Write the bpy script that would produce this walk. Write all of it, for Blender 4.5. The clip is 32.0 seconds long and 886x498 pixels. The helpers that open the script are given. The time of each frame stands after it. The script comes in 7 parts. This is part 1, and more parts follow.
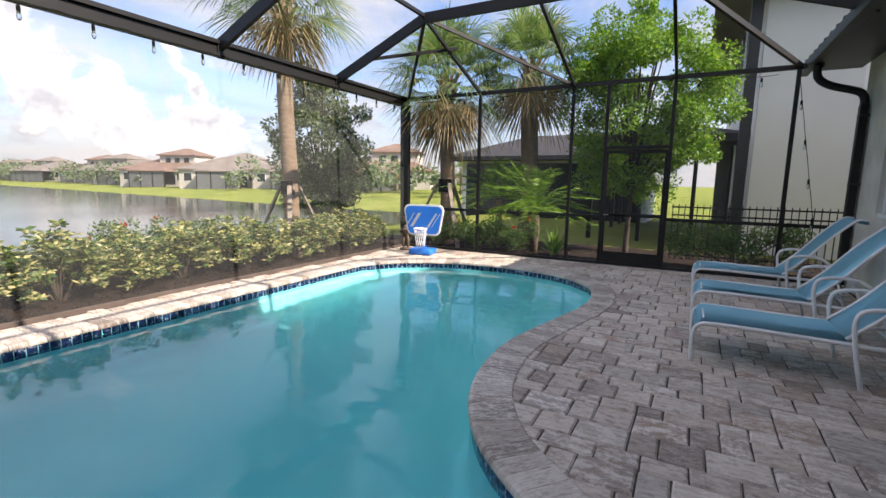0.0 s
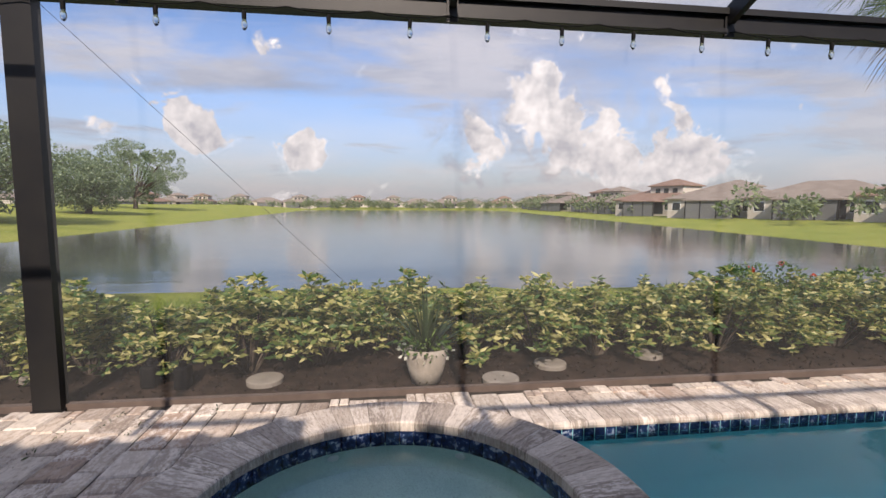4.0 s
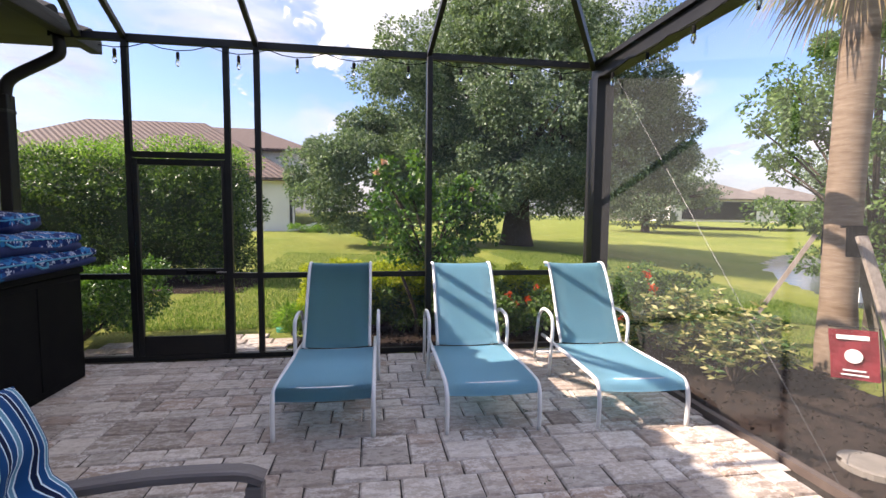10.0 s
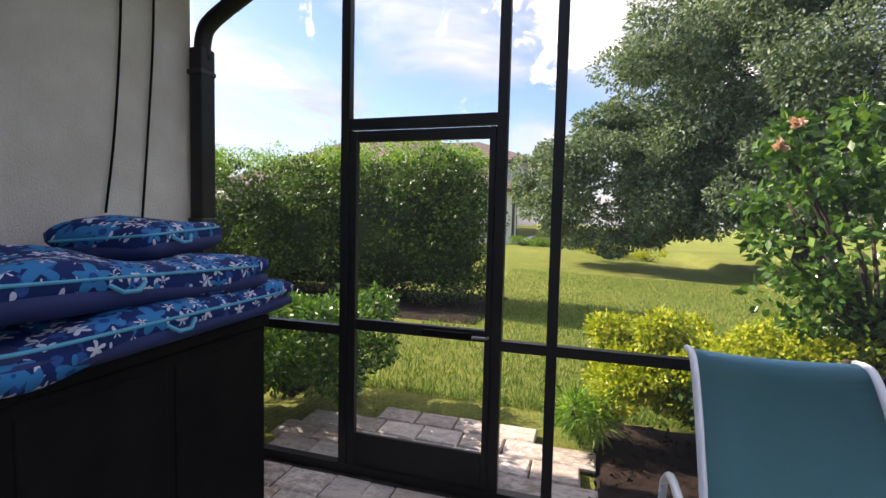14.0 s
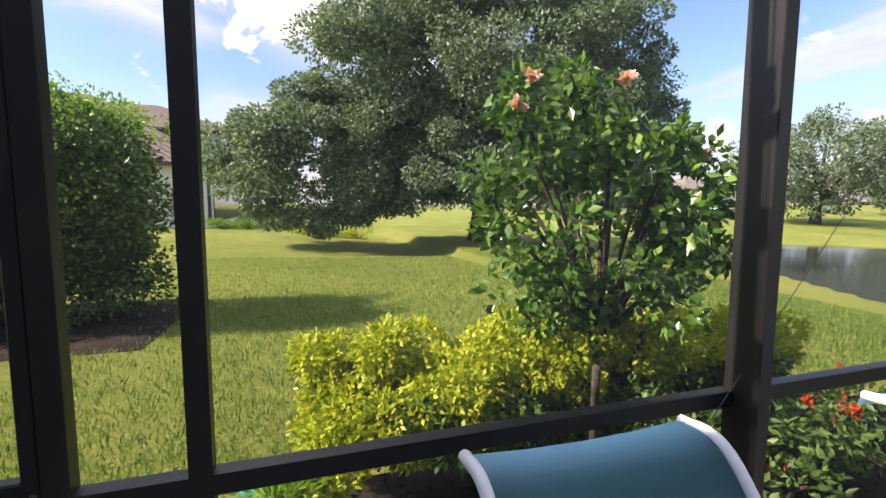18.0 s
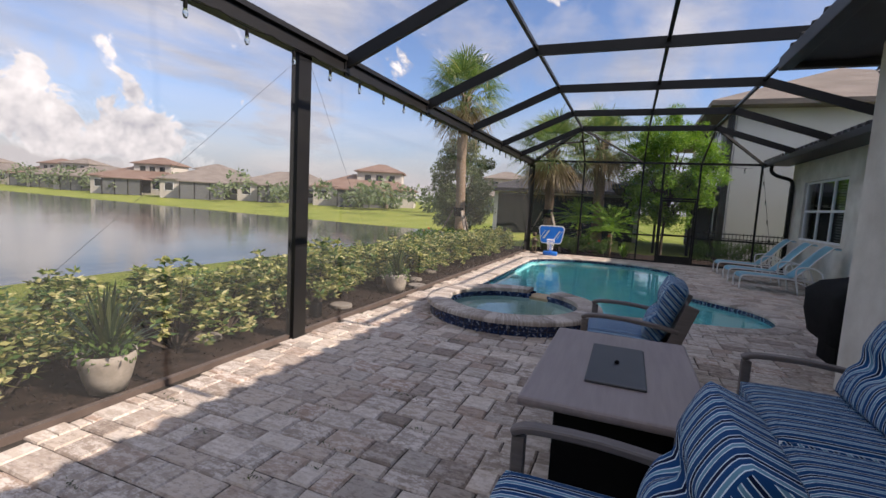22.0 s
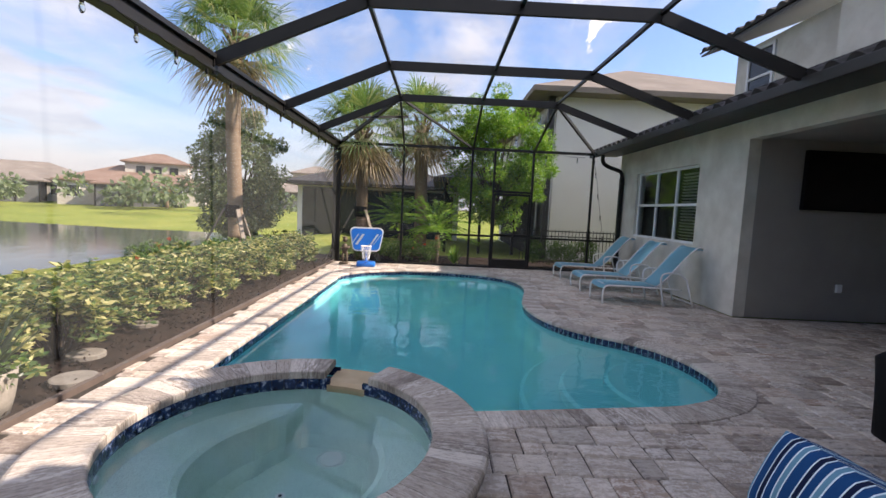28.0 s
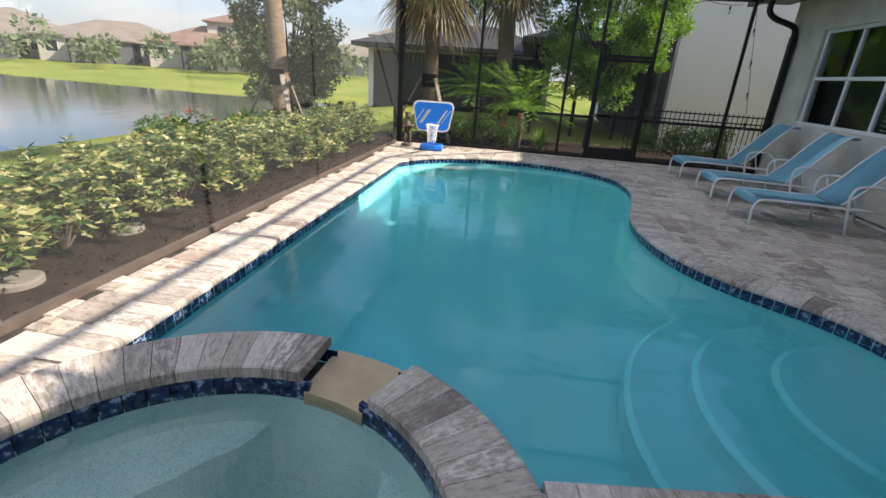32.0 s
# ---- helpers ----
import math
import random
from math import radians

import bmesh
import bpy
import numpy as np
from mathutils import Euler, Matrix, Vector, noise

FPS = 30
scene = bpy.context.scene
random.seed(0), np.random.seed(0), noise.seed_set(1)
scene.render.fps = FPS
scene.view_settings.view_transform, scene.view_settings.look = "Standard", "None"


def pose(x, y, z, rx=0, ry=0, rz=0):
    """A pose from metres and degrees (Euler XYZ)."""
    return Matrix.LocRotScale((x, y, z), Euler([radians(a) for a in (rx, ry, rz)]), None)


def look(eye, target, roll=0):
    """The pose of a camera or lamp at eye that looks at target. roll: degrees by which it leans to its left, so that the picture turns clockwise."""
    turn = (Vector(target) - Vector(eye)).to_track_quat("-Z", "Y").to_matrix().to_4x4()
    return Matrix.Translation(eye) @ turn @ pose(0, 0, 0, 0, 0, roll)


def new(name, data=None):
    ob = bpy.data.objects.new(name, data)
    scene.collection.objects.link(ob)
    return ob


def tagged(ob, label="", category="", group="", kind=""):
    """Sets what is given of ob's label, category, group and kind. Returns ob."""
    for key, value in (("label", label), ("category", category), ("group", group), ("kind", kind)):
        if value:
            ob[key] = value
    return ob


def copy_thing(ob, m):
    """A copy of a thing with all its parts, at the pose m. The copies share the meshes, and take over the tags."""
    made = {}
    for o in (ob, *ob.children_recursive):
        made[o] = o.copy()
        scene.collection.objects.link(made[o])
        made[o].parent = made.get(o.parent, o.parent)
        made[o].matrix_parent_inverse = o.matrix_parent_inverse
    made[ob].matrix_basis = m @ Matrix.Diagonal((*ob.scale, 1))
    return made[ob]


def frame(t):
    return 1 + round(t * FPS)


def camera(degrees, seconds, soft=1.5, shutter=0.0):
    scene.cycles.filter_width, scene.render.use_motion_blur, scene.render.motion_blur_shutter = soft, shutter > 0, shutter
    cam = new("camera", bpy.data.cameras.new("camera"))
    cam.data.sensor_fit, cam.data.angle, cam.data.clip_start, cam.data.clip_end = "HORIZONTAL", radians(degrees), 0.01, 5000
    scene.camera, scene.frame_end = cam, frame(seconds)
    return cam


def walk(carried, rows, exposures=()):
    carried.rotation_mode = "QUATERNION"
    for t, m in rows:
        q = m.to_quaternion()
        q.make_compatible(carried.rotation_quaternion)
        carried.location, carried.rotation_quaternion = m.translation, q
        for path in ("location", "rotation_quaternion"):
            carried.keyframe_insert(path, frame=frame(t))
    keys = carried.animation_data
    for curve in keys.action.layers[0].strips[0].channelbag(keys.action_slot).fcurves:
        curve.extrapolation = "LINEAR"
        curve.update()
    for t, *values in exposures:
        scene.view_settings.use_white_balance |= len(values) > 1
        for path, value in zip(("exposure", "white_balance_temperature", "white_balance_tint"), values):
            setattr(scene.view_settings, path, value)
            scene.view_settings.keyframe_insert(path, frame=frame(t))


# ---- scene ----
cam = camera(87.9, 32.0)
PATH = [
    (0, (5.72, 9.96, 1.46), (4.78, 11.70, 1.17), 0.9),
    (0.5, (5.432, 9.968, 1.451), (4.319, 11.608, 1.178), 1.1),
    (1, (5.134, 9.827, 1.482), (3.849, 11.336, 1.217), 0.8),
    (1.5, (4.834, 9.648, 1.481), (3.394, 11.014, 1.232), 0.7),
    (2, (4.765, 9.596, 1.578), (3.172, 10.781, 1.336), 0.5),
    (2.5, (4.566, 9.503, 1.576), (2.855, 10.519, 1.374), 0.3),
    (3, (4.206, 9.265, 1.57), (2.416, 10.136, 1.374), 0.4),
    (3.5, (3.974, 8.969, 1.569), (2.091, 9.618, 1.386), 0.1),
    (4, (3.783, 8.811, 1.595), (1.807, 9.059, 1.406), 0.3),
    (4.5, (3.553, 8.694, 1.602), (1.57, 8.512, 1.414), -0.8),
    (6.5, (2.984, 7.528, 1.633), (1.401, 6.321, 1.438), 1.2),
    (7, (2.808, 7.189, 1.587), (1.458, 5.726, 1.401), 0.8),
    (7.5, (2.684, 6.903, 1.549), (1.605, 5.229, 1.371), 0.6),
    (8, (2.599, 6.558, 1.531), (1.787, 4.738, 1.361), 0.7),
    (8.5, (2.6, 6.161, 1.53), (1.96, 4.274, 1.361), 0.5),
    (9, (2.64, 5.785, 1.541), (2.147, 3.853, 1.379), 0.6),
    (9.5, (2.582, 5.433, 1.56), (2.167, 3.483, 1.399), 0.6),
    (10, (2.568, 5.048, 1.553), (2.262, 3.078, 1.395), 0.6),
    (10.5, (2.558, 4.678, 1.586), (2.432, 2.689, 1.427), 0.4),
    (11, (2.593, 4.301, 1.572), (2.658, 2.307, 1.433), 0.2),
    (11.5, (2.688, 3.925, 1.631), (2.967, 1.951, 1.467), 0.4),
    (12, (2.824, 3.611, 1.616), (3.281, 1.672, 1.444), 0.6),
    (12.5, (2.969, 3.256, 1.581), (3.536, 1.344, 1.423), 1.2),
    (13, (3.111, 2.886, 1.541), (3.749, 0.996, 1.397), 0.8),
    (13.5, (3.358, 2.652, 1.56), (3.98, 0.757, 1.421), 1.1),
    (15.5, (3.914, 1.902, 1.467), (4.293, -0.062, 1.416), 0.8),
    (16, (3.864, 1.658, 1.469), (4.157, -0.319, 1.392), 0.4),
    (16.5, (3.811, 1.43, 1.473), (3.932, -0.564, 1.389), -0.1),
    (17, (3.765, 1.24, 1.536), (3.658, -0.751, 1.382), -0.4),
    (17.5, (3.708, 1.19, 1.6), (3.252, -0.743, 1.364), 0.9),
    (18, (3.489, 1.232, 1.578), (2.875, -0.661, 1.381), 0.2),
    (18.5, (3.47, 1.30, 1.60), (2.38, -0.36, 1.39), 0.0),
    (19, (3.453, 1.37, 1.622), (2.056, -0.043, 1.401), -0.3),
    (19.5, (3.414, 1.549, 1.656), (1.73, 0.505, 1.391), 0.9),
    (20, (3.299, 1.692, 1.587), (1.407, 1.084, 1.36), 0.9),
    (20.5, (3.178, 1.766, 1.561), (1.19, 1.812, 1.344), 2.2),
    (21, (3.192, 1.767, 1.536), (1.375, 2.582, 1.352), 3.1),
    (21.5, (3.28, 1.95, 1.565), (1.903, 3.385, 1.359), 3.3),
    (22, (3.367, 2.137, 1.598), (2.628, 3.985, 1.393), 3.2),
    (22.5, (3.425, 2.077, 1.584), (3.077, 4.027, 1.307), 2.9),
    (23, (3.457, 2.174, 1.493), (3.255, 4.128, 1.113), 3.4),
    (23.5, (3.435, 2.336, 1.425), (3.357, 4.28, 0.961), 3.9),
    (24, (3.258, 2.592, 1.518), (3.246, 4.564, 1.187), 3.7),
    (24.5, (2.958, 2.845, 1.588), (3.011, 4.831, 1.366), 3.7),
    (25, (2.917, 3.221, 1.541), (3.001, 5.214, 1.396), 2.7),
    (25.5, (2.738, 3.675, 1.567), (2.859, 5.668, 1.461), 2.2),
    (27.5, (2.756, 5.631, 1.557), (2.839, 7.627, 1.468), 2.6),
    (28, (2.775, 6.09, 1.576), (2.804, 8.082, 1.4), 2.7),
    (28.5, (2.719, 6.533, 1.542), (2.606, 8.496, 1.178), 3.7),
    (29, (2.679, 6.952, 1.439), (2.414, 8.824, 0.786), 5.6),
    (29.5, (2.639, 7.195, 1.357), (2.289, 8.914, 0.397), 7.0),
    (30, (2.599, 7.347, 1.311), (2.197, 8.908, 0.128), 7.5),
    (30.5, (2.598, 7.465, 1.301), (2.156, 8.969, 0.06), 6.8),
    (31, (2.663, 7.619, 1.378), (2.209, 9.22, 0.268), 5.8),
    (31.5, (2.752, 7.812, 1.459), (2.368, 9.546, 0.54), 5.1),
    (32, (2.801, 8.048, 1.563), (2.533, 9.896, 0.848), 3.9),
]
EXPOSURES = [(0, 1.05, 6950, 16), (2, 0.42, 6950, 17), (4, 0.38, 7000, 19), (6.5, 0.6, 7000, 21), (9, 1.15, 7000, 21), (11, 1.25, 7000, 20), (12, 1.1, 6950, 18), (13, 1.17, 7150, 20), (17, 1.3, 7150, 20), (19, 1.0, 7100, 19), (21, 0.45, 6900, 21), (22, 0.5, 6950, 19), (23, 1.25, 6950, 20), (24, 1.5, 6950, 20), (25, 1.15, 7050, 20), (28, 1.0, 7000, 18), (30, 1.2, 6850, 10), (32, 0.98, 6900, 12)]
walk(cam, [(t, look(eye, target, roll)) for t, eye, target, roll in PATH], EXPOSURES)

# ---- world, sun and exposure ----
SUN_ELEV = 38.9
world = bpy.data.worlds.new("sky")
scene.world = world
world.use_nodes = True
wt = world.node_tree
wt.nodes.clear()


def node(tree, kind, **inputs):
    n = tree.nodes.new(kind)
    for key, value in inputs.items():
        if key == "_operation":
            n.operation = value
        elif key == "_use_clamp":
            n.use_clamp = value
        elif key == "_data_type":
            n.data_type = value
        elif key == "_blend_type":
            n.blend_type = value
        elif key == "_sky_type":
            n.sky_type = value
        elif key == "_sun_disc":
            n.sun_disc = value
        elif key == "_sun_elevation":
            n.sun_elevation = value
        elif key == "_sun_rotation":
            n.sun_rotation = value
        else:
            k = int(key[1:]) if key[0] == "i" and key[1:].isdigit() else key.replace("_", " ")
            if isinstance(value, bpy.types.NodeSocket):
                tree.links.new(value, n.inputs[k])
            else:
                n.inputs[k].default_value = value
    return n


def maths(tree, op, a, b=0.5, c=0.5, clamp=False):
    n = node(tree, "ShaderNodeMath", _operation=op, _use_clamp=clamp, i0=a, i1=b, i2=c)
    return n.outputs[0]


def blend(tree, fac, a, b, mode="MIX"):
    n = node(tree, "ShaderNodeMix", _data_type="RGBA", _blend_type=mode)
    for k, v in ((0, fac), (6, a), (7, b)):
        if isinstance(v, bpy.types.NodeSocket):
            tree.links.new(v, n.inputs[k])
        else:
            n.inputs[k].default_value = v if not isinstance(v, tuple) or len(v) == 4 else (*v, 1)
    return n.outputs[2]


def ramp(tree, fac, stops, hard=False):
    n = node(tree, "ShaderNodeValToRGB")
    n.color_ramp.interpolation = "CONSTANT" if hard else "LINEAR"
    e = n.color_ramp.elements
    while len(e) < len(stops):
        e.new(0.5)
    for el, (p, c) in zip(e, stops):
        el.position, el.color = p, (*c, 1) if len(c) == 3 else c
    tree.links.new(fac, n.inputs[0])
    return n.outputs[0]


sky = node(wt, "ShaderNodeTexSky", _sky_type="NISHITA", _sun_disc=False, _sun_elevation=radians(SUN_ELEV), _sun_rotation=radians(90.0))
co = node(wt, "ShaderNodeTexCoord").outputs["Generated"]
sep = node(wt, "ShaderNodeSeparateXYZ", i0=co).outputs
up = maths(wt, "MAXIMUM", sep[2], 0.0)
# project on to a cloud layer, softened towards the horizon
flat = maths(wt, "ADD", up, 0.16)
lay = node(wt, "ShaderNodeCombineXYZ", i0=maths(wt, "MULTIPLY", maths(wt, "DIVIDE", sep[0], flat), 1.7), i1=maths(wt, "DIVIDE", sep[1], flat), i2=0.0).outputs[0]
n_big = node(wt, "ShaderNodeTexNoise", Vector=lay, Scale=0.62, Detail=7.0, Roughness=0.58, Distortion=0.4).outputs[0]
n_puff = node(wt, "ShaderNodeTexNoise", Vector=co, Scale=12.0, Detail=10.0, Roughness=0.58, Distortion=0.5).outputs[0]
thin = ramp(wt, n_big, [(0.45, (0, 0, 0)), (0.60, (1, 1, 1))])
thin = maths(wt, "MULTIPLY", thin, 0.8)


def bank(az, el, size):
    a, e = radians(az), radians(el)
    d = (-math.sin(a) * math.cos(e), math.cos(a) * math.cos(e), math.sin(e))
    dot = node(wt, "ShaderNodeVectorMath", _operation="DOT_PRODUCT", i0=co, i1=d).outputs["Value"]
    near = maths(wt, "SUBTRACT", 1.0, maths(wt, "DIVIDE", maths(wt, "SUBTRACT", 1.0, dot), 1 - math.cos(radians(size))), clamp=True)
    return maths(wt, "MULTIPLY", near, 0.30)


banks = None
for az, el, size in ((71.2, 14.8, 3.0), (72.2, 11.8, 4.6), (69.5, 8.8, 5.4), (64, 6.6, 5.2), (77.5, 6.8, 4.2), (111, 8.4, 3.2), (99, 6.2, 3.0), (56, 5.2, 5.0), (132, 7.5, 2.4), (147, 9, 2.2), (183, 26, 10), (166, 14, 6)):
    m = bank(az, el, size)
    banks = m if banks is None else maths(wt, "MAXIMUM", banks, m)
puff = maths(wt, "ADD", banks, n_puff)
puff = ramp(wt, puff, [(0.61, (0, 0, 0)), (0.68, (1, 1, 1))])
low = maths(wt, "SUBTRACT", 1.0, maths(wt, "MULTIPLY", up, 4.5), clamp=True)
band = node(wt, "ShaderNodeTexNoise", Vector=node(wt, "ShaderNodeMapping", Vector=co, Scale=(1, 1, 5)).outputs[0], Scale=3.2, Detail=7.0, Roughness=0.6).outputs[0]
ledge = maths(wt, "MULTIPLY", maths(wt, "ADD", maths(wt, "MULTIPLY", bank(72, 2, 22), 3.8), maths(wt, "MULTIPLY", maths(wt, "SUBTRACT", n_puff, 0.62), 2.0)), 1.0, clamp=True)
cover = maths(wt, "MULTIPLY", maths(wt, "ADD", maths(wt, "MULTIPLY", bank(167, 32, 24), 4.2), maths(wt, "SUBTRACT", n_big, 0.58)), 1.0, clamp=True)
haze = maths(wt, "MULTIPLY", low, maths(wt, "ADD", 0.45, maths(wt, "MULTIPLY", band, 1.25)), clamp=True)
mask = maths(wt, "MAXIMUM", maths(wt, "MAXIMUM", thin, puff), maths(wt, "MAXIMUM", maths(wt, "MAXIMUM", haze, ledge), cover), clamp=True)
tone = ramp(wt, band, [(0.38, (0.66, 0.71, 0.80)), (0.60, (0.98, 1.0, 1.04))])
curl = node(wt, "ShaderNodeTexNoise", Vector=co, Scale=22.0, Detail=6.0, Roughness=0.6).outputs[0]
tone = blend(wt, maths(wt, "MULTIPLY", puff, 0.9), tone, ramp(wt, curl, [(0.34, (0.85, 0.90, 1.0)), (0.52, (1.35, 1.38, 1.42)), (0.68, (1.75, 1.77, 1.79))]))
air = node(wt, "ShaderNodeBackground", Color=blend(wt, 1.0, sky.outputs[0], (0.8, 0.95, 1.18), "MULTIPLY"), Strength=0.12)
cloud = node(wt, "ShaderNodeBackground", Color=tone, Strength=maths(wt, "ADD", 0.45, maths(wt, "MULTIPLY", maths(wt, "MULTIPLY", up, up), 1.2)))
both = node(wt, "ShaderNodeMixShader", i0=mask, i1=air.outputs[0], i2=cloud.outputs[0])
out = node(wt, "ShaderNodeOutputWorld", Surface=both.outputs[0])

sun = new("sun", bpy.data.lights.new("sun", "SUN"))
sun.data.energy, sun.data.angle, sun.data.color = 4.9, radians(0.55), (1.0, 0.93, 0.82)
sun.matrix_world = look((0, 0, 0), (-math.cos(radians(SUN_ELEV)), 0.02, -math.sin(radians(SUN_ELEV))))

# ---- materials ----


def material(name):
    m = bpy.data.materials.new(name)
    m.use_nodes = True
    t = m.node_tree
    return m, t, t.nodes["Principled BSDF"]


def coords(t, kind="Object", scale=(1, 1, 1)):
    c = node(t, "ShaderNodeTexCoord").outputs[kind]
    return node(t, "ShaderNodeMapping", Vector=c, Scale=scale).outputs[0]


def relief(t, b, height, strength, distance=0.01):
    bump = node(t, "ShaderNodeBump", Height=height, Strength=strength, Distance=distance)
    t.links.new(bump.outputs[0], b.inputs["Normal"])


def noise_of(t, vec, scale, detail=5.0, rough=0.55):
    return node(t, "ShaderNodeTexNoise", Vector=vec, Scale=scale, Detail=detail, Roughness=rough).outputs[0]


def surface(name, a, b, scale=6.0, fine=90.0, rough=0.6, metal=0.0, bump=0.2, spec=0.5, stretch=(1, 1, 1), stain=0.25, world_space=False):
    """A painted or natural surface: two tones in large patches, grain on top, with fine relief."""
    m, t, p = material(name)
    v = coords(t, "Object", stretch) if not world_space else node(t, "ShaderNodeMapping", Vector=node(t, "ShaderNodeNewGeometry").outputs["Position"], Scale=stretch).outputs[0]
    big, small = noise_of(t, v, scale, 4), noise_of(t, v, fine, 6, 0.65)
    col = blend(t, ramp(t, big, [(0.35, (0, 0, 0)), (0.68, (1, 1, 1))]), a, b)
    col = blend(t, stain, col, blend(t, small, (0.35, 0.35, 0.35), (1.0, 1.0, 1.0)), "MULTIPLY")
    t.links.new(col, p.inputs["Base Color"])
    p.inputs["Roughness"].default_value, p.inputs["Metallic"].default_value = rough, metal
    p.inputs["Specular IOR Level"].default_value = spec
    if bump:
        relief(t, p, small, bump)
    return m


def pick(t):
    """One random number for each piece, whether an object of its own or an island of a joined mesh."""
    a = node(t, "ShaderNodeObjectInfo").outputs["Random"]
    b = node(t, "ShaderNodeNewGeometry").outputs["Random Per Island"]
    return maths(t, "FRACT", maths(t, "ADD", a, b))


def stone(name, stops, streak=(1, 6, 1), rough=0.85, world_space=True):
    """Tumbled concrete stone: a tone for each piece, streaks of two colours, worn light edges, pitted relief."""
    m, t, p = material(name)
    one = pick(t)
    other = maths(t, "FRACT", maths(t, "MULTIPLY", one, 7.31))
    if world_space:
        v = node(t, "ShaderNodeNewGeometry").outputs["Position"]
    else:
        shift = node(t, "ShaderNodeCombineXYZ", i0=maths(t, "MULTIPLY", one, 37.0), i1=maths(t, "MULTIPLY", one, 11.0), i2=0.0).outputs[0]
        v = node(t, "ShaderNodeVectorMath", _operation="ADD", i0=node(t, "ShaderNodeTexCoord").outputs["UV"], i1=shift).outputs[0]
    col = ramp(t, one, stops)
    st = noise_of(t, node(t, "ShaderNodeMapping", Vector=v, Scale=streak).outputs[0], 5.0, 8, 0.74)
    blotch = noise_of(t, v, 38.0, 7, 0.75)
    worn = maths(t, "ADD", st, maths(t, "MULTIPLY", maths(t, "SUBTRACT", blotch, 0.5), 0.55))
    col = blend(t, maths(t, "MULTIPLY", ramp(t, worn, [(0.45, (0, 0, 0)), (0.58, (1, 1, 1))]), maths(t, "ADD", 0.18, maths(t, "MULTIPLY", other, 0.74))), col, (0.72, 0.655, 0.59))
    st2 = noise_of(t, node(t, "ShaderNodeMapping", Vector=v, Location=(3.1, 1.7, 0), Scale=streak).outputs[0], 9.0, 6, 0.7)
    col = blend(t, maths(t, "MULTIPLY", ramp(t, st2, [(0.5, (0, 0, 0)), (0.66, (1, 1, 1))]), maths(t, "SUBTRACT", 0.75, maths(t, "MULTIPLY", other, 0.6))), col, (0.13, 0.10, 0.092))
    fine = noise_of(t, v, 130.0, 6, 0.7)
    col = blend(t, 0.35, col, blend(t, fine, (0.4, 0.4, 0.4), (1.1, 1.1, 1.1)), "MULTIPLY")
    t.links.new(col, p.inputs["Base Color"])
    p.inputs["Roughness"].default_value = rough
    p.inputs["Specular IOR Level"].default_value = 0.3
    relief(t, p, maths(t, "ADD", fine, maths(t, "MULTIPLY", st, 1.5)), 0.5, 0.004)
    return m


def leafy(name, stops, rough=0.45, sheen=0.0, through_light=0.35):
    """Leaves: a tone for each leaf, with some light passing through."""
    m, t, p = material(name)
    col = ramp(t, pick(t), stops)
    v = node(t, "ShaderNodeNewGeometry").outputs["Position"]
    col = blend(t, 0.5, col, blend(t, noise_of(t, v, 2.5, 3), (0.55, 0.6, 0.5), (1.25, 1.2, 1.15)), "MULTIPLY")
    t.links.new(col, p.inputs["Base Color"])
    p.inputs["Roughness"].default_value = rough
    p.inputs["Specular IOR Level"].default_value = 0.35
    tr = node(t, "ShaderNodeBsdfTranslucent", Color=blend(t, 1.0, col, (1.1, 1.25, 0.6), "MULTIPLY"))
    mix = node(t, "ShaderNodeMixShader", i0=through_light, i1=p.outputs[0], i2=tr.outputs[0])
    t.links.new(mix.outputs[0], t.nodes["Material Output"].inputs[0])
    return m


def stripes(name):
    """Woven outdoor fabric striped in blues and white across the seat's width."""
    m, t, p = material(name)
    c = node(t, "ShaderNodeTexCoord").outputs["Object"]
    y = node(t, "ShaderNodeSeparateXYZ", i0=c).outputs[1]
    tc = node(t, "ShaderNodeTexCoord")
    nrm = node(t, "ShaderNodeSeparateXYZ", i0=tc.outputs["Normal"]).outputs[1]
    side = maths(t, "GREATER_THAN", maths(t, "ABSOLUTE", nrm), 0.72)
    xyz = node(t, "ShaderNodeSeparateXYZ", i0=c).outputs
    along_end = maths(t, "ADD", xyz[0], xyz[2])
    y = maths(t, "ADD", maths(t, "MULTIPLY", y, maths(t, "SUBTRACT", 1.0, side)), maths(t, "MULTIPLY", along_end, side))
    wob = maths(t, "MULTIPLY", maths(t, "SUBTRACT", noise_of(t, c, 6.0, 2), 0.5), 0.005)
    f = maths(t, "FRACT", maths(t, "MULTIPLY", maths(t, "ADD", maths(t, "ADD", y, wob), 10.0), 1 / 0.105))
    base, dark, pale, white = (0.005, 0.058, 0.18), (0.003, 0.010, 0.042), (0.115, 0.27, 0.38), (0.64, 0.79, 0.86)
    col = ramp(t, f, [(0.0, base), (0.20, white), (0.245, pale), (0.39, white), (0.435, base), (0.66, white), (0.70, dark), (0.85, white), (0.89, base)], True)
    weave = node(t, "ShaderNodeTexNoise", Vector=c, Scale=420.0, Detail=3.0).outputs[0]
    fold = noise_of(t, c, 9.0, 3)
    t.links.new(blend(t, 0.3, col, blend(t, weave, (0.5, 0.5, 0.5), (1.15, 1.15, 1.15)), "MULTIPLY"), p.inputs["Base Color"])
    p.inputs["Roughness"].default_value = 0.85
    p.inputs["Specular IOR Level"].default_value = 0.2
    relief(t, p, maths(t, "ADD", maths(t, "MULTIPLY", fold, 4.0), weave), 0.35, 0.006)
    return m


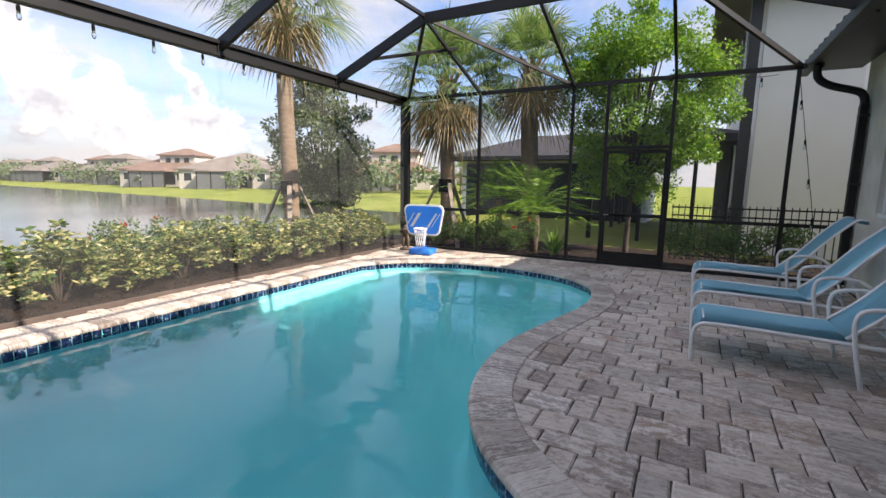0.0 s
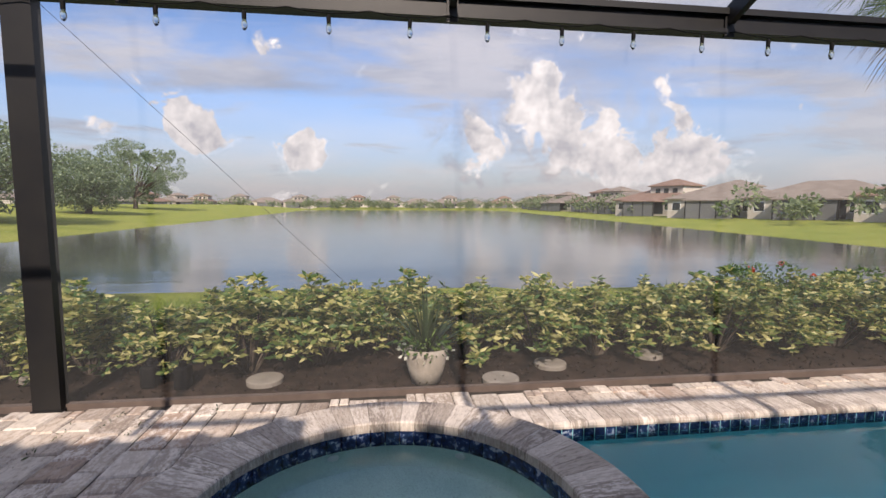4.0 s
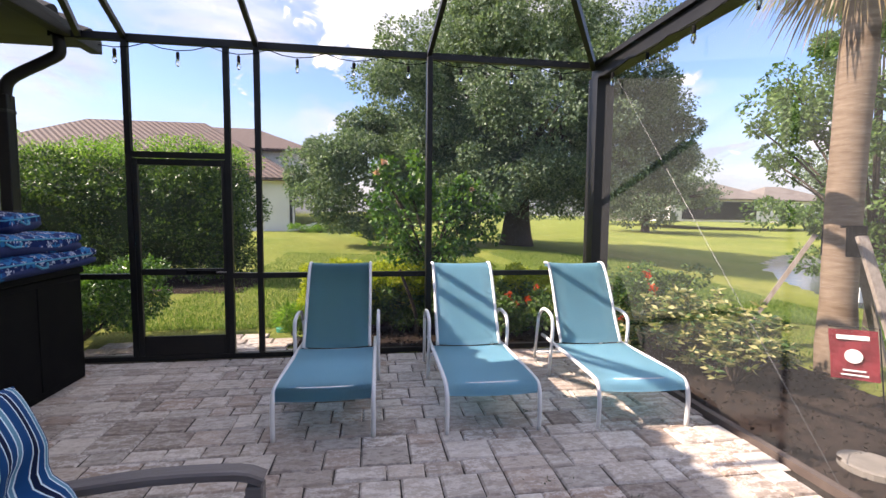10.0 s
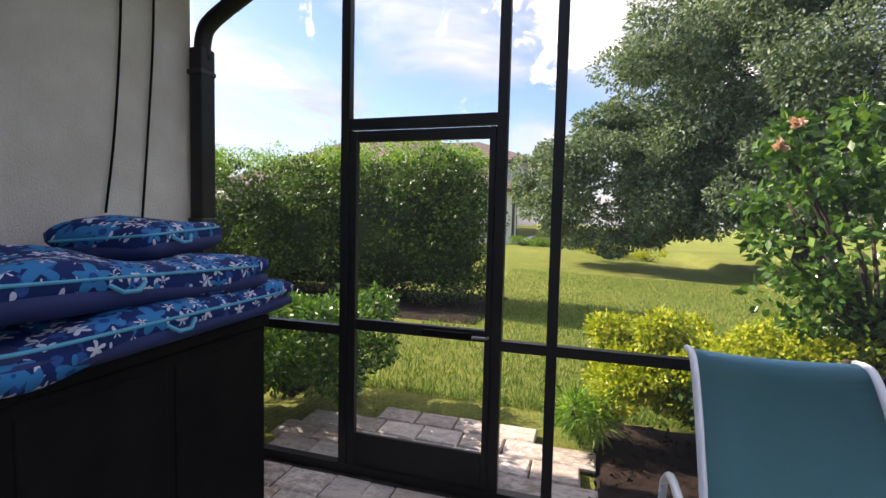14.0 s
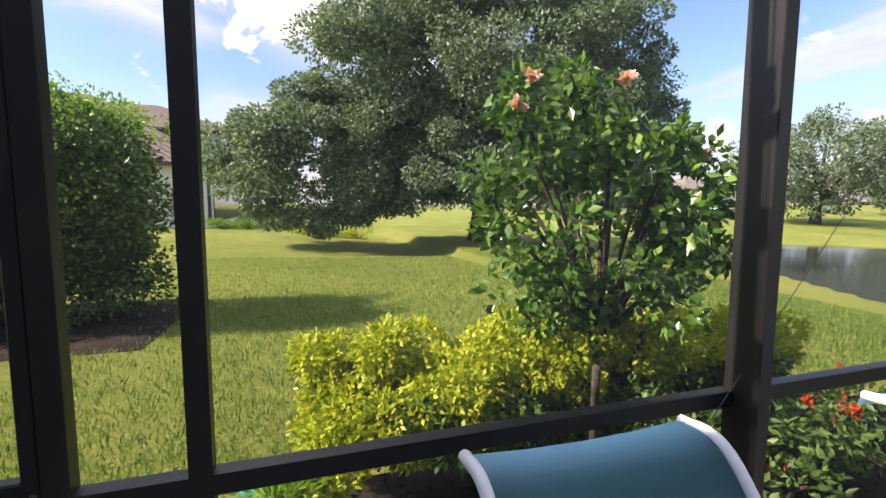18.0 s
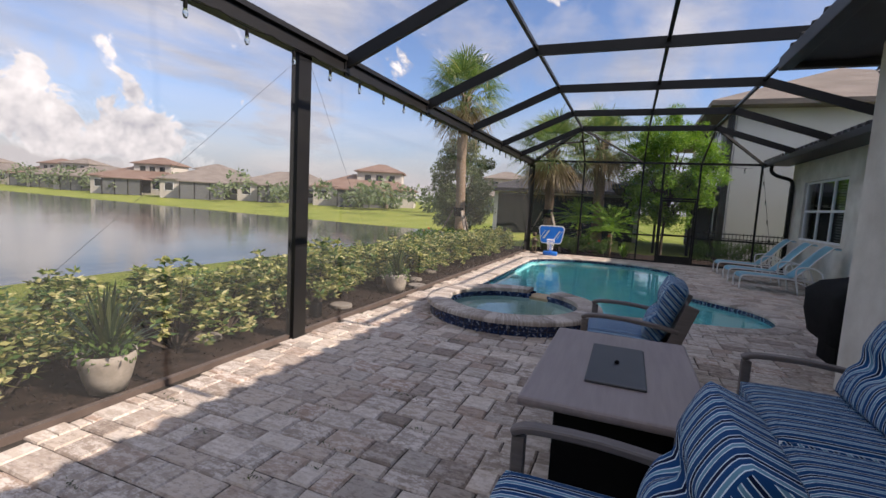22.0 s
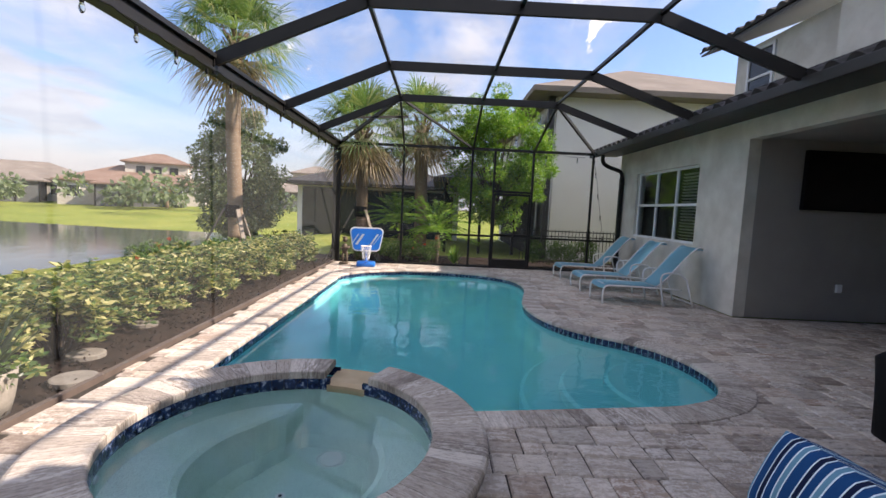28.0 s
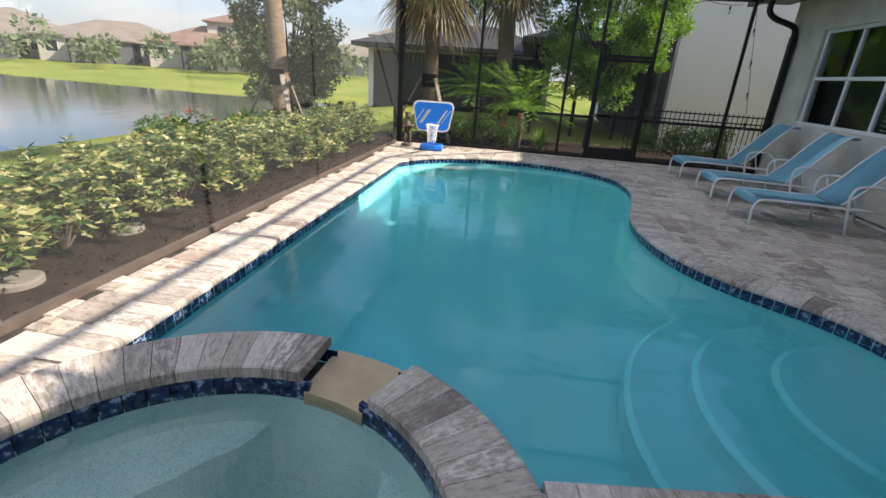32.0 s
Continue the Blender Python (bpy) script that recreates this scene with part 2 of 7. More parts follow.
def floral(name):
    """Navy cushion cloth printed with turquoise hibiscus and small white blossoms."""
    m, t, p = material(name)
    c = coords(t)

    def blossoms(scale, petals, reach, depth):
        v = node(t, "ShaderNodeTexVoronoi", Vector=c, Scale=scale, Randomness=0.85)
        d = node(t, "ShaderNodeVectorMath", _operation="SUBTRACT", i0=c, i1=v.outputs["Position"]).outputs[0]
        xyz = node(t, "ShaderNodeSeparateXYZ", i0=d).outputs
        ang = maths(t, "ARCTAN2", xyz[1], maths(t, "ADD", xyz[0], xyz[2]))
        edge = maths(t, "ADD", reach, maths(t, "MULTIPLY", maths(t, "COSINE", maths(t, "MULTIPLY", ang, petals)), depth))
        return maths(t, "LESS_THAN", v.outputs["Distance"], edge), maths(t, "LESS_THAN", v.outputs["Distance"], reach * 0.35)

    big, heart = blossoms(7.5, 5.0, 0.38, 0.13)
    small, dot = blossoms(14.0, 5.0, 0.32, 0.17)
    leaf, _ = blossoms(11.0, 2.0, 0.26, 0.17)
    col = blend(t, leaf, (0.008, 0.024, 0.115), (0.02, 0.075, 0.26))
    col = blend(t, small, col, (0.50, 0.54, 0.66))
    col = blend(t, big, col, (0.018, 0.17, 0.40))
    col = blend(t, heart, col, (0.010, 0.06, 0.24))
    weave = noise_of(t, c, 300.0, 3)
    col = blend(t, 0.3, col, blend(t, weave, (0.5, 0.5, 0.5), (1.2, 1.2, 1.2)), "MULTIPLY")
    t.links.new(col, p.inputs["Base Color"])
    p.inputs["Roughness"].default_value = 0.85
    p.inputs["Specular IOR Level"].default_value = 0.2
    relief(t, p, maths(t, "ADD", weave, maths(t, "MULTIPLY", noise_of(t, c, 7.0, 3), 4.0)), 0.3, 0.006)
    return m


def glass(name, tint=(0.75, 0.82, 0.82), rough=0.02):
    m, t, p = material(name)
    p.inputs["Base Color"].default_value = (*tint, 1)
    p.inputs["Roughness"].default_value = rough
    p.inputs["Transmission Weight"].default_value = 1.0
    p.inputs["IOR"].default_value = 1.45
    return m


def water(name, tint, scale, strength, distance):
    m, t, p = material(name)
    v = node(t, "ShaderNodeNewGeometry").outputs["Position"]
    p.inputs["Base Color"].default_value = (*tint, 1)
    p.inputs["Roughness"].default_value = 0.0
    p.inputs["IOR"].default_value = 1.33
    p.inputs["Transmission Weight"].default_value = 1.0
    chop = noise_of(t, node(t, "ShaderNodeMapping", Vector=v, Scale=(0.75, 1.35, 1)).outputs[0], scale, 2, 0.45)
    relief(t, p, maths(t, "ADD", chop, maths(t, "MULTIPLY", noise_of(t, v, scale * 0.3, 2), 2.0)), strength, distance)
    return m


def pebbles(name):
    """Exposed-aggregate plaster: small pale, grey and dark pebbles close together, with cloudy patches."""
    m, t, p = material(name)
    v = node(t, "ShaderNodeNewGeometry").outputs["Position"]
    cell = node(t, "ShaderNodeTexVoronoi", Vector=v, Scale=210.0)
    one = node(t, "ShaderNodeSeparateColor", Color=cell.outputs["Color"]).outputs[0]
    col = ramp(t, one, [(0.0, (0.26, 0.37, 0.36)), (0.14, (0.52, 0.68, 0.65)), (0.42, (0.61, 0.78, 0.74)), (0.8, (0.68, 0.83, 0.79)), (1.0, (0.80, 0.89, 0.85))])
    col = blend(t, maths(t, "MULTIPLY", cell.outputs["Distance"], 0.55, clamp=True), col, (0.46, 0.62, 0.60))
    cloudy = noise_of(t, v, 2.4, 5, 0.6)
    col = blend(t, 0.6, col, ramp(t, cloudy, [(0.32, (0.74, 0.80, 0.78)), (0.66, (1.0, 1.0, 0.98))]), "MULTIPLY")
    t.links.new(col, p.inputs["Base Color"])
    p.inputs["Roughness"].default_value = 0.8
    p.inputs["Specular IOR Level"].default_value = 0.2
    relief(t, p, cell.outputs["Distance"], 0.4, 0.004)
    return m


def sling(name):
    """Woven vinyl sling: fine weave, faded patches, and some daylight through it."""
    m, t, p = material(name)
    c = coords(t)
    col = blend(t, noise_of(t, c, 2.5, 4), (0.29, 0.60, 0.73), (0.36, 0.66, 0.77))
    weave = noise_of(t, c, 350.0, 3)
    col = blend(t, 0.35, col, blend(t, weave, (0.5, 0.5, 0.5), (1.1, 1.1, 1.1)), "MULTIPLY")
    t.links.new(col, p.inputs["Base Color"])
    p.inputs["Roughness"].default_value = 0.65
    p.inputs["Specular IOR Level"].default_value = 0.3
    relief(t, p, weave, 0.3, 0.003)
    tr = node(t, "ShaderNodeBsdfTranslucent", Color=col)
    mix = node(t, "ShaderNodeMixShader", i0=0.35, i1=p.outputs[0], i2=tr.outputs[0])
    t.links.new(mix.outputs[0], t.nodes["Material Output"].inputs[0])
    return m


def mesh_screen(name, cover):
    """Fine black insect mesh, too fine to see single wires."""
    m, t, p = material(name)
    p.inputs["Base Color"].default_value = (0.165, 0.17, 0.175, 1)
    p.inputs["Roughness"].default_value = 0.9
    clear = node(t, "ShaderNodeBsdfTransparent")
    mix = node(t, "ShaderNodeMixShader", i0=cover, i1=clear.outputs[0], i2=p.outputs[0])
    t.links.new(mix.outputs[0], t.nodes["Material Output"].inputs[0])
    return m


BRONZE = surface("dark bronze aluminium", (0.010, 0.010, 0.011), (0.015, 0.0145, 0.014), 5, 160, 0.45, 0.0, 0.06, 0.35, stain=0.3)
SCREEN = mesh_screen("insect screen", 0.12)
STUCCO = surface("grey-beige stucco", (0.60, 0.565, 0.495), (0.76, 0.73, 0.655), 2.2, 75, 0.9, 0, 0.9, 0.2, stain=0.30, world_space=True)
STUCCO_W = surface("pale stucco", (0.76, 0.73, 0.69), (0.82, 0.80, 0.76), 0.8, 40, 0.9, 0, 0.3, 0.2, stain=0.15, world_space=True)
WHITE = surface("white vinyl", (0.74, 0.75, 0.75), (0.80, 0.80, 0.79), 6, 90, 0.4, 0, 0.04, stain=0.12)
TUBE = surface("white powder coat", (0.70, 0.70, 0.70), (0.78, 0.78, 0.77), 8, 150, 0.35, 0, 0.05, stain=0.15)
SLING = sling("turquoise sling mesh")
FABRIC = stripes("striped fabric")
FLORAL = floral("floral fabric")
NAVY = surface("navy piping cloth", (0.010, 0.022, 0.10), (0.014, 0.03, 0.13), 8, 300, 0.8, 0, 0.2)
PIPING = surface("turquoise piping", (0.05, 0.30, 0.48), (0.06, 0.36, 0.52), 8, 200, 0.7)
WOODLOOK = surface("taupe wood-look aluminium", (0.135, 0.112, 0.102), (0.175, 0.150, 0.138), 4, 70, 0.5, 0, 0.12, 0.4, (1, 14, 14), 0.35)
TABLETOP = surface("greyed wood-look table top", (0.25, 0.205, 0.20), (0.30, 0.25, 0.24), 2.5, 60, 0.42, 0, 0.08, 0.45, (12, 1, 12), 0.3)
BLACK = surface("black resin", (0.005, 0.005, 0.006), (0.008, 0.008, 0.008), 6, 90, 0.7, 0, 0.15, 0.10)
CLOTH_BLACK = surface("black grill cover", (0.005, 0.005, 0.0055), (0.009, 0.009, 0.010), 7, 200, 0.85, 0, 0.3, 0.15)
LIDGREY = surface("dark grey steel lid", (0.050, 0.052, 0.056), (0.062, 0.064, 0.068), 5, 220, 0.4, 0.3, 0.05)
PAVER = stone("tumbled paver", [(0.0, (0.235, 0.185, 0.15)), (0.18, (0.40, 0.335, 0.28)), (0.36, (0.57, 0.50, 0.425)), (0.52, (0.36, 0.26, 0.20)), (0.7, (0.38, 0.335, 0.29)), (0.86, (0.53, 0.445, 0.365)), (1.0, (0.29, 0.235, 0.195))], (1.5, 3.2, 1))
COPING = stone("coping stone", [(0.0, (0.19, 0.155, 0.13)), (0.3, (0.43, 0.375, 0.32)), (0.6, (0.29, 0.24, 0.20)), (1.0, (0.55, 0.49, 0.43))], (6, 1.6, 1), world_space=False)
SAND = surface("joint sand", (0.045, 0.039, 0.034), (0.075, 0.066, 0.057), 12, 200, 0.95, 0, 0.4, 0.1, world_space=True)
PLASTER = surface("pool plaster", (0.27, 0.63, 0.66), (0.32, 0.67, 0.69), 1.2, 220, 0.8, 0, 0.1, 0.2, stain=0.12, world_space=True)
PEBBLE = pebbles("speckled spa plaster")
WATER = water("pool water", (0.36, 0.91, 0.96), 4.2, 0.08, 0.06)
SPAWATER = water("spa water", (0.76, 0.965, 0.955), 3.0, 0.04, 0.03)
MULCH = surface("bark mulch", (0.022, 0.015, 0.011), (0.050, 0.033, 0.025), 8, 60, 0.95, 0, 1.0, 0.15, stain=0.7, world_space=True)
EDGING = surface("brown edging", (0.085, 0.062, 0.052), (0.12, 0.09, 0.075), 6, 80, 0.8, 0, 0.2)
TERRA = surface("weathered pale planter", (0.31, 0.275, 0.23), (0.44, 0.40, 0.345), 7, 50, 0.85, 0, 0.6, stain=0.45)
CONCRETE = surface("pale concrete", (0.19, 0.17, 0.145), (0.25, 0.225, 0.195), 7, 90, 0.9, 0, 0.4)
SPILL = surface("sandstone spillway", (0.42, 0.31, 0.18), (0.48, 0.36, 0.22), 8, 90, 0.6, 0, 0.2)
ROOF_DK = surface("dark roof tile", (0.035, 0.033, 0.034), (0.06, 0.056, 0.055), 5, 60, 0.75, 0, 0.3, 0.3, world_space=True)
FASCIA = surface("dark fascia", (0.022, 0.021, 0.022), (0.03, 0.029, 0.029), 5, 90, 0.5, 0, 0.05)
GLASS = glass("window glass")
BLIND = surface("grey shutter slats", (0.42, 0.41, 0.39), (0.50, 0.49, 0.47), 6, 60, 0.5)
# Near-black colour for flat sheets that stand for unlit rooms and porch shade.
SHADE_DK = surface("near-black painted shade", (0.012, 0.012, 0.012), (0.02, 0.02, 0.02), 2, 20, 0.9)
TV = surface("black tv screen", (0.004, 0.004, 0.005), (0.006, 0.006, 0.007), 2, 20, 0.15)
BLUE = surface("glossy blue plastic", (0.012, 0.16, 0.62), (0.015, 0.19, 0.68), 4, 60, 0.3, stain=0.05)
STEEL = surface("grey metal", (0.25, 0.25, 0.25), (0.33, 0.33, 0.33), 5, 90, 0.4, 0.8, 0.1)
BRONZE_ST = surface("weathered bronze", (0.085, 0.062, 0.045), (0.15, 0.115, 0.085), 9, 70, 0.6, 0.3, 0.4)
RED = surface("faded red flag cloth", (0.30, 0.022, 0.035), (0.36, 0.03, 0.045), 6, 200, 0.8)
BARK_PALM = surface("palm trunk", (0.23, 0.165, 0.115), (0.34, 0.26, 0.19), 5, 22, 0.95, 0, 1.0, 0.1, (1, 1, 7), 0.55)
BARK = surface("tree bark", (0.07, 0.055, 0.043), (0.13, 0.105, 0.085), 5, 30, 0.95, 0, 1.0, 0.1, (4, 4, 1), 0.5)
TIMBER = surface("grey weathered timber", (0.24, 0.20, 0.165), (0.33, 0.29, 0.25), 6, 60, 0.85, 0, 0.3, 0.2, (6, 6, 1))
LF_SHRUB = leafy("variegated shrub leaves", [(0.0, (0.04, 0.09, 0.03)), (0.3, (0.08, 0.15, 0.045)), (0.48, (0.19, 0.235, 0.075)), (0.75, (0.43, 0.40, 0.17)), (1.0, (0.60, 0.56, 0.30))])
LF_PALM = leafy("palm fronds", [(0.0, (0.085, 0.15, 0.065)), (0.6, (0.16, 0.235, 0.105)), (0.88, (0.27, 0.31, 0.16)), (1.0, (0.42, 0.38, 0.24))], through_light=0.45)
LF_DEAD = leafy("dry palm fronds", [(0.0, (0.20, 0.13, 0.07)), (1.0, (0.38, 0.29, 0.17))])
LF_OAK = leafy("oak leaves", [(0.0, (0.072, 0.115, 0.07)), (0.6, (0.16, 0.22, 0.14)), (1.0, (0.30, 0.37, 0.265))], 0.5, through_light=0.35)
LF_HEDGE = leafy("hedge leaves", [(0.0, (0.022, 0.055, 0.014)), (0.6, (0.055, 0.11, 0.026)), (1.0, (0.20, 0.29, 0.07))], 0.4, through_light=0.3)
LF_HIB = leafy("glossy hibiscus leaves", [(0.0, (0.035, 0.095, 0.018)), (0.6, (0.075, 0.17, 0.03)), (1.0, (0.20, 0.33, 0.06))], 0.3, through_light=0.3)
LF_MID = leafy("mid green leaves", [(0.0, (0.035, 0.08, 0.02)), (0.6, (0.08, 0.155, 0.038)), (1.0, (0.16, 0.24, 0.065))])
LF_HOLLY = leafy("small tree leaves", [(0.0, (0.045, 0.10, 0.028)), (0.6, (0.10, 0.185, 0.05)), (1.0, (0.22, 0.32, 0.10))], through_light=0.4)
LF_LIME = leafy("bright green leaves", [(0.0, (0.08, 0.18, 0.022)), (0.6, (0.17, 0.31, 0.04)), (1.0, (0.31, 0.43, 0.085))], 0.45, through_light=0.45)
LF_GOLD = leafy("golden leaves", [(0.0, (0.17, 0.25, 0.02)), (0.5, (0.38, 0.42, 0.025)), (1.0, (0.56, 0.55, 0.06))], 0.5, through_light=0.4)
LF_GRASS = leafy("mown grass blades", [(0.0, (0.065, 0.125, 0.022)), (0.6, (0.13, 0.21, 0.04)), (1.0, (0.24, 0.30, 0.085))], 0.5, through_light=0.4)
LF_GREY = leafy("grey green leaves", [(0.0, (0.09, 0.13, 0.075)), (0.6, (0.17, 0.215, 0.13)), (1.0, (0.28, 0.32, 0.21))], through_light=0.42)
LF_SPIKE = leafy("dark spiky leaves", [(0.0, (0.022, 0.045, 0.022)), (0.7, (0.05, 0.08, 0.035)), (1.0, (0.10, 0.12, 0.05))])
PETAL = leafy("red petals", [(0.0, (0.50, 0.04, 0.015)), (1.0, (0.65, 0.10, 0.03))])
PETAL_W = leafy("white petals", [(0.0, (0.65, 0.65, 0.62)), (1.0, (0.8, 0.8, 0.78))])
PETAL_P = leafy("pink petals", [(0.0, (0.70, 0.38, 0.36)), (1.0, (0.78, 0.52, 0.48))])


def lawn():
    m, t, p = material("lawn")
    v = node(t, "ShaderNodeNewGeometry").outputs["Position"]
    big, mid, fine = noise_of(t, v, 0.25, 5), noise_of(t, v, 2.2, 5, 0.65), noise_of(t, v, 38.0, 6, 0.75)
    col = blend(t, ramp(t, big, [(0.35, (0, 0, 0)), (0.7, (1, 1, 1))]), (0.185, 0.235, 0.05), (0.30, 0.315, 0.085))
    col = blend(t, ramp(t, mid, [(0.5, (0, 0, 0)), (0.75, (0.6, 0.6, 0.6))]), col, (0.15, 0.20, 0.045))
    col = blend(t, 0.9, col, blend(t, ramp(t, fine, [(0.3, (0, 0, 0)), (0.72, (1, 1, 1))]), (0.25, 0.3, 0.18), (1.5, 1.45, 1.35)), "MULTIPLY")
    t.links.new(col, p.inputs["Base Color"])
    p.inputs["Roughness"].default_value = 0.9
    p.inputs["Specular IOR Level"].default_value = 0.1
    relief(t, p, fine, 1.0, 0.06)
    return m


def lake_water():
    m, t, p = material("lake water")
    v = node(t, "ShaderNodeMapping", Vector=node(t, "ShaderNodeNewGeometry").outputs["Position"], Scale=(1.0, 0.5, 1.0)).outputs[0]
    p.inputs["Base Color"].default_value = (0.040, 0.046, 0.044, 1)
    p.inputs["Roughness"].default_value = 0.09
    p.inputs["IOR"].default_value = 1.33
    relief(t, p, maths(t, "ADD", noise_of(t, v, 1.6, 4), maths(t, "MULTIPLY", noise_of(t, v, 0.12, 3), 2.5)), 0.10, 0.12)
    return m


def mosaic():
    m, t, p = material("blue mosaic tile")
    v = node(t, "ShaderNodeNewGeometry").outputs["Position"]
    n = noise_of(t, v, 26.0, 4, 0.6)
    col = ramp(t, n, [(0.36, (0.004, 0.008, 0.03)), (0.52, (0.010, 0.024, 0.08)), (0.58, (0.03, 0.065, 0.17)), (0.63, (0.30, 0.35, 0.43))])
    col = blend(t, 0.5, col, ramp(t, pick(t), [(0, (0.55, 0.55, 0.6)), (1, (1.1, 1.1, 1.1))]), "MULTIPLY")
    t.links.new(col, p.inputs["Base Color"])
    p.inputs["Roughness"].default_value = 0.15
    return m


LAWN, LAKE, MOSAIC = lawn(), lake_water(), mosaic()

# ---- building helpers ----


def quadbox(bm, a, b):
    v = [bm.verts.new((x, y, z)) for z in (a[2], b[2]) for x, y in ((a[0], a[1]), (b[0], a[1]), (b[0], b[1]), (a[0], b[1]))]
    for f in ((3, 2, 1, 0), (4, 5, 6, 7), (0, 1, 5, 4), (1, 2, 6, 5), (2, 3, 7, 6), (3, 0, 4, 7)):
        bm.faces.new([v[k] for k in f])
    return v


def box(a, b, bevel=0.0, seg=2):
    bm = bmesh.new()
    quadbox(bm, a, b)
    if bevel:
        bmesh.ops.bevel(bm, geom=bm.edges[:], offset=bevel, segments=seg, affect="EDGES", profile=0.6)
    return bm


def bar(bm, p, q, w, h, up=(0, 0, 1)):
    """A beam of rectangular section from p to q."""
    p, q = Vector(p), Vector(q)
    d = (q - p).normalized()
    s = d.cross(Vector(up))
    s = s.normalized() if s.length > 1e-4 else Vector((1, 0, 0))
    u = s.cross(d)
    v = [bm.verts.new(e + s * (i * w / 2) + u * (j * h / 2)) for e in (p, q) for i, j in ((-1, -1), (1, -1), (1, 1), (-1, 1))]
    for f in ((0, 1, 2, 3), (7, 6, 5, 4), (0, 4, 5, 1), (1, 5, 6, 2), (2, 6, 7, 3), (3, 7, 4, 0)):
        bm.faces.new([v[k] for k in f])


def tube(bm, pts, r, seg=8):
    """A round tube through the points, with capped ends."""
    pts = [Vector(p) for p in pts]
    rings, side = [], None
    for i, p in enumerate(pts):
        d = (pts[min(i + 1, len(pts) - 1)] - pts[max(i - 1, 0)]).normalized()
        if side is None:
            side = d.cross(Vector((0, 0, 1))) if abs(d.z) < 0.9 else d.cross(Vector((1, 0, 0)))
        side = (side - d * side.dot(d)).normalized()
        u = d.cross(side)
        rad = r[i] if isinstance(r, (list, tuple)) else r
        rings.append([bm.verts.new(p + (side * math.cos(a) + u * math.sin(a)) * rad) for a in [2 * math.pi * k / seg for k in range(seg)]])
    for a, b in zip(rings, rings[1:]):
        for k in range(seg):
            bm.faces.new((a[k], a[(k + 1) % seg], b[(k + 1) % seg], b[k]))
    bm.faces.new(rings[0][::-1])
    bm.faces.new(rings[-1])


def bend(pts, n=5):
    """A smooth line through the points."""
    P = [Vector(p) for p in pts]
    P = [2 * P[0] - P[1]] + P + [2 * P[-1] - P[-2]]
    res = []
    for a, b, c, d in zip(P, P[1:], P[2:], P[3:]):
        for k in range(n):
            t = k / n
            res.append(0.5 * (2 * b + (c - a) * t + (2 * a - 5 * b + 4 * c - d) * t * t + (3 * b - a - 3 * c + d) * t ** 3))
    return res + [P[-2]]


def sweep(bm, pts, w, h):
    """A flat bar of w by h swept along the points, its width level."""
    pts = [Vector(p) for p in pts]
    rings = []
    for i, p in enumerate(pts):
        d = (pts[min(i + 1, len(pts) - 1)] - pts[max(i - 1, 0)]).normalized()
        s = d.cross(Vector((0, 0, 1))).normalized()
        u = s.cross(d)
        rings.append([bm.verts.new(p + s * (a * w / 2) + u * (b * h / 2)) for a, b in ((-1, -0.6), (-0.8, -1), (0.8, -1), (1, -0.6), (1, 0.6), (0.8, 1), (-0.8, 1), (-1, 0.6))])
    for a, b in zip(rings, rings[1:]):
        for k in range(8):
            bm.faces.new((a[k], a[(k + 1) % 8], b[(k + 1) % 8], b[k]))
    bm.faces.new(rings[0][::-1])
    bm.faces.new(rings[-1])


def lathe(bm, profile, seg=20, at=(0, 0, 0)):
    rings = [[bm.verts.new((at[0] + r * math.cos(2 * math.pi * k / seg), at[1] + r * math.sin(2 * math.pi * k / seg), at[2] + z)) for k in range(seg)] for r, z in profile]
    for a, b in zip(rings, rings[1:]):
        for k in range(seg):
            bm.faces.new((a[k], a[(k + 1) % seg], b[(k + 1) % seg], b[k]))
    bm.faces.new(rings[0][::-1])
    bm.faces.new(rings[-1])


def link(name, bm, mat, smooth=False):
    me = bpy.data.meshes.new(name)
    bmesh.ops.recalc_face_normals(bm, faces=bm.faces[:])
    bm.to_mesh(me)
    bm.free()
    me.materials.append(mat)
    if smooth:
        me.shade_smooth()
    return new(name, me)


def part(name, bm, mat, parent, label="", smooth=False):
    ob = link(name, bm, mat, smooth)
    ob.parent = parent
    return tagged(ob, label)


def raw(name, verts, faces, mat, parent=None, label="", smooth=False):
    me = bpy.data.meshes.new(name)
    me.from_pydata(verts, [], faces)
    me.materials.append(mat)
    if smooth:
        me.shade_smooth()
    ob = new(name, me)
    if parent:
        ob.parent = parent
    return tagged(ob, label)


def thing(name, m, label, category, group=""):
    ob = new(name)
    ob.matrix_world = m
    return tagged(ob, label, category, group)


def setting(name, bm, mat, label, category="", smooth=False):
    return tagged(link(name, bm, mat, smooth), label, category or name.split("_")[0], kind="structure")


rng = np.random.default_rng(7)


def leaves(points, outward, length, width, droop=0.2, spread=0.8, r=None):
    """Leaf blades, two triangles each way, at the points: returns verts and faces."""
    g = r or rng
    n = len(points)
    d = outward + spread * g.normal(size=(n, 3))
    d[:, 2] -= droop
    d /= np.linalg.norm(d, axis=1, keepdims=True) + 1e-9
    s = np.cross(d, g.normal(size=(n, 3)))
    s /= np.linalg.norm(s, axis=1, keepdims=True) + 1e-9
    up = np.cross(s, d)
    L = length * g.uniform(0.65, 1.25, (n, 1))
    W = width * g.uniform(0.7, 1.2, (n, 1))
    a, b = points, points + d * L
    mid = points + d * L * 0.45 - up * W * 0.25
    v = np.stack([a, mid + s * W / 2 + up * W * 0.3, b, mid - s * W / 2 + up * W * 0.3], 1).reshape(-1, 3)
    k = np.arange(n)[:, None] * 4
    f = np.concatenate([k + [0, 1, 2], k + [0, 2, 3]])
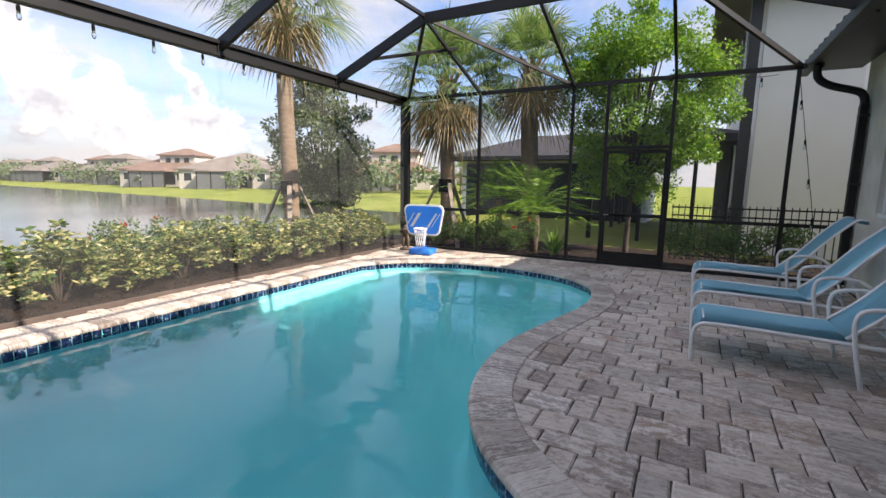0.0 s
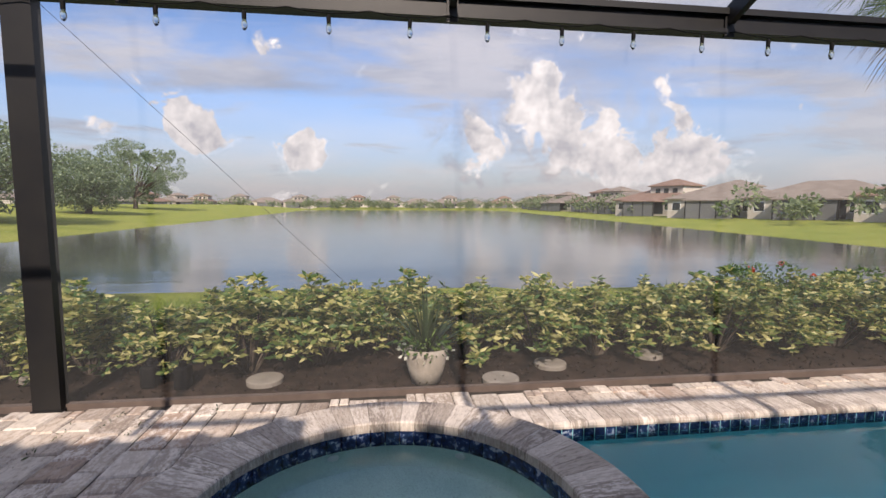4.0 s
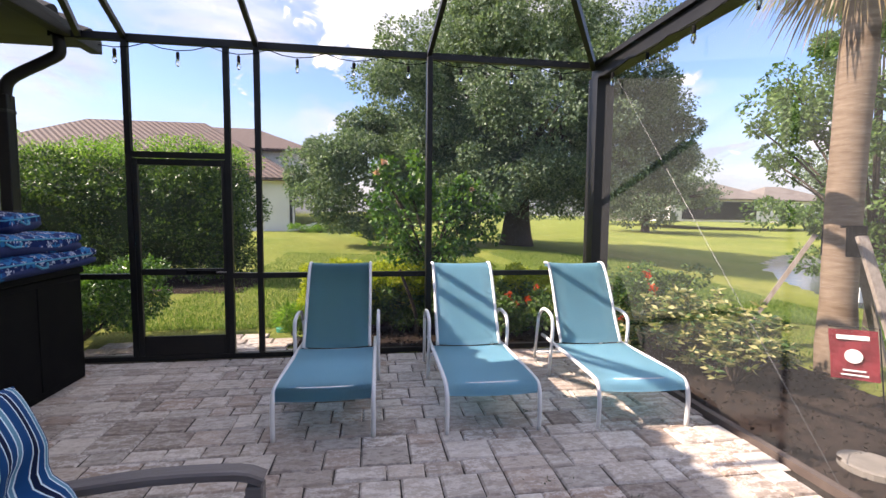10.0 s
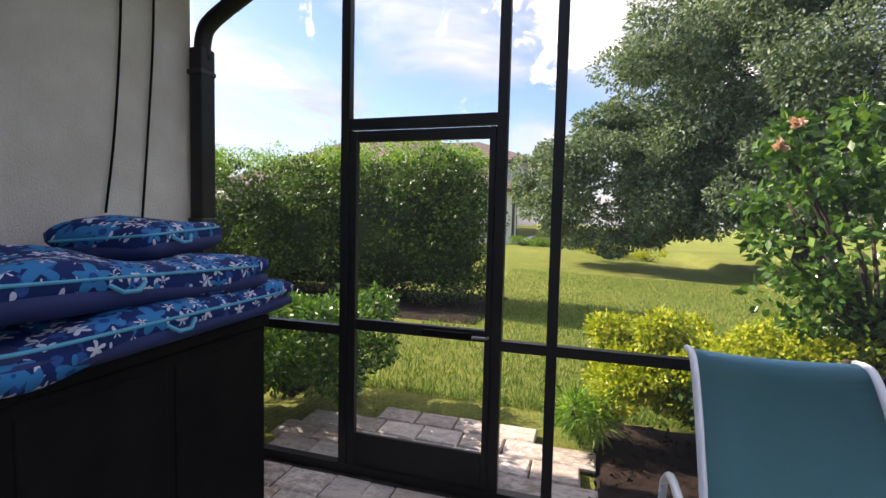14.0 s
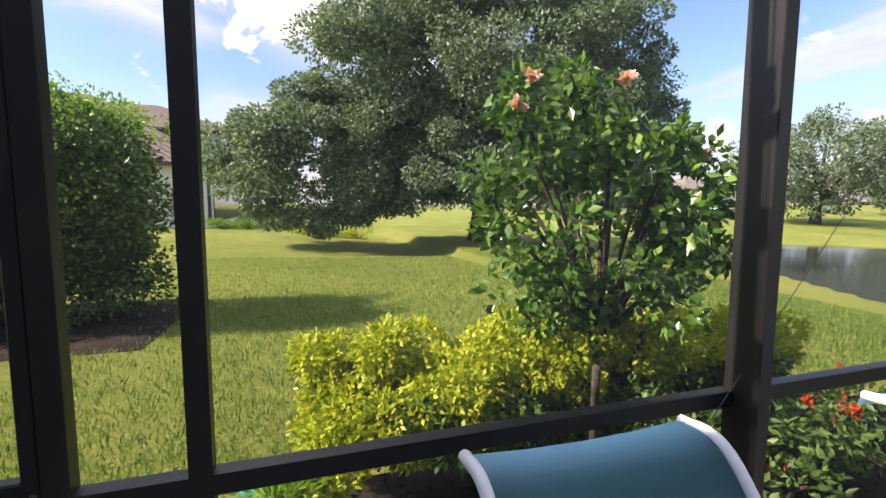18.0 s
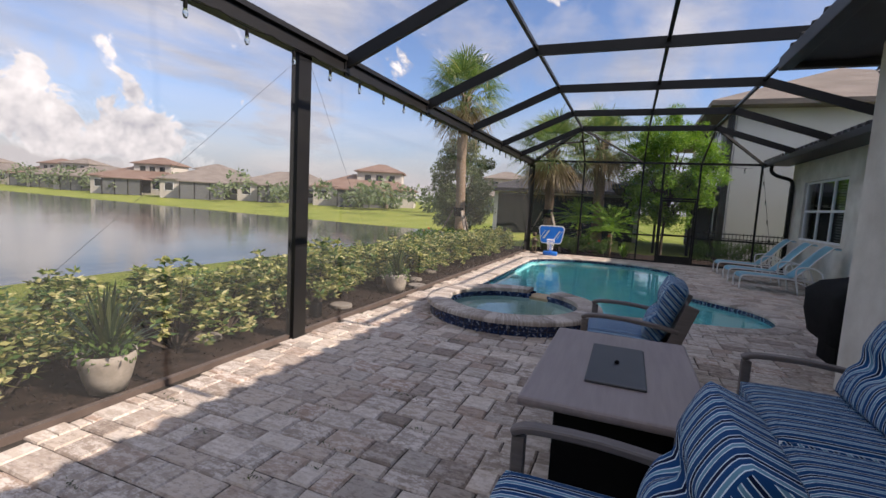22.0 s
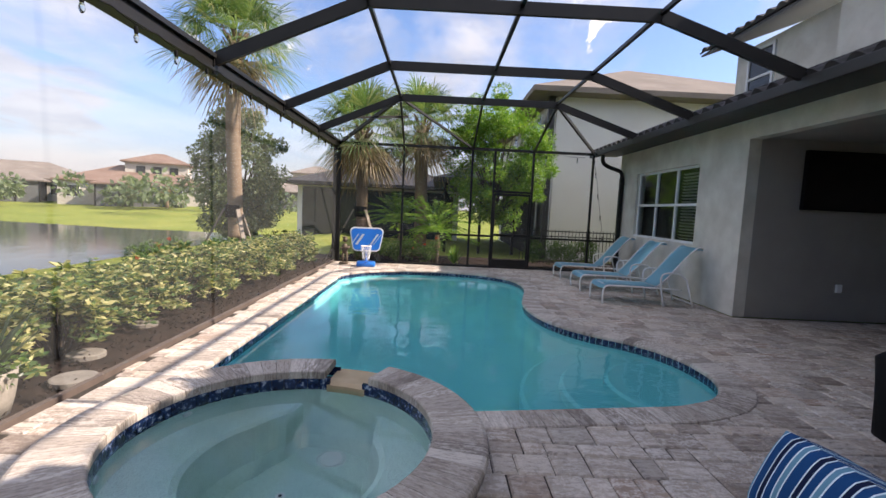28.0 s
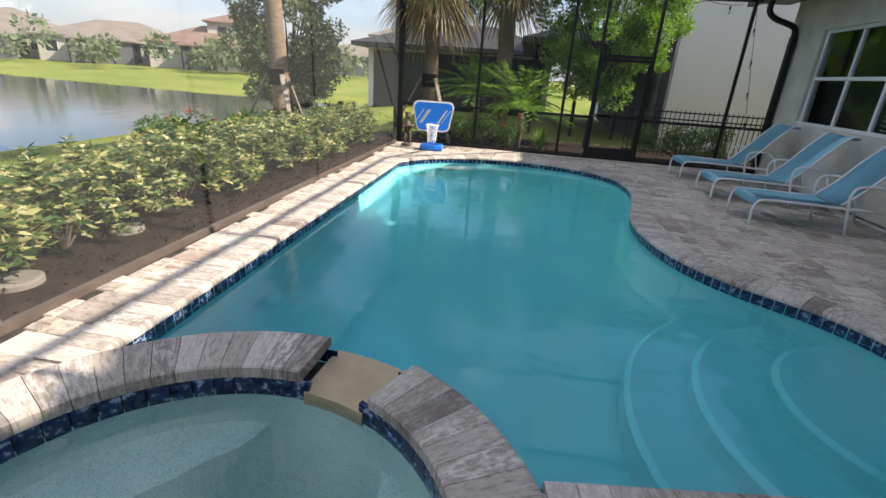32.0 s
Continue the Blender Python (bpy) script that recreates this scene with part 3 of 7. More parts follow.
    return v, f.reshape(-1, 3)


def ball(g, n, centre, radius, hollow=0.55):
    """Points towards the outside of a ball, with their outward ways."""
    d = g.normal(size=(n, 3))
    d /= np.linalg.norm(d, axis=1, keepdims=True)
    rad = (hollow + (1 - hollow) * g.random((n, 1))) * np.array(radius)
    return np.array(centre) + d * rad, d


def crown(name, clumps, per, length, width, mat, parent, seed, label="", droop=0.15, spread=0.7):
    """A crown of many clumps of leaves, given as (centre, radius)."""
    g = np.random.default_rng(seed)
    P, D = zip(*[ball(g, per, c, r) for c, r in clumps])
    v, f = leaves(np.concatenate(P), np.concatenate(D), length, width, droop, spread, g)
    return raw(name, v, f, mat, parent, label)


def branches(bm, root, tips, r0, r1=0.012, sag=0.15):
    for t in tips:
        a, b = Vector(root), Vector(t)
        mid = a.lerp(b, 0.5) + Vector((0, 0, sag * (b - a).length))
        tube(bm, bend([a, mid, b], 3), [r0 + (r1 - r0) * k / 6 for k in range(7)], 6)


# ---- ground, lake and bed ----
PAD_X0, PAD_X1, PAD_Y0, PAD_Y1 = -2.1, 30.0, -1.0, 21.5


def shore(y):
    """Where the near bank meets the water, for a place along the lake."""
    if y < -1:
        return -10.9 - 0.032 * (y + 1) ** 2 if y > -20 else -22.45 + 1.5 * (y + 20)
    return -10.9 + 0.0006 * (y - 4) ** 2 if y < 24 else -10.6 + 0.02 * (y - 24) ** 1.2


def far_shore(x):
    """Where the lake's far bank meets the water."""
    return 41.8 + 0.13 * max(0.0, -x - 20)


def south_shore(x):
    """Where the inlet's far bank meets the water."""
    return -17.0 - 0.06 * max(0.0, -x - 30) - 11.0 * max(0.0, min(1.0, (x + 31) / 8))


LAKE_Z = -1.1


def ground_z(x, y):
    """Height of the ground: level round the house, falling to the lake, with a low far bank."""
    s = shore(y)
    far, near_south = far_shore(x), south_shore(x)
    if x < s and y < far and y > near_south:
        gap = min((s - x) / 1.5, (far - y) / 2.0, (y - near_south) / 2.0, (x + 255) / 3)
        if gap > 0:
            return LAKE_Z - min(1.6, 0.15 + gap * 0.5)
    d = min(max(0.0, x - s), max(0.0, 60.0)) if y < far else 60
    base = -0.07
    south = near_south - y
    if x < s and south > 0:
        return LAKE_Z + 0.02 + min(2.5, south * 0.06)
    if x < -255:
        return LAKE_Z + 0.02 + min(2.2, (-255 - x) * 0.12)
    if x < -2.0 and y < far:
        k = max(0.0, min(1.0, (x - s) / (-2.0 - s + 1e-6)))
        return LAKE_Z + 0.02 + (base - LAKE_Z) * (k * k * (3 - 2 * k))
    if y >= far:
        return LAKE_Z + 0.02 + min(1.3, (y - far) * 0.042)
    if y < -1 or y > 21 or x > 30:
        away = max(-1 - y, y - 21, x - 30, 0)
        rise = 0.0
        if y < -9:
            u, w = min(1.0, (-9 - y) / 15), max(0.0, min(1.0, (x + 3) / 10))
            rise = 0.60 * u * u * (3 - 2 * u) * w * w * (3 - 2 * w)
            q = max(0.0, min(1.0, (-22 - y) / 30))
            rise = max(rise, 1.45 * q * q * (3 - 2 * q))
        return base + rise - min(0.3, 0.02 * away) + 0.2 * (noise.noise((x * 0.05, y * 0.05, 0)) * min(1, away / 15))
    return base


def steps(a, b, marks):
    """Positions from a to b, close together near the marks."""
    vals = [a]
    while vals[-1] < b:
        x = vals[-1]
        d = min(abs(x - m) for m in marks)
        vals.append(x + max(0.5, min(40, 0.13 * d)))
    return vals


gx, gy = steps(-420, 420, (-11, -2, -6)), steps(-420, 420, (0, 20, 10, 46, -8, -20))
gv = [(x, y, ground_z(x, y)) for y in gy for x in gx]
gv = [(x, y, min(z, -2.0)) if -0.2 < x < 7.3 and 5.8 < y < 18.5 else (x, y, z) for x, y, z in gv]
nx = len(gx)
gf = [(j * nx + i, j * nx + i + 1, (j + 1) * nx + i + 1, (j + 1) * nx + i) for j in range(len(gy) - 1) for i in range(nx - 1)]
tagged(raw("ground", gv, gf, LAWN, smooth=True), "mown green lawn sloping down to the lake", "lawn", kind="structure")
bm = bmesh.new()
bm.faces.new([bm.verts.new(p) for p in ((-300, -320, LAKE_Z), (-6, -320, LAKE_Z), (-6, 330, LAKE_Z), (-300, 330, LAKE_Z))])
setting("water_lake", bm, LAKE, "calm grey lake mirroring clouds", "lake")

# planting beds of bark mulch round three sides of the deck
def drop(x, y):
    """Height of a bed: level beside the deck, following the lawn further off."""
    return -0.015 if y > -2 else ground_z(x, y) + 0.05


def bed(name, x0, x1, y0, y1, step=0.16):
    g = np.random.default_rng(5)
    nx, ny = int((x1 - x0) / step) + 1, int((y1 - y0) / step) + 1
    v = [(x0 + (x1 - x0) * i / (nx - 1), y0 + (y1 - y0) * j / (ny - 1), drop(x0 + (x1 - x0) * i / (nx - 1), y0 + (y1 - y0) * j / (ny - 1)) + 0.03 * noise.noise((i * 0.7, j * 0.7, 3)) - (0.12 if i in (0, nx - 1) or j in (0, ny - 1) else 0)) for j in range(ny) for i in range(nx)]
    f = [(j * nx + i, j * nx + i + 1, (j + 1) * nx + i + 1, (j + 1) * nx + i) for j in range(ny - 1) for i in range(nx - 1)]
    return tagged(raw(name, v, f, MULCH, smooth=True), "dark bark mulch planting bed", "flower bed", kind="structure")


bed("ground_bed_lake", -2.0, -0.07, -1.4, 20.6)
bed("ground_bed_near", -0.1, 3.55, -1.5, -0.08)
bed("ground_bed_hedge", 5.1, 13.5, -8.2, -4.7)
bed("ground_bed_far", -0.1, 9.0, 18.82, 21.6)
g = np.random.default_rng(11)
n = 9000
P = np.stack([np.where(g.random(n) < 0.78, g.uniform(-1.9, -0.1, n), g.uniform(-0.1, 3.5, n)), g.uniform(-1.3, 19, n), np.full(n, 0.012)], 1)
P[:, 1] = np.where(P[:, 0] > -0.1, np.where(g.random(n) < 0.6, g.uniform(-1.4, -0.1, n), g.uniform(18.9, 20.5, n)), P[:, 1])
v, f = leaves(P, np.tile([1.0, 0, 0.1], (n, 1)), 0.055, 0.022, 0, 2.0, g)
v[:, 2] = np.clip(v[:, 2], -0.01, 0.05)
tagged(raw("mulch_chips", v, f, MULCH), "loose shredded bark chips on the bed", "mulch", kind="stuff")

# grass blades on the lawn nearest to the path
g = np.random.default_rng(12)
n = 90000
P = np.stack([g.uniform(-9, 6.0, n), -1.5 - 13 * g.random(n) ** 1.6, np.zeros(n)], 1)
more = np.stack([-2.05 - 8 * g.random(16000) ** 1.5, g.uniform(-1, 18, 16000), np.zeros(16000)], 1)
P = np.concatenate([P, more])
P[:, 2] = [ground_z(x, y) for x, y, _ in P]
P = P[P[:, 2] > LAKE_Z]
v, f = leaves(P, np.tile([0.0, 0, 1.0], (len(P), 1)), 0.075, 0.012, 0, 0.35, g)
tagged(raw("grass", v, f, LF_GRASS), "short mown grass blades", "grass", kind="stuff")

bm = bmesh.new()
quadbox(bm, (-0.06, 0.06, -0.06), (-0.002, 18.66, 0.035))
setting("trim_bed_edging", bm, EDGING, "brown plastic edging along the bed", "edging")

# ---- deck, pool and spa ----
SPA = Vector((1.87, 8.80, 0))
SPA_IN, SPA_OUT, SPA_TOP, SPA_WATER = 0.95, 1.26, 0.21, 0.075
POOL_WATER = -0.10


def spline(pts, n):
    P = [Vector((x, y, 0)) for x, y in pts]
    res = []
    for i in range(len(P) - 1):
        a, b, c, d = P[max(i - 1, 0)], P[i], P[i + 1], P[min(i + 2, len(P) - 1)]
        for k in range(n):
            t = k / n
            res.append(0.5 * (2 * b + (c - a) * t + (2 * a - 5 * b + 4 * c - d) * t * t + (3 * b - a - 3 * c + d) * t ** 3))
    return res + [P[-1]]


# freeform edge, from the spa's far side along the lake, round the deep end and back to the spa
far_end = spline([(0.67, 16.3), (1.15, 16.95), (2.0, 17.38), (2.95, 17.48), (3.9, 17.25), (4.46, 16.75), (4.64, 16.2), (4.65, 15.5), (4.46, 14.6), (4.33, 13.95), (4.33, 13.35), (4.46, 12.75), (4.78, 12.2), (5.36, 11.66), (5.62, 11.1), (5.62, 10.5), (5.35, 10.05), (4.9, 9.82)], 6)
a0, a1 = math.atan2(9.95 - SPA.y, 0.67 - SPA.x), math.atan2(9.5 - SPA.y, 2.98 - SPA.x)
start = [Vector((0.67, 9.75 + (16.3 - 9.75) * k / 24, 0)) for k in range(24)]
close = [Vector((4.9 + (3.02 - 4.9) * k / 10, 9.82 - 0.28 * k / 10, 0)) for k in range(1, 11)]
free_edge = start + far_end + close
round_spa = [SPA + Vector((math.cos(a), math.sin(a), 0)) * (SPA_OUT - 0.02) for a in [radians(32) + (radians(138) - radians(32)) * k / 16 for k in range(17)]]
POOL = free_edge + round_spa


def inside_poly(x, y, poly):
    hit, j = False, len(poly) - 1
    for i in range(len(poly)):
        a, b = poly[i], poly[j]
        if (a.y > y) != (b.y > y) and x < (b.x - a.x) * (y - a.y) / (b.y - a.y) + a.x:
            hit = not hit
        j = i
    return hit


def offset(line, d):
    """The open line moved sideways by d (to its left)."""
    res = []
    for i, p in enumerate(line):
        t = (line[min(i + 1, len(line) - 1)] - line[max(i - 1, 0)]).normalized()
        res.append(p + Vector((-t.y, t.x, 0)) * d)
    return res


def along(line, step):
    """Evenly spaced points on a line."""
    res, carry = [line[0].copy()], 0.0
    for a, b in zip(line, line[1:]):
        L = (b - a).length
        while carry + L >= step:
            k = (step - carry) / L
            a = a.lerp(b, k)
            res.append(a.copy())
            L, carry = (b - a).length, 0.0
        carry += L
    return res


# pool shell: walls and floor, with three rounded steps in the shallow corner
bm = bmesh.new()
rings = []
for z, shrink in ((-0.03, 0.0), (-0.9, 0.02), (-1.12, 0.14), (-1.25, 0.5)):
    c = Vector((2.8, 13.4, 0))
    rings.append([bm.verts.new((p.x + (c.x - p.x) * shrink * 0.3, p.y + (c.y - p.y) * shrink * 0.3, z)) for p in POOL])
for a, b in zip(rings, rings[1:]):
    for k in range(len(POOL)):
        bm.faces.new((a[k], a[(k + 1) % len(POOL)], b[(k + 1) % len(POOL)], b[k]))
bm.faces.new(rings[-1])
setting("pool_shell", bm, PLASTER, "teal plastered swimming pool basin", "swimming pool", True)
for r, z0, z1 in ((1.75, -1.3, -0.85), (1.32, -0.9, -0.6), (0.85, -0.7, -0.36)):
    bm = bmesh.new()
    ring = [Vector((5.5 + r * math.cos(a), 10.75 + r * math.sin(a), 0)) for a in [2 * math.pi * k / 48 for k in range(48)]]
    lathe(bm, [(r, z0), (r, z1 - 0.04), (r - 0.04, z1)], 48, (5.5, 10.75, 0))
    bmesh.ops.bisect_plane(bm, geom=bm.verts[:] + bm.edges[:] + bm.faces[:], plane_co=(5.66, 0, 0), plane_no=(1, 0, 0), clear_outer=True)
    bmesh.ops.bisect_plane(bm, geom=bm.verts[:] + bm.edges[:] + bm.faces[:], plane_co=(0, 9.84, 0), plane_no=(0, -1, 0), clear_outer=True)
    setting("pool_step", bm, PLASTER, "rounded underwater entry step", "pool step", False)
bm = bmesh.new()
bm.faces.new([bm.verts.new((p.x, p.y, POOL_WATER)) for p in POOL[::-1]])
bmesh.ops.triangulate(bm, faces=bm.faces[:])
w_ob = setting("water_pool", bm, WATER, "clear turquoise pool water with small ripples", "pool water")
if w_ob.data.polygons[0].normal.z < 0:
    w_ob.data.flip_normals()
w_ob.visible_shadow = False

# slab under the stones, with the pool cut out
bm = bmesh.new()
for i in range(39):
    for j in range(94):
        x, y = i * 0.2, j * 0.2
        if any(inside_poly(x + a, y + b, POOL) for a, b in ((0.1, 0.1), (0, 0), (0.2, 0), (0, 0.2), (0.2, 0.2))) or (Vector((x + 0.1, y + 0.1, 0)) - SPA).length < SPA_IN + 0.17:
            continue
        quad = [bm.verts.new((x + a, y + b, -0.016)) for a, b in ((0, 0), (0.2, 0), (0.2, 0.2), (0, 0.2))]
        bm.faces.new(quad)
bmesh.ops.remove_doubles(bm, verts=bm.verts[:], dist=0.001)
deck = setting("floor_deck", bm, SAND, "paved pool deck of tumbled grey-brown stones", "paved floor")

# spa: bench ring, well, wall, water
bm = bmesh.new()
tall = [[bm.verts.new((SPA.x + (SPA_IN - 0.004) * math.cos(2 * math.pi * k / 96), SPA.y + (SPA_IN - 0.004) * math.sin(2 * math.pi * k / 96), z)) for k in range(96)] for z in (0.06, -0.95)]
for k in range(96):
    bm.faces.new((tall[0][k], tall[0][(k + 1) % 96], tall[1][(k + 1) % 96], tall[1][k]))
spa = setting("spa_shell", bm, PEBBLE, "round raised spa with speckled plaster benches", "spa", True)


WELL = ((0, 0.585), (7, 0.60), (40, 0.67), (50, 0.78), (58, 0.955), (97, 0.955), (105, 0.80), (124, 0.67), (140, 0.64), (160, 0.60), (205, 0.55), (229, 0.55), (257, 0.52), (297, 0.60), (339, 0.54), (360, 0.585))


def well(a):
    """Radius of the deep well of the spa, which runs out to the wall on the pool side."""
    return float(np.interp(math.degrees(a) % 360, [q[0] for q in WELL], [q[1] for q in WELL]))


bm = bmesh.new()
A = [2 * math.pi * k / 96 for k in range(96)]
loops = [[bm.verts.new((SPA.x + r(a) * math.cos(a), SPA.y + r(a) * math.sin(a), z)) for a in A] for r, z in ((lambda a: SPA_IN + 0.01, -0.26), (lambda a: min(well(a) + 0.04, SPA_IN + 0.005), -0.275), (lambda a: well(a), -0.31), (lambda a: well(a) - 0.03, -0.78), (lambda a: well(a) - 0.09, -0.93))]
for a, b in zip(loops, loops[1:]):
    for k in range(96):
        bm.faces.new((a[k], a[(k + 1) % 96], b[(k + 1) % 96], b[k]))
bm.faces.new(loops[-1])
setting("spa_bench", bm, PEBBLE, "curved speckled underwater spa seat", "spa bench", False)
bm = box((-0.26, -0.26, -0.62), (0.26, 0.26, 0.0), 0.05, 3)
bmesh.ops.transform(bm, matrix=Matrix.Translation((1.54, 8.14, -0.20)) @ Matrix.Rotation(radians(8), 4, "Z"), verts=bm.verts[:])
setting("spa_step", bm, PEBBLE, "square speckled entry step inside the spa", "spa step")
bm = bmesh.new()
bm.faces.new([bm.verts.new((SPA.x + (SPA_IN - 0.002) * math.cos(a), SPA.y + (SPA_IN - 0.002) * math.sin(a), SPA_WATER)) for a in A])
bmesh.ops.triangulate(bm, faces=bm.faces[:])
w_ob = setting("water_spa", bm, SPAWATER, "still clear greenish spa water", "spa water")
if w_ob.data.polygons[0].normal.z < 0:
    w_ob.data.flip_normals()
w_ob.visible_shadow = False


def drain(x, y, r, z):
    d = thing("floor_drain", pose(x, y, z), "round white drain cover on the spa floor", "drain", "spa floor drains")
    bm = bmesh.new()
    lathe(bm, [(r, 0), (r, 0.012), (r * 0.9, 0.02)], 24)
    part("cover", bm, WHITE, d)
    for k in range(32):
        a = 2 * math.pi * k / 32
        bm = bmesh.new()
        bar(bm, (r * 1.06 * math.cos(a), r * 1.06 * math.sin(a), 0.005), (r * 1.30 * math.cos(a), r * 1.30 * math.sin(a), 0.005), 0.005, 0.010)
        part("rib", bm, WHITE, d)


drain(1.80, 8.62, 0.09, -0.93)
drain(2.03, 9.53, 0.09, -0.93)
for x, y in ((2.0, 8.72), (1.66, 8.86), (2.2, 8.80), (2.0, 8.42), (1.78, 9.10)):
    d = thing("jet_fitting", pose(x, y, -0.93), "small round white jet on the spa floor", "pool jet", "spa jets")
    bm = bmesh.new()
    lathe(bm, [(0.034, 0), (0.034, 0.012), (0.014, 0.014)], 16)
    part("ring", bm, WHITE, d)
    bm = bmesh.new()
    lathe(bm, [(0.013, 0.012), (0.013, 0.016)], 12)
    part("nozzle", bm, BLACK, d)
for ang in (150, 200, 10):
    a = radians(ang)
    d = thing("wall_jet", pose(SPA.x + (SPA_IN - 0.004) * math.cos(a), SPA.y + (SPA_IN - 0.004) * math.sin(a), -0.04, 90, 0, ang - 90), "white wall jet of the spa", "pool jet", "spa wall jets")
    bm = bmesh.new()
    lathe(bm, [(0.035, -0.004), (0.035, 0.012), (0.018, 0.02)], 16)
    part("ring", bm, WHITE, d)

# ---- screen enclosure ----
CAGE_L, TOP, RIDGE = 18.72, 3.22, 3.95
RAFTERS = (2.48, 4.55, 6.95, 9.34, 11.70, 14.15, 16.43)
MAIN_EAVE, BUMP_EAVE, END_EAVE = 7.12, 4.80, 5.50
cage = thing("screen_enclosure", pose(0, 0, 0), "dark bronze aluminium screen enclosure over the pool deck", "enclosure")


def member(name, p, q, w, h, label=""):
    bm = bmesh.new()
    bar(bm, p, q, w, h)
    return part(name, bm, BRONZE, cage, label)


def screen_panel(*pts):
    bm = bmesh.new()
    bm.faces.new([bm.verts.new(p) for p in pts])
    ob = part("screen_panel", bm, SCREEN, cage)
    ob.visible_shadow = False
    return ob


def eave_at(y):
    return BUMP_EAVE if 1.5 < y < 7.7 else (END_EAVE if y <= 1.5 else MAIN_EAVE)


for y, a, b in ((0.0, 0.10, 0.05), (6.23, 0.05, 0.10), (CAGE_L, 0.10, 0.05)):
    bm = bmesh.new()
    quadbox(bm, (-a, y - b, 0.012), (a, y + b + (0.11 if y == 0 else 0), 3.059))
    part("post", bm, BRONZE, cage, "deep rectangular main post")
    bm = bmesh.new()
    quadbox(bm, (-a - 0.01, y - b - 0.01, 0), (a + 0.01, y + b + 0.01, 0.012))
    part("base_plate", bm, BRONZE, cage)
# gutter beam along the lake
bm = bmesh.new()
quadbox(bm, (-0.065, -0.06, 3.06), (0.065, CAGE_L + 0.06, 3.245))
part("lake_beam", bm, BRONZE, cage, "deep gutter beam along the lake side")
bm = bmesh.new()
quadbox(bm, (0.067, -0.06, 3.20), (0.105, CAGE_L + 0.06, 3.25))
part("beam_lip", bm, BRONZE, cage)
bm = bmesh.new()
quadbox(bm, (0.067, -0.06, 3.055), (0.095, CAGE_L + 0.06, 3.085))
part("beam_lip", bm, BRONZE, cage)
A_POSTS, B_POSTS = (1.79, 3.65, 4.26, 5.31, 6.94), (1.96, 3.725, 4.02, 4.95)
for y, posts, end in ((0.0, B_POSTS, END_EAVE + 0.1), (CAGE_L, A_POSTS, MAIN_EAVE + 0.1)):
    member("top_rail", (0.065, y, TOP), (end, y, TOP), 0.06, 0.07, "top rail of the end wall")
    member("bottom_rail", (0.065, y, 0.025), (end + 0.5, y, 0.025), 0.055, 0.05)
    for x in posts:
        wide = 0.075 if x == 5.31 else 0.05
        if x == 1.96:
            part("post", box((x - 0.033, -0.018, 0.05), (x + 0.027, 0.12, TOP - 0.03), 0.004, 1), BRONZE, cage, "deep bracing post")
            continue
        member("post", (x, y, 0.05), (x, y, TOP - 0.03), 0.055, wide, "slim post")
    gaps = [0.065] + list(posts) + [end + 0.5]
    door = (4.02, 4.95) if y == 0 else (4.26, 5.31)
    for a, b in zip(gaps, gaps[1:]):
        if (a, b) != door:
            member("chair_rail", (a + 0.026, y, 0.875), (b - 0.026, y, 0.875), 0.05, 0.055)
            screen_panel((a + 0.02, y, 0.05), (b - 0.02, y, 0.05), (b - 0.02, y, TOP - 0.03), (a + 0.02, y, TOP - 0.03))
    member("door_header", (door[0] + 0.026, y, 2.10), (door[1] - 0.026, y, 2.10), 0.05, 0.06)
    screen_panel((door[0], y, 2.13), (door[1], y, 2.13), (door[1], y, TOP - 0.03), (door[0], y, TOP - 0.03))
screen_panel((0, 0.07, 0.04), (0, 6.2, 0.04), (0, 6.2, 3.06), (0, 0.07, 3.06))
screen_panel((0, 6.34, 0.04), (0, CAGE_L - 0.07, 0.04), (0, CAGE_L - 0.07, 3.06), (0, 6.34, 3.06))
PX = (1.84, 3.65, 5.30)
for y in RAFTERS:
    e = eave_at(y)
    knots = [(0.07, y, 3.19), (PX[0], y, RIDGE)]
    if e > 6:
        knots += [(PX[2], y, RIDGE), (e + 0.12, y, 3.30)]
    else:
        knots += [(e - 0.5, y, RIDGE), (e + 0.15, y, 3.62)]
    for a, b in zip(knots, knots[1:]):
        member("rafter", a, b, 0.055, 0.15, "deep roof rafter")
    bm = bmesh.new()
    quadbox(bm, (0.06, y - 0.045, 3.02), (0.085, y + 0.045, 3.26))
    part("rafter_bracket", bm, BRONZE, cage)
for a, b in zip(RAFTERS, RAFTERS[1:]):
    e = max(eave_at(a), eave_at(b))
    for x in PX:
        if x < e:
            member("purlin", (x, a + 0.028, RIDGE + 0.03), (x, b - 0.028, RIDGE + 0.03), 0.05, 0.05)
    screen_panel((0.07, a, 3.26), (PX[0], a, RIDGE + 0.06), (PX[0], b, RIDGE + 0.06), (0.07, b, 3.26))
    top = min(PX[2], e)
    screen_panel((PX[0], a, RIDGE + 0.06), (top, a, RIDGE + 0.06), (top, b, RIDGE + 0.06), (PX[0], b, RIDGE + 0.06))
    if e > 6:
        screen_panel((PX[2], a, RIDGE + 0.06), (MAIN_EAVE, a, 3.38), (MAIN_EAVE, b, 3.38), (PX[2], b, RIDGE + 0.06))
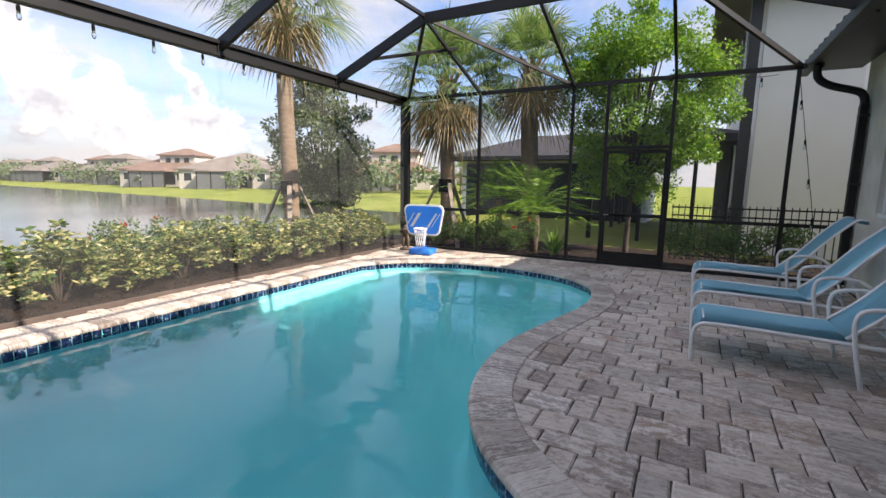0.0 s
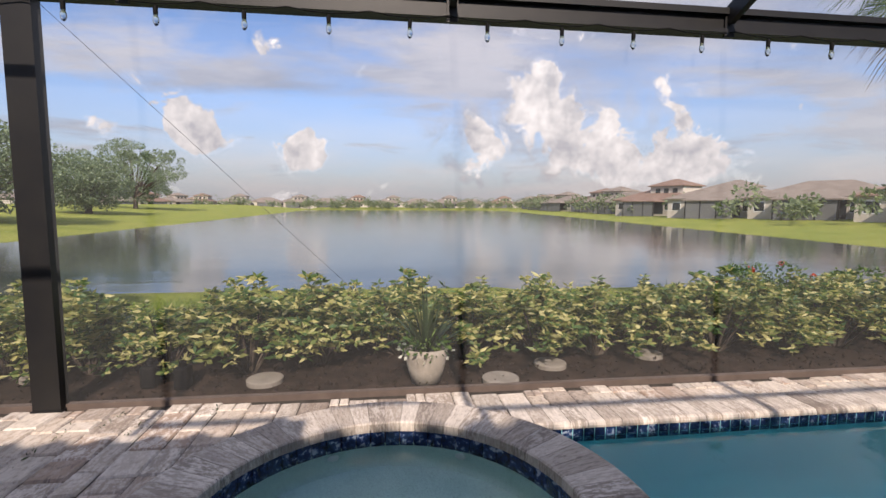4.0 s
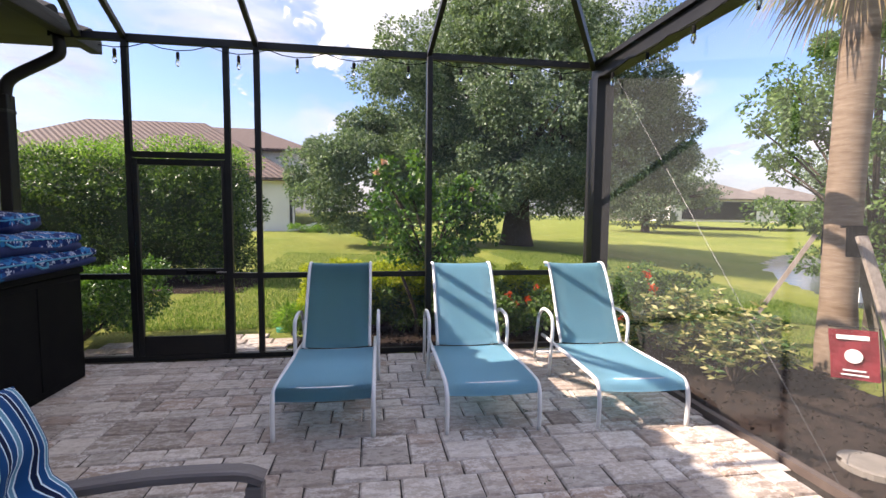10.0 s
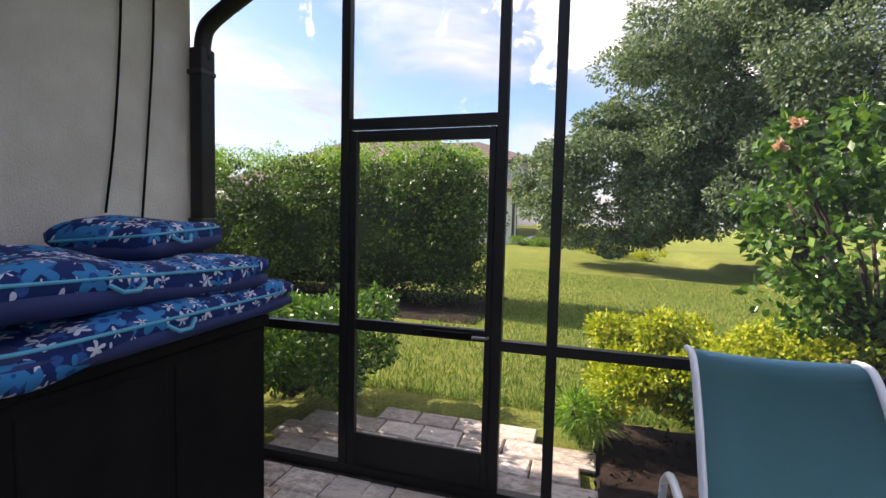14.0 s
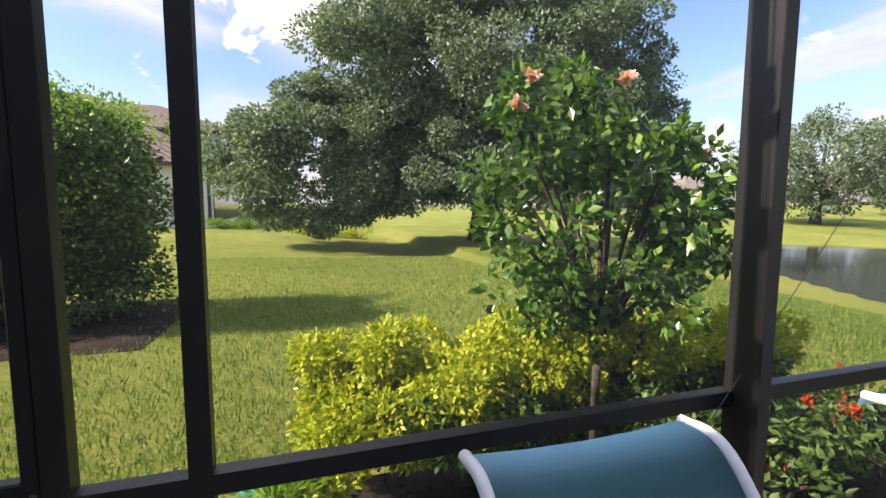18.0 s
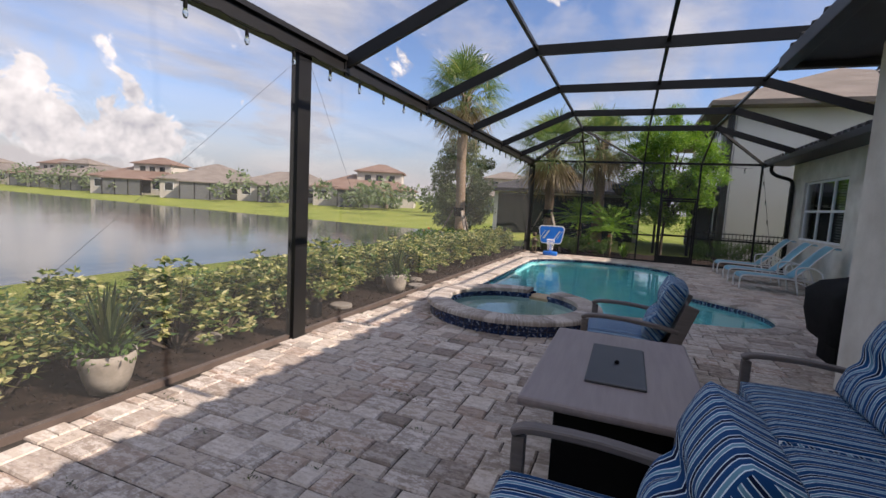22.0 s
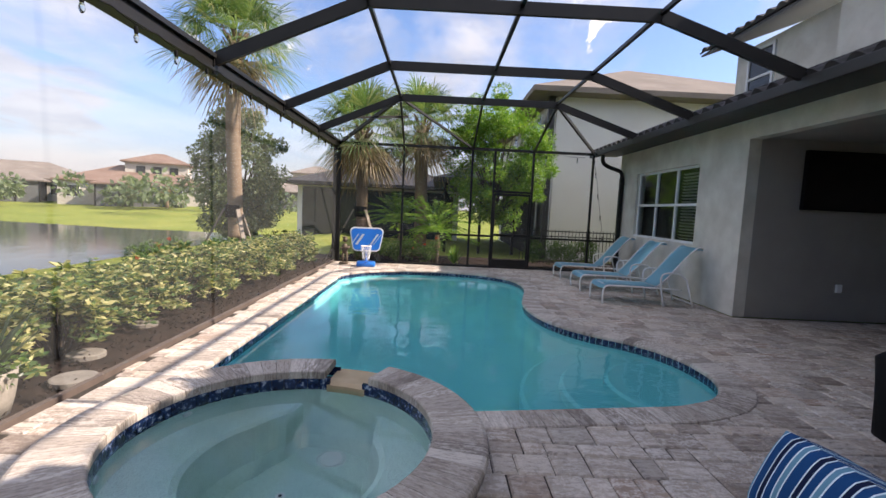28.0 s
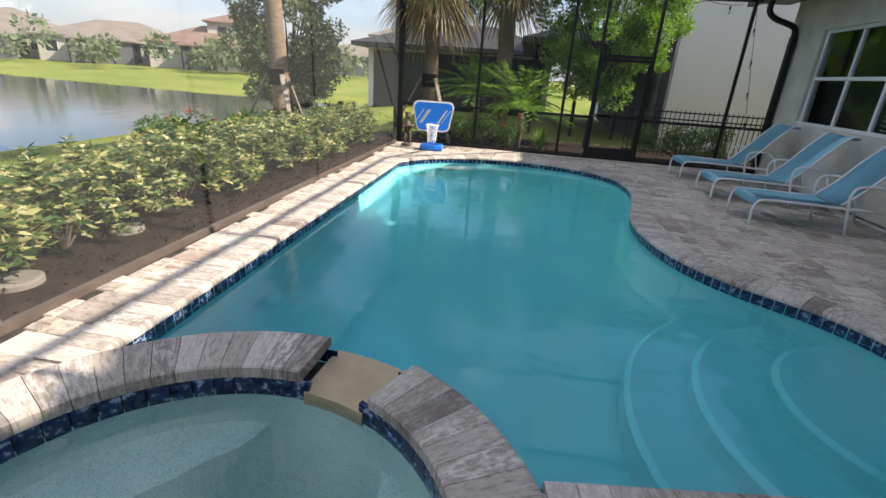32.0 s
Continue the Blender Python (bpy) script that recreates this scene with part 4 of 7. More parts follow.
for y0, y1, posts in ((0.0, RAFTERS[0], (1.96, 3.725)), (CAGE_L, RAFTERS[-1], (1.79, 3.65))):
    e = END_EAVE if y0 == 0 else MAIN_EAVE
    member("hip", (0.07, y0, TOP), (PX[0], y1, RIDGE), 0.05, 0.09)
    member("hip_strut", (posts[0], y0, TOP), (PX[0], y1, RIDGE), 0.045, 0.05)
    member("hip_strut", (posts[1], y0, TOP), (PX[1], y1, RIDGE), 0.045, 0.05)
    last = 5.31 if y0 else 4.95
    member("hip_strut", (last, y0, TOP), (PX[2] if y0 else 4.6, y1, RIDGE), 0.045, 0.05)
    member("hip", (e - 0.15, y0, TOP), (PX[2] if y0 else 4.6, y1, RIDGE), 0.05, 0.07)
    if y0:
        member("brace", (posts[1], y0, TOP), (PX[0], y1, RIDGE), 0.045, 0.05)
    right = (PX[2] if y0 else 4.6)
    screen_panel((0.07, y0, TOP), (PX[0], y1, RIDGE + 0.05), (0.07, y1, 3.24))
    screen_panel((0.07, y0, TOP), (e - 0.15, y0, TOP), (right, y1, RIDGE + 0.05), (PX[0], y1, RIDGE + 0.05))
    screen_panel((right, y1, RIDGE + 0.05), (e - 0.15, y0, TOP), (e, y1, 3.36))
member("sunlit_strut", (0.62, 16.43, 3.46), (1.95, 17.35, 3.72), 0.045, 0.05)
for p, q in (((0.10, 0.05, 3.25), (2.78, 0.05, 0.02)), ((0.0, 0.12, 3.3), (-0.06, 2.95, 0.0)), ((0.0, 6.2, 3.02), (-0.6, 3.2, 0.02)), ((0.0, 6.36, 3.02), (-0.6, 9.3, 0.02)), ((0.08, CAGE_L - 0.05, 3.0), (2.9, CAGE_L + 0.02, 0.05))):
    bm = bmesh.new()
    tube(bm, [p, q], 0.0017, 5)
    part("guy_cable", bm, LIDGREY, cage, "thin steel bracing cable")


def screen_door(name, x0, x1, y, side):
    d = thing(name, pose(x0, y, 0), "closed dark bronze screen door with kick plate", "screen door")
    d["kind"] = "structure"
    w, h = x1 - x0, 2.06
    for nm, a, b in (("stile", (0.03, -0.02, 0.03), (0.068, 0.02, h)), ("stile", (w - 0.075, -0.02, 0.03), (w - 0.03, 0.02, h)), ("top_rail", (0.068, -0.02, h - 0.062), (w - 0.075, 0.02, h)), ("mid_rail", (0.068, -0.02, 0.885), (w - 0.075, 0.02, 0.95)), ("kick_plate", (0.068, -0.012, 0.03), (w - 0.075, 0.012, 0.25))):
        part(nm, box(a, b, 0.004, 1), BRONZE, d)
    for z0, z1 in ((0.25, 0.885), (0.95, h - 0.062)):
        bm = bmesh.new()
        bm.faces.new([bm.verts.new(p) for p in ((0.068, 0, z0), (w - 0.075, 0, z0), (w - 0.075, 0, z1), (0.068, 0, z1))])
        part("screen", bm, SCREEN, d).visible_shadow = False
    bm = box((0.13, side * 0.022, 0.90), (0.42, side * 0.05, 0.935), 0.006, 2)
    hd = part("push_bar", bm, BLACK, d, "black push bar handle")
    bm = bmesh.new()
    tube(bm, [(0.045, side * 0.02, 0.915), (0.045, side * 0.05, 0.915), (0.13, side * 0.05, 0.915)], 0.008, 8)
    part("latch", bm, STEEL, d)
    return d


screen_door("door_1", 4.02, 4.95, 0.0, 1)
screen_door("door_2", 4.26, 5.31, CAGE_L, -1)

# string lights
def string_light(name, pts, spacing, sag, cup):
    s = thing(name, pose(*pts[0]), "string of clear bulbs on a black cable under the roof beam", "string lights", "string lights")
    a, b = Vector(pts[0]), Vector(pts[1])
    n = max(2, round((b - a).length / spacing))
    line = []
    for k in range(n):
        for j in range(4):
            u = j / 4
            p = a.lerp(b, (k + u) / n) - a
            line.append(p - Vector((0, 0, sag * 4 * u * (1 - u))))
    bm = bmesh.new()
    tube(bm, line, 0.005, 5)
    part("cable", bm, BLACK, s)
    for k in range(n):
        p = a.lerp(b, (k + 0.5) / n) - a - Vector((0, 0, sag + 0.015))
        bm = bmesh.new()
        lathe(bm, [(0.014, 0), (0.017, -0.02), (0.016, -0.06), (0.012, -0.062)], 10, p)
        h = part("socket", bm, BLACK, s)
        bm = bmesh.new()
        lathe(bm, [(0.012, -0.06), (0.02, -0.085), (0.022, -0.11), (0.012, -0.135), (0.003, -0.14)], 10, p)
        part("bulb", bm, GLASS, h, "clear glass bulb", True)


string_light("string_light", ((0.11, 0.2, 3.055), (0.11, CAGE_L - 0.3, 3.055)), 0.60, 0.03, 0)
string_light("string_light", ((0.2, 0.05, 3.17), (5.3, 0.05, 3.17)), 0.55, 0.06, 0)
string_light("string_light", ((0.2, CAGE_L - 0.05, 3.17), (6.9, CAGE_L - 0.05, 3.17)), 0.85, 0.06, 0)
string_light("string_light", ((6.95, CAGE_L - 0.08, 3.05), (7.35, CAGE_L - 0.10, 0.75)), 0.55, 0.02, 0)

# ---- the house ----


def wall_with_hole(name, x, y0, y1, z1, holes, thick=0.2, label="grey-beige stucco house wall"):
    """A wall along y at x, facing the lake, with rectangular openings (ya, yb, za, zb) through it."""
    ys = sorted({y0, y1, *[h[0] for h in holes], *[h[1] for h in holes]})
    zs = sorted({0.0, z1, *[h[2] for h in holes], *[h[3] for h in holes]})
    bm = bmesh.new()
    for a, b in zip(ys, ys[1:]):
        for c, d in zip(zs, zs[1:]):
            if not any(h[0] <= a and b <= h[1] and h[2] <= c and d <= h[3] for h in holes):
                quadbox(bm, (x, a, c), (x + thick, b, d))
    bmesh.ops.remove_doubles(bm, verts=bm.verts[:], dist=0.0005)
    seen = {}
    for f in bm.faces[:]:
        key = tuple(sorted(v.index for v in f.verts))
        seen.setdefault(tuple(round(q, 3) for q in f.calc_center_median()), []).append(f)
    inner = [f for fs in seen.values() if len(fs) > 1 for f in fs]
    bmesh.ops.delete(bm, geom=inner, context="FACES_ONLY")
    return setting(name, bm, STUCCO, label, "house wall")


def slab(name, a, b, mat, label, cat):
    return setting(name, box(a, b), mat, label, cat)


WIN_A = (15.0, 17.78, 1.10, 2.67)
WIN_B1, WIN_B2 = (4.97, 5.84, 0.99, 2.66), (3.6, 4.62, 0.99, 2.66)
wall_with_hole("wall_main", 7.78, 13.62, 18.9, 3.25, [WIN_A])
slab("wall_lanai_header", (7.78, 7.75, 2.93), (7.98, 13.62, 3.25), STUCCO, "stucco beam over the open lanai", "house wall")
wall_with_hole("wall_bump", 5.35, 1.95, 7.6, 3.25, [WIN_B1, WIN_B2])
slab("wall_bump_far", (5.55, 7.40, 0), (8.5, 7.60, 3.25), STUCCO, "stucco return wall beside the lanai", "house wall")
slab("wall_bump_near", (5.55, 1.95, 0), (6.3, 2.15, 3.25), STUCCO, "stucco return wall by the storage box", "house wall")
slab("wall_end", (6.08, 0.03, 0), (6.28, 1.95, 3.25), STUCCO, "stucco wall behind the storage box", "house wall")
slab("wall_gable_near", (6.28, 0.03, 0), (16.0, 0.23, 3.25), STUCCO, "stucco side wall of the house", "house wall")
slab("wall_gable_far", (7.98, 18.7, 0), (16.0, 18.9, 3.25), STUCCO, "stucco far side wall of the house", "house wall")
# Darker copy of the house stucco: the lanai's shade is in its colour.
STUCCO_SHADED = surface("stucco darkened as lanai shade", (0.33, 0.31, 0.285), (0.37, 0.35, 0.32), 1.6, 120, 0.9, 0, 0.4, 0.2, stain=0.2, world_space=True)
slab("wall_lanai_tv", (7.981, 13.62, 0), (11.6, 13.82, 3.25), STUCCO_SHADED, "lanai wall with the television, shade put into its grey", "house wall")
slab("wall_lanai_back", (11.6, 7.6, 0), (11.8, 13.82, 3.25), STUCCO_SHADED, "back wall of the lanai, shade put into its grey", "house wall")
slab("wall_lanai_near", (8.5, 7.42, 0), (11.6, 7.58, 3.25), STUCCO_SHADED, "near wall of the lanai, shade put into its grey", "house wall")
slab("ceiling_lanai", (7.98, 7.6, 2.96), (11.6, 13.62, 3.02), STUCCO_SHADED, "plain lanai ceiling, shade put into its grey", "ceiling")
slab("floor_lanai", (7.75, 7.6, -0.06), (11.6, 13.62, -0.012), SAND, "lanai floor under the stones", "floor")
slab("wall_upper", (8.75, 2.5, 3.2), (15.0, 13.3, 5.75), STUCCO, "stucco upper storey wall", "house wall")
slab("wall_upper_far", (9.3, 13.302, 3.2), (15.0, 16.6, 5.3), STUCCO, "stucco upper storey wall set back", "house wall")
slab("wall_back", (15.9, 0.28, 0), (16.0, 18.7, 3.25), STUCCO, "far wall of the house", "house wall")

tv = thing("television", pose(9.5, 13.60, 2.31), "large black flat television on the lanai wall", "television")
part("body", box((-0.80, -0.06, -0.48), (0.80, 0.012, 0.48), 0.01, 2), BLACK, tv)
part("screen", box((-0.785, -0.068, -0.465), (0.785, -0.0605, 0.465)), TV, tv, "glossy black screen")
so = thing("wall_socket", pose(9.5, 13.618, 0.55), "white covered power outlet on the lanai wall", "power outlet")
part("cover", box((-0.045, -0.05, -0.07), (0.045, 0, 0.07), 0.01, 2), WHITE, so)
part("plate", box((-0.06, -0.012, -0.085), (0.06, 0, 0.085), 0.004, 1), STEEL, so)


def tiled_roof(name, ea, eb, ridge, width=0.30, course=0.36, mat=None):
    """Rows of barrel tiles on a slope: eave from ea to eb, running up by the vector ridge."""
    ea, eb, up = Vector(ea), Vector(eb), Vector(ridge)
    across = eb - ea
    nrm = across.cross(up).normalized()
    if nrm.z < 0:
        nrm = -nrm
    na, nu = max(1, round(across.length / width)), max(1, round(up.length / course))
    V, F = [], []
    prof = [(0.0, 0.0), (0.18, 0.045), (0.36, 0.062), (0.54, 0.045), (0.72, 0.0), (0.86, -0.012), (1.0, 0.0)]
    for i in range(na):
        for j in range(nu):
            base = len(V)
            for w, lift in ((0.0, 0.035), (1.04, 0.0)):
                for u, hgt in prof:
                    V.append(ea + across * ((i + u) / na) + up * ((j + w) / nu) + nrm * (hgt + lift))
            m = len(prof)
            F += [(base + k, base + k + 1, base + m + k + 1, base + m + k) for k in range(m - 1)]
            b2 = len(V)
            for u, hgt in prof:
                V.append(ea + across * ((i + u) / na) + up * (j / nu) + nrm * (-0.01))
            F += [(b2 + k, b2 + k + 1, base + k + 1, base + k) for k in range(m - 1)]
    return tagged(raw(name, [tuple(v) for v in V], F, mat or ROOF_DK), "dark barrel-tile roof slope", "roof", kind="structure")


def deck_board(name, pts, mat=FASCIA):
    bm = bmesh.new()
    v = [bm.verts.new(p) for p in pts]
    w = [bm.verts.new((p[0], p[1], p[2] - 0.05)) for p in pts]
    bm.faces.new(v)
    bm.faces.new(w[::-1])
    for k in range(len(pts)):
        bm.faces.new((v[k], v[(k + 1) % len(pts)], w[(k + 1) % len(pts)], w[k]))
    return setting(name, bm, mat, "dark roof underside and sheathing", "roof")


RZ = 3.33
tiled_roof("roof_main", (MAIN_EAVE - 0.02, 7.9, RZ), (MAIN_EAVE - 0.02, 19.4, RZ), (4.0, 0, 1.75))
deck_board("roof_main_board", [(MAIN_EAVE + 0.05, 7.9, RZ - 0.02), (MAIN_EAVE + 0.05, 19.4, RZ - 0.02), (11.2, 19.4, RZ + 1.73), (11.2, 7.9, RZ + 1.73)])
tiled_roof("roof_bump", (BUMP_EAVE - 0.02, 1.35, RZ), (BUMP_EAVE - 0.02, 8.2, RZ), (3.6, 0, 1.55))
deck_board("roof_bump_board", [(BUMP_EAVE + 0.05, 1.35, RZ - 0.02), (BUMP_EAVE + 0.05, 8.2, RZ - 0.02), (8.4, 8.2, RZ + 1.53), (8.4, 1.35, RZ + 1.53)])
tiled_roof("roof_end", (END_EAVE - 0.02, -0.5, RZ), (END_EAVE - 0.02, 1.5, RZ), (3.6, 0, 1.55))
deck_board("roof_end_board", [(END_EAVE + 0.05, -0.5, RZ - 0.02), (END_EAVE + 0.05, 1.5, RZ - 0.02), (9.1, 1.5, RZ + 1.53), (9.1, -0.5, RZ + 1.53)])
tiled_roof("roof_upper", (8.18, 1.9, 5.92), (8.18, 13.9, 5.92), (3.4, 0, 1.4))
deck_board("roof_upper_board", [(8.22, 1.9, 5.9), (8.22, 13.9, 5.9), (11.6, 13.9, 7.28), (11.6, 1.9, 7.28)])
tiled_roof("roof_upper_far", (8.76, 13.92, 5.46), (8.76, 17.2, 5.46), (3.0, 0, 1.25))
deck_board("roof_upper_far_board", [(8.80, 13.92, 5.44), (8.80, 17.2, 5.44), (11.78, 17.2, 6.66), (11.78, 13.92, 6.66)])
deck_board("roof_rear_board", [(11.2, -0.5, RZ + 1.7), (11.2, 19.4, RZ + 1.7), (16.6, 19.4, RZ), (16.6, -0.5, RZ)])
for nm, x0, x1, y0, y1, z in (("soffit_main", MAIN_EAVE, 7.78, 7.75, 19.3, 3.25), ("soffit_bump", BUMP_EAVE, 5.35, 1.4, 8.15, 3.25), ("soffit_bump_end", 5.35, 7.1, 7.6, 8.15, 3.25), ("soffit_end", END_EAVE, 6.08, -0.5, 1.4, 3.25), ("soffit_gable", 6.08, 9.0, -0.5, 0.08, 3.25), ("soffit_upper", 8.22, 8.75, 2.0, 13.8, 5.75), ("soffit_upper_end", 8.75, 11.5, 13.3, 13.8, 5.75)):
    slab(nm, (x0, y0, z), (x1, y1, z + 0.03), FASCIA, "dark painted soffit under the eave", "soffit")
for nm, a, b in (("gutter_main", (MAIN_EAVE - 0.10, 7.9, 3.19), (MAIN_EAVE + 0.02, 19.35, 3.33)), ("gutter_bump", (BUMP_EAVE - 0.10, 1.4, 3.19), (BUMP_EAVE + 0.02, 8.2, 3.33)), ("gutter_bump_end", (BUMP_EAVE + 0.02, 8.1, 3.19), (7.0, 8.2, 3.33)), ("gutter_end", (END_EAVE - 0.10, -0.5, 3.19), (END_EAVE + 0.02, 1.4, 3.33)), ("gutter_upper", (8.12, 1.95, 5.78), (8.22, 13.85, 5.90)), ("fascia_upper_end", (8.22, 13.8, 5.7), (11.5, 13.86, 6.0))):
    setting(nm, box(a, b, 0.012, 2), FASCIA, "dark bronze rain gutter on the eave", "gutter")
for pts, drop_at in (([(END_EAVE + 0.02, 0.02, 3.2), (END_EAVE + 0.02, 0.0, 3.05), (END_EAVE + 0.10, 0.0, 2.98), (5.90, 0.02, 2.80), (5.98, 0.02, 2.70)], (5.995, 0.02)), ([(MAIN_EAVE, 18.5, 3.2), (MAIN_EAVE + 0.02, 18.55, 3.02), (7.3, 18.58, 2.9), (7.62, 18.6, 2.80), (7.70, 18.6, 2.70)], (7.705, 18.6))):
    ds = thing("downspout", pose(*pts[0]), "dark bronze downspout on the house corner", "downspout", "downspouts")
    o = Vector(pts[0])
    bm = bmesh.new()
    tube(bm, bend([Vector(p) - o for p in pts] + [Vector((*drop_at, 2.55)) - o], 3), 0.052, 12)
    part("elbow", bm, BRONZE, ds, "curved upper elbow", True)
    bm = box((-0.05, -0.058, 0.05), (0.05, 0.058, 2.62), 0.012, 2)
    bmesh.ops.translate(bm, vec=Vector((*drop_at, 0)) - o, verts=bm.verts[:])
    part("pipe", bm, BRONZE, ds)
    for z in (0.5, 1.5, 2.45):
        bm = box((-0.054, -0.064, z), (0.064, 0.064, z + 0.03), 0.004, 1)
        bmesh.ops.translate(bm, vec=Vector((*drop_at, 0)) - o, verts=bm.verts[:])
        part("strap", bm, FASCIA, ds)
    bm = bmesh.new()
    tube(bm, [Vector((*drop_at, 0.12)) - o, Vector((*drop_at, 0.05)) - o, Vector((drop_at[0] - 0.12, drop_at[1], 0.03)) - o], 0.045, 10)
    part("shoe", bm, BRONZE, ds)
for y0, z0, y1, z1 in ((0.5, 3.2, 0.62, 1.55), (0.3, 3.2, 0.42, 1.35)):
    cb = thing("wall_cable", pose(6.07, y0, 0), "thin black cable hanging down the stucco wall", "cable", "wall cables")
    bm = bmesh.new()
    tube(bm, bend([(-0.005, 0, z0), (-0.012, 0.02, 2.6), (-0.006, 0.06, 2.0), (-0.008, y1 - y0, z1)], 4), 0.007, 6)
    part("cable", bm, BLACK, cb)


def window(name, x, hole, cols, rows, slats, label, mid=None):
    """A white framed window set back in the wall, with panes and slats behind."""
    y0, y1, z0, z1 = hole
    w = thing(name, pose(x + 0.06, y0, z0), label, "window")
    w["kind"] = "structure"
    W, Hh = y1 - y0, z1 - z0
    f = 0.055
    for nm, a, b in (("jamb", (0, 0, 0), (0.07, f, Hh)), ("jamb", (0, W - f, 0), (0.07, W, Hh)), ("head", (0, f, Hh - f), (0.07, W - f, Hh)), ("sill", (-0.05, 0, -0.03), (0.07, W, 0.045))):
        part(nm, box(a, b, 0.005, 1), WHITE, w)
    ys = [f + (W - 2 * f) * k / cols for k in range(cols + 1)]
    zs = [0.045 + (Hh - f - 0.045) * k / rows for k in range(rows + 1)]
    for y in ys[1:-1]:
        part("mullion", box((0.008, y - 0.03, 0.045), (0.062, y + 0.03, Hh - f), 0.004, 1), WHITE, w)
    for z in zs[1:-1]:
        part("meeting_rail", box((0.004, f, z - 0.028), (0.058, W - f, z + 0.028), 0.004, 1), WHITE, w)
    for a, b in zip(ys, ys[1:]):
        for c, d in zip(zs, zs[1:]):
            part("pane", box((0.034, a, c), (0.040, b, d)), GLASS, w).visible_shadow = False
    if slats:
        n = int((Hh - 0.15) / 0.064)
        for k in range(n):
            bm = bmesh.new()
            z = 0.08 + k * 0.064
            bar(bm, (0.13, f + 0.02, z), (0.13, (W - f - 0.03) * slats, z), 0.052, 0.008, (0.55, 0, 1))
            part("shutter_slat", bm, BLIND, w)
    # A near-black sheet takes the place of the unlit room.
    part("room_shade", box((0.30, -0.3, -0.3), (0.34, W + 0.3, Hh + 0.3)), SHADE_DK, w, "near-black sheet painted as the dim room behind the glass")
    return w


window("window_1", 7.78, WIN_A, 3, 2, 0.33, "white framed six-pane window of the house")
window("window_2", 5.35, WIN_B1, 1, 2, 0.97, "tall white sash window above the sofa")
window("window_3", 5.35, WIN_B2, 1, 2, 0.97, "tall white sash window above the sofa")
uw = thing("window_4", pose(9.3, 15.4, 4.0), "white framed upper storey window", "window")
uw["kind"] = "structure"
for nm, a, b in (("jamb", (-0.04, 0, 0), (0, 0.06, 1.2)), ("jamb", (-0.04, 0.74, 0), (0, 0.8, 1.2)), ("head", (-0.04, 0.06, 1.14), (0, 0.74, 1.2)), ("sill", (-0.06, 0.0, -0.05), (0, 0.8, 0.0)), ("meeting_rail", (-0.035, 0.06, 0.57), (0, 0.74, 0.62))):
    part(nm, box(a, b, 0.004, 1), WHITE, uw)
part("pane", box((-0.012, 0.06, 0.0), (-0.004, 0.74, 1.14)), TV, uw, "dark reflecting glass")

# ---- furniture ----


def lounge_chair(m, label, group, back):
    """Sun lounger: foot end at the origin along -y, head at +y; about 0.68 m wide."""
    c = thing("sun_lounger", m, label, "sun lounger", group)
    w = 0.335
    rail = [(0.02, 0.26), (0.12, 0.335), (0.5, 0.335), (1.05, 0.325), (1.30, 0.32)]
    for s in (-1, 1):
        bm = bmesh.new()
        tube(bm, bend([(s * w, 0.03, 0.0), (s * w, 0.02, 0.2), (s * w, 0.06, 0.315), (s * w, 0.2, 0.34), (s * w, 0.8, 0.33), (s * w, 1.45, 0.31)], 4), 0.0165, 8)
        part("side_rail", bm, TUBE, c, "", True)
        bm = bmesh.new()
        tube(bm, bend([(s * (w + 0.03), 1.12, 0.0), (s * (w + 0.03), 1.06, 0.3), (s * (w + 0.03), 1.04, 0.52), (s * (w + 0.03), 1.12, 0.60), (s * (w + 0.03), 1.35, 0.60), (s * (w + 0.03), 1.50, 0.50)], 4), 0.0165, 8)
        part("armrest", bm, TUBE, c, "", True)
        bm = bmesh.new()
        tube(bm, [(s * (w + 0.03), 1.50, 0.50), (s * (w + 0.02), 1.66, 0.0)], 0.0155, 8)
        part("rear_leg", bm, TUBE, c, "", True)
        bm = bmesh.new()
        tube(bm, bend([(s * (w - 0.047), y, z) for y, z in back], 4), 0.0145, 8)
        part("back_rail", bm, TUBE, c, "", True)
    for y, z in ((0.10, 0.33), (1.04, 0.315), (1.66, 0.06)):
        bm = bmesh.new()
        tube(bm, [(-w, y, z), (w, y, z)], 0.013, 8)
        part("cross_bar", bm, TUBE, c, "", True)
    for nm, line, half in (("seat_sling", [(0.03, 0.275), (0.06, 0.335), (0.14, 0.352), (0.4, 0.347), (0.75, 0.335), (1.04, 0.338)], w - 0.012), ("back_sling", [(1.03, 0.35)] + back[1:] + [(back[-1][0] + 0.02, back[-1][1] - 0.04)], w - 0.055)):
        pts = bend([(0, y, z) for y, z in line], 4)
        bm = bmesh.new()
        rows_ = []
        for q in pts:
            rows_.append([bm.verts.new((x * half, q.y, q.z - 0.012 * (1 - x * x))) for x in (-1, -0.5, 0, 0.5, 1)])
        for a, b in zip(rows_, rows_[1:]):
            for k in range(4):
                bm.faces.new((a[k], a[k + 1], b[k + 1], b[k]))
        bmesh.ops.solidify(bm, geom=bm.faces[:], thickness=0.005)
        part(nm, bm, SLING, c, "taut turquoise sling fabric", True)
    return c


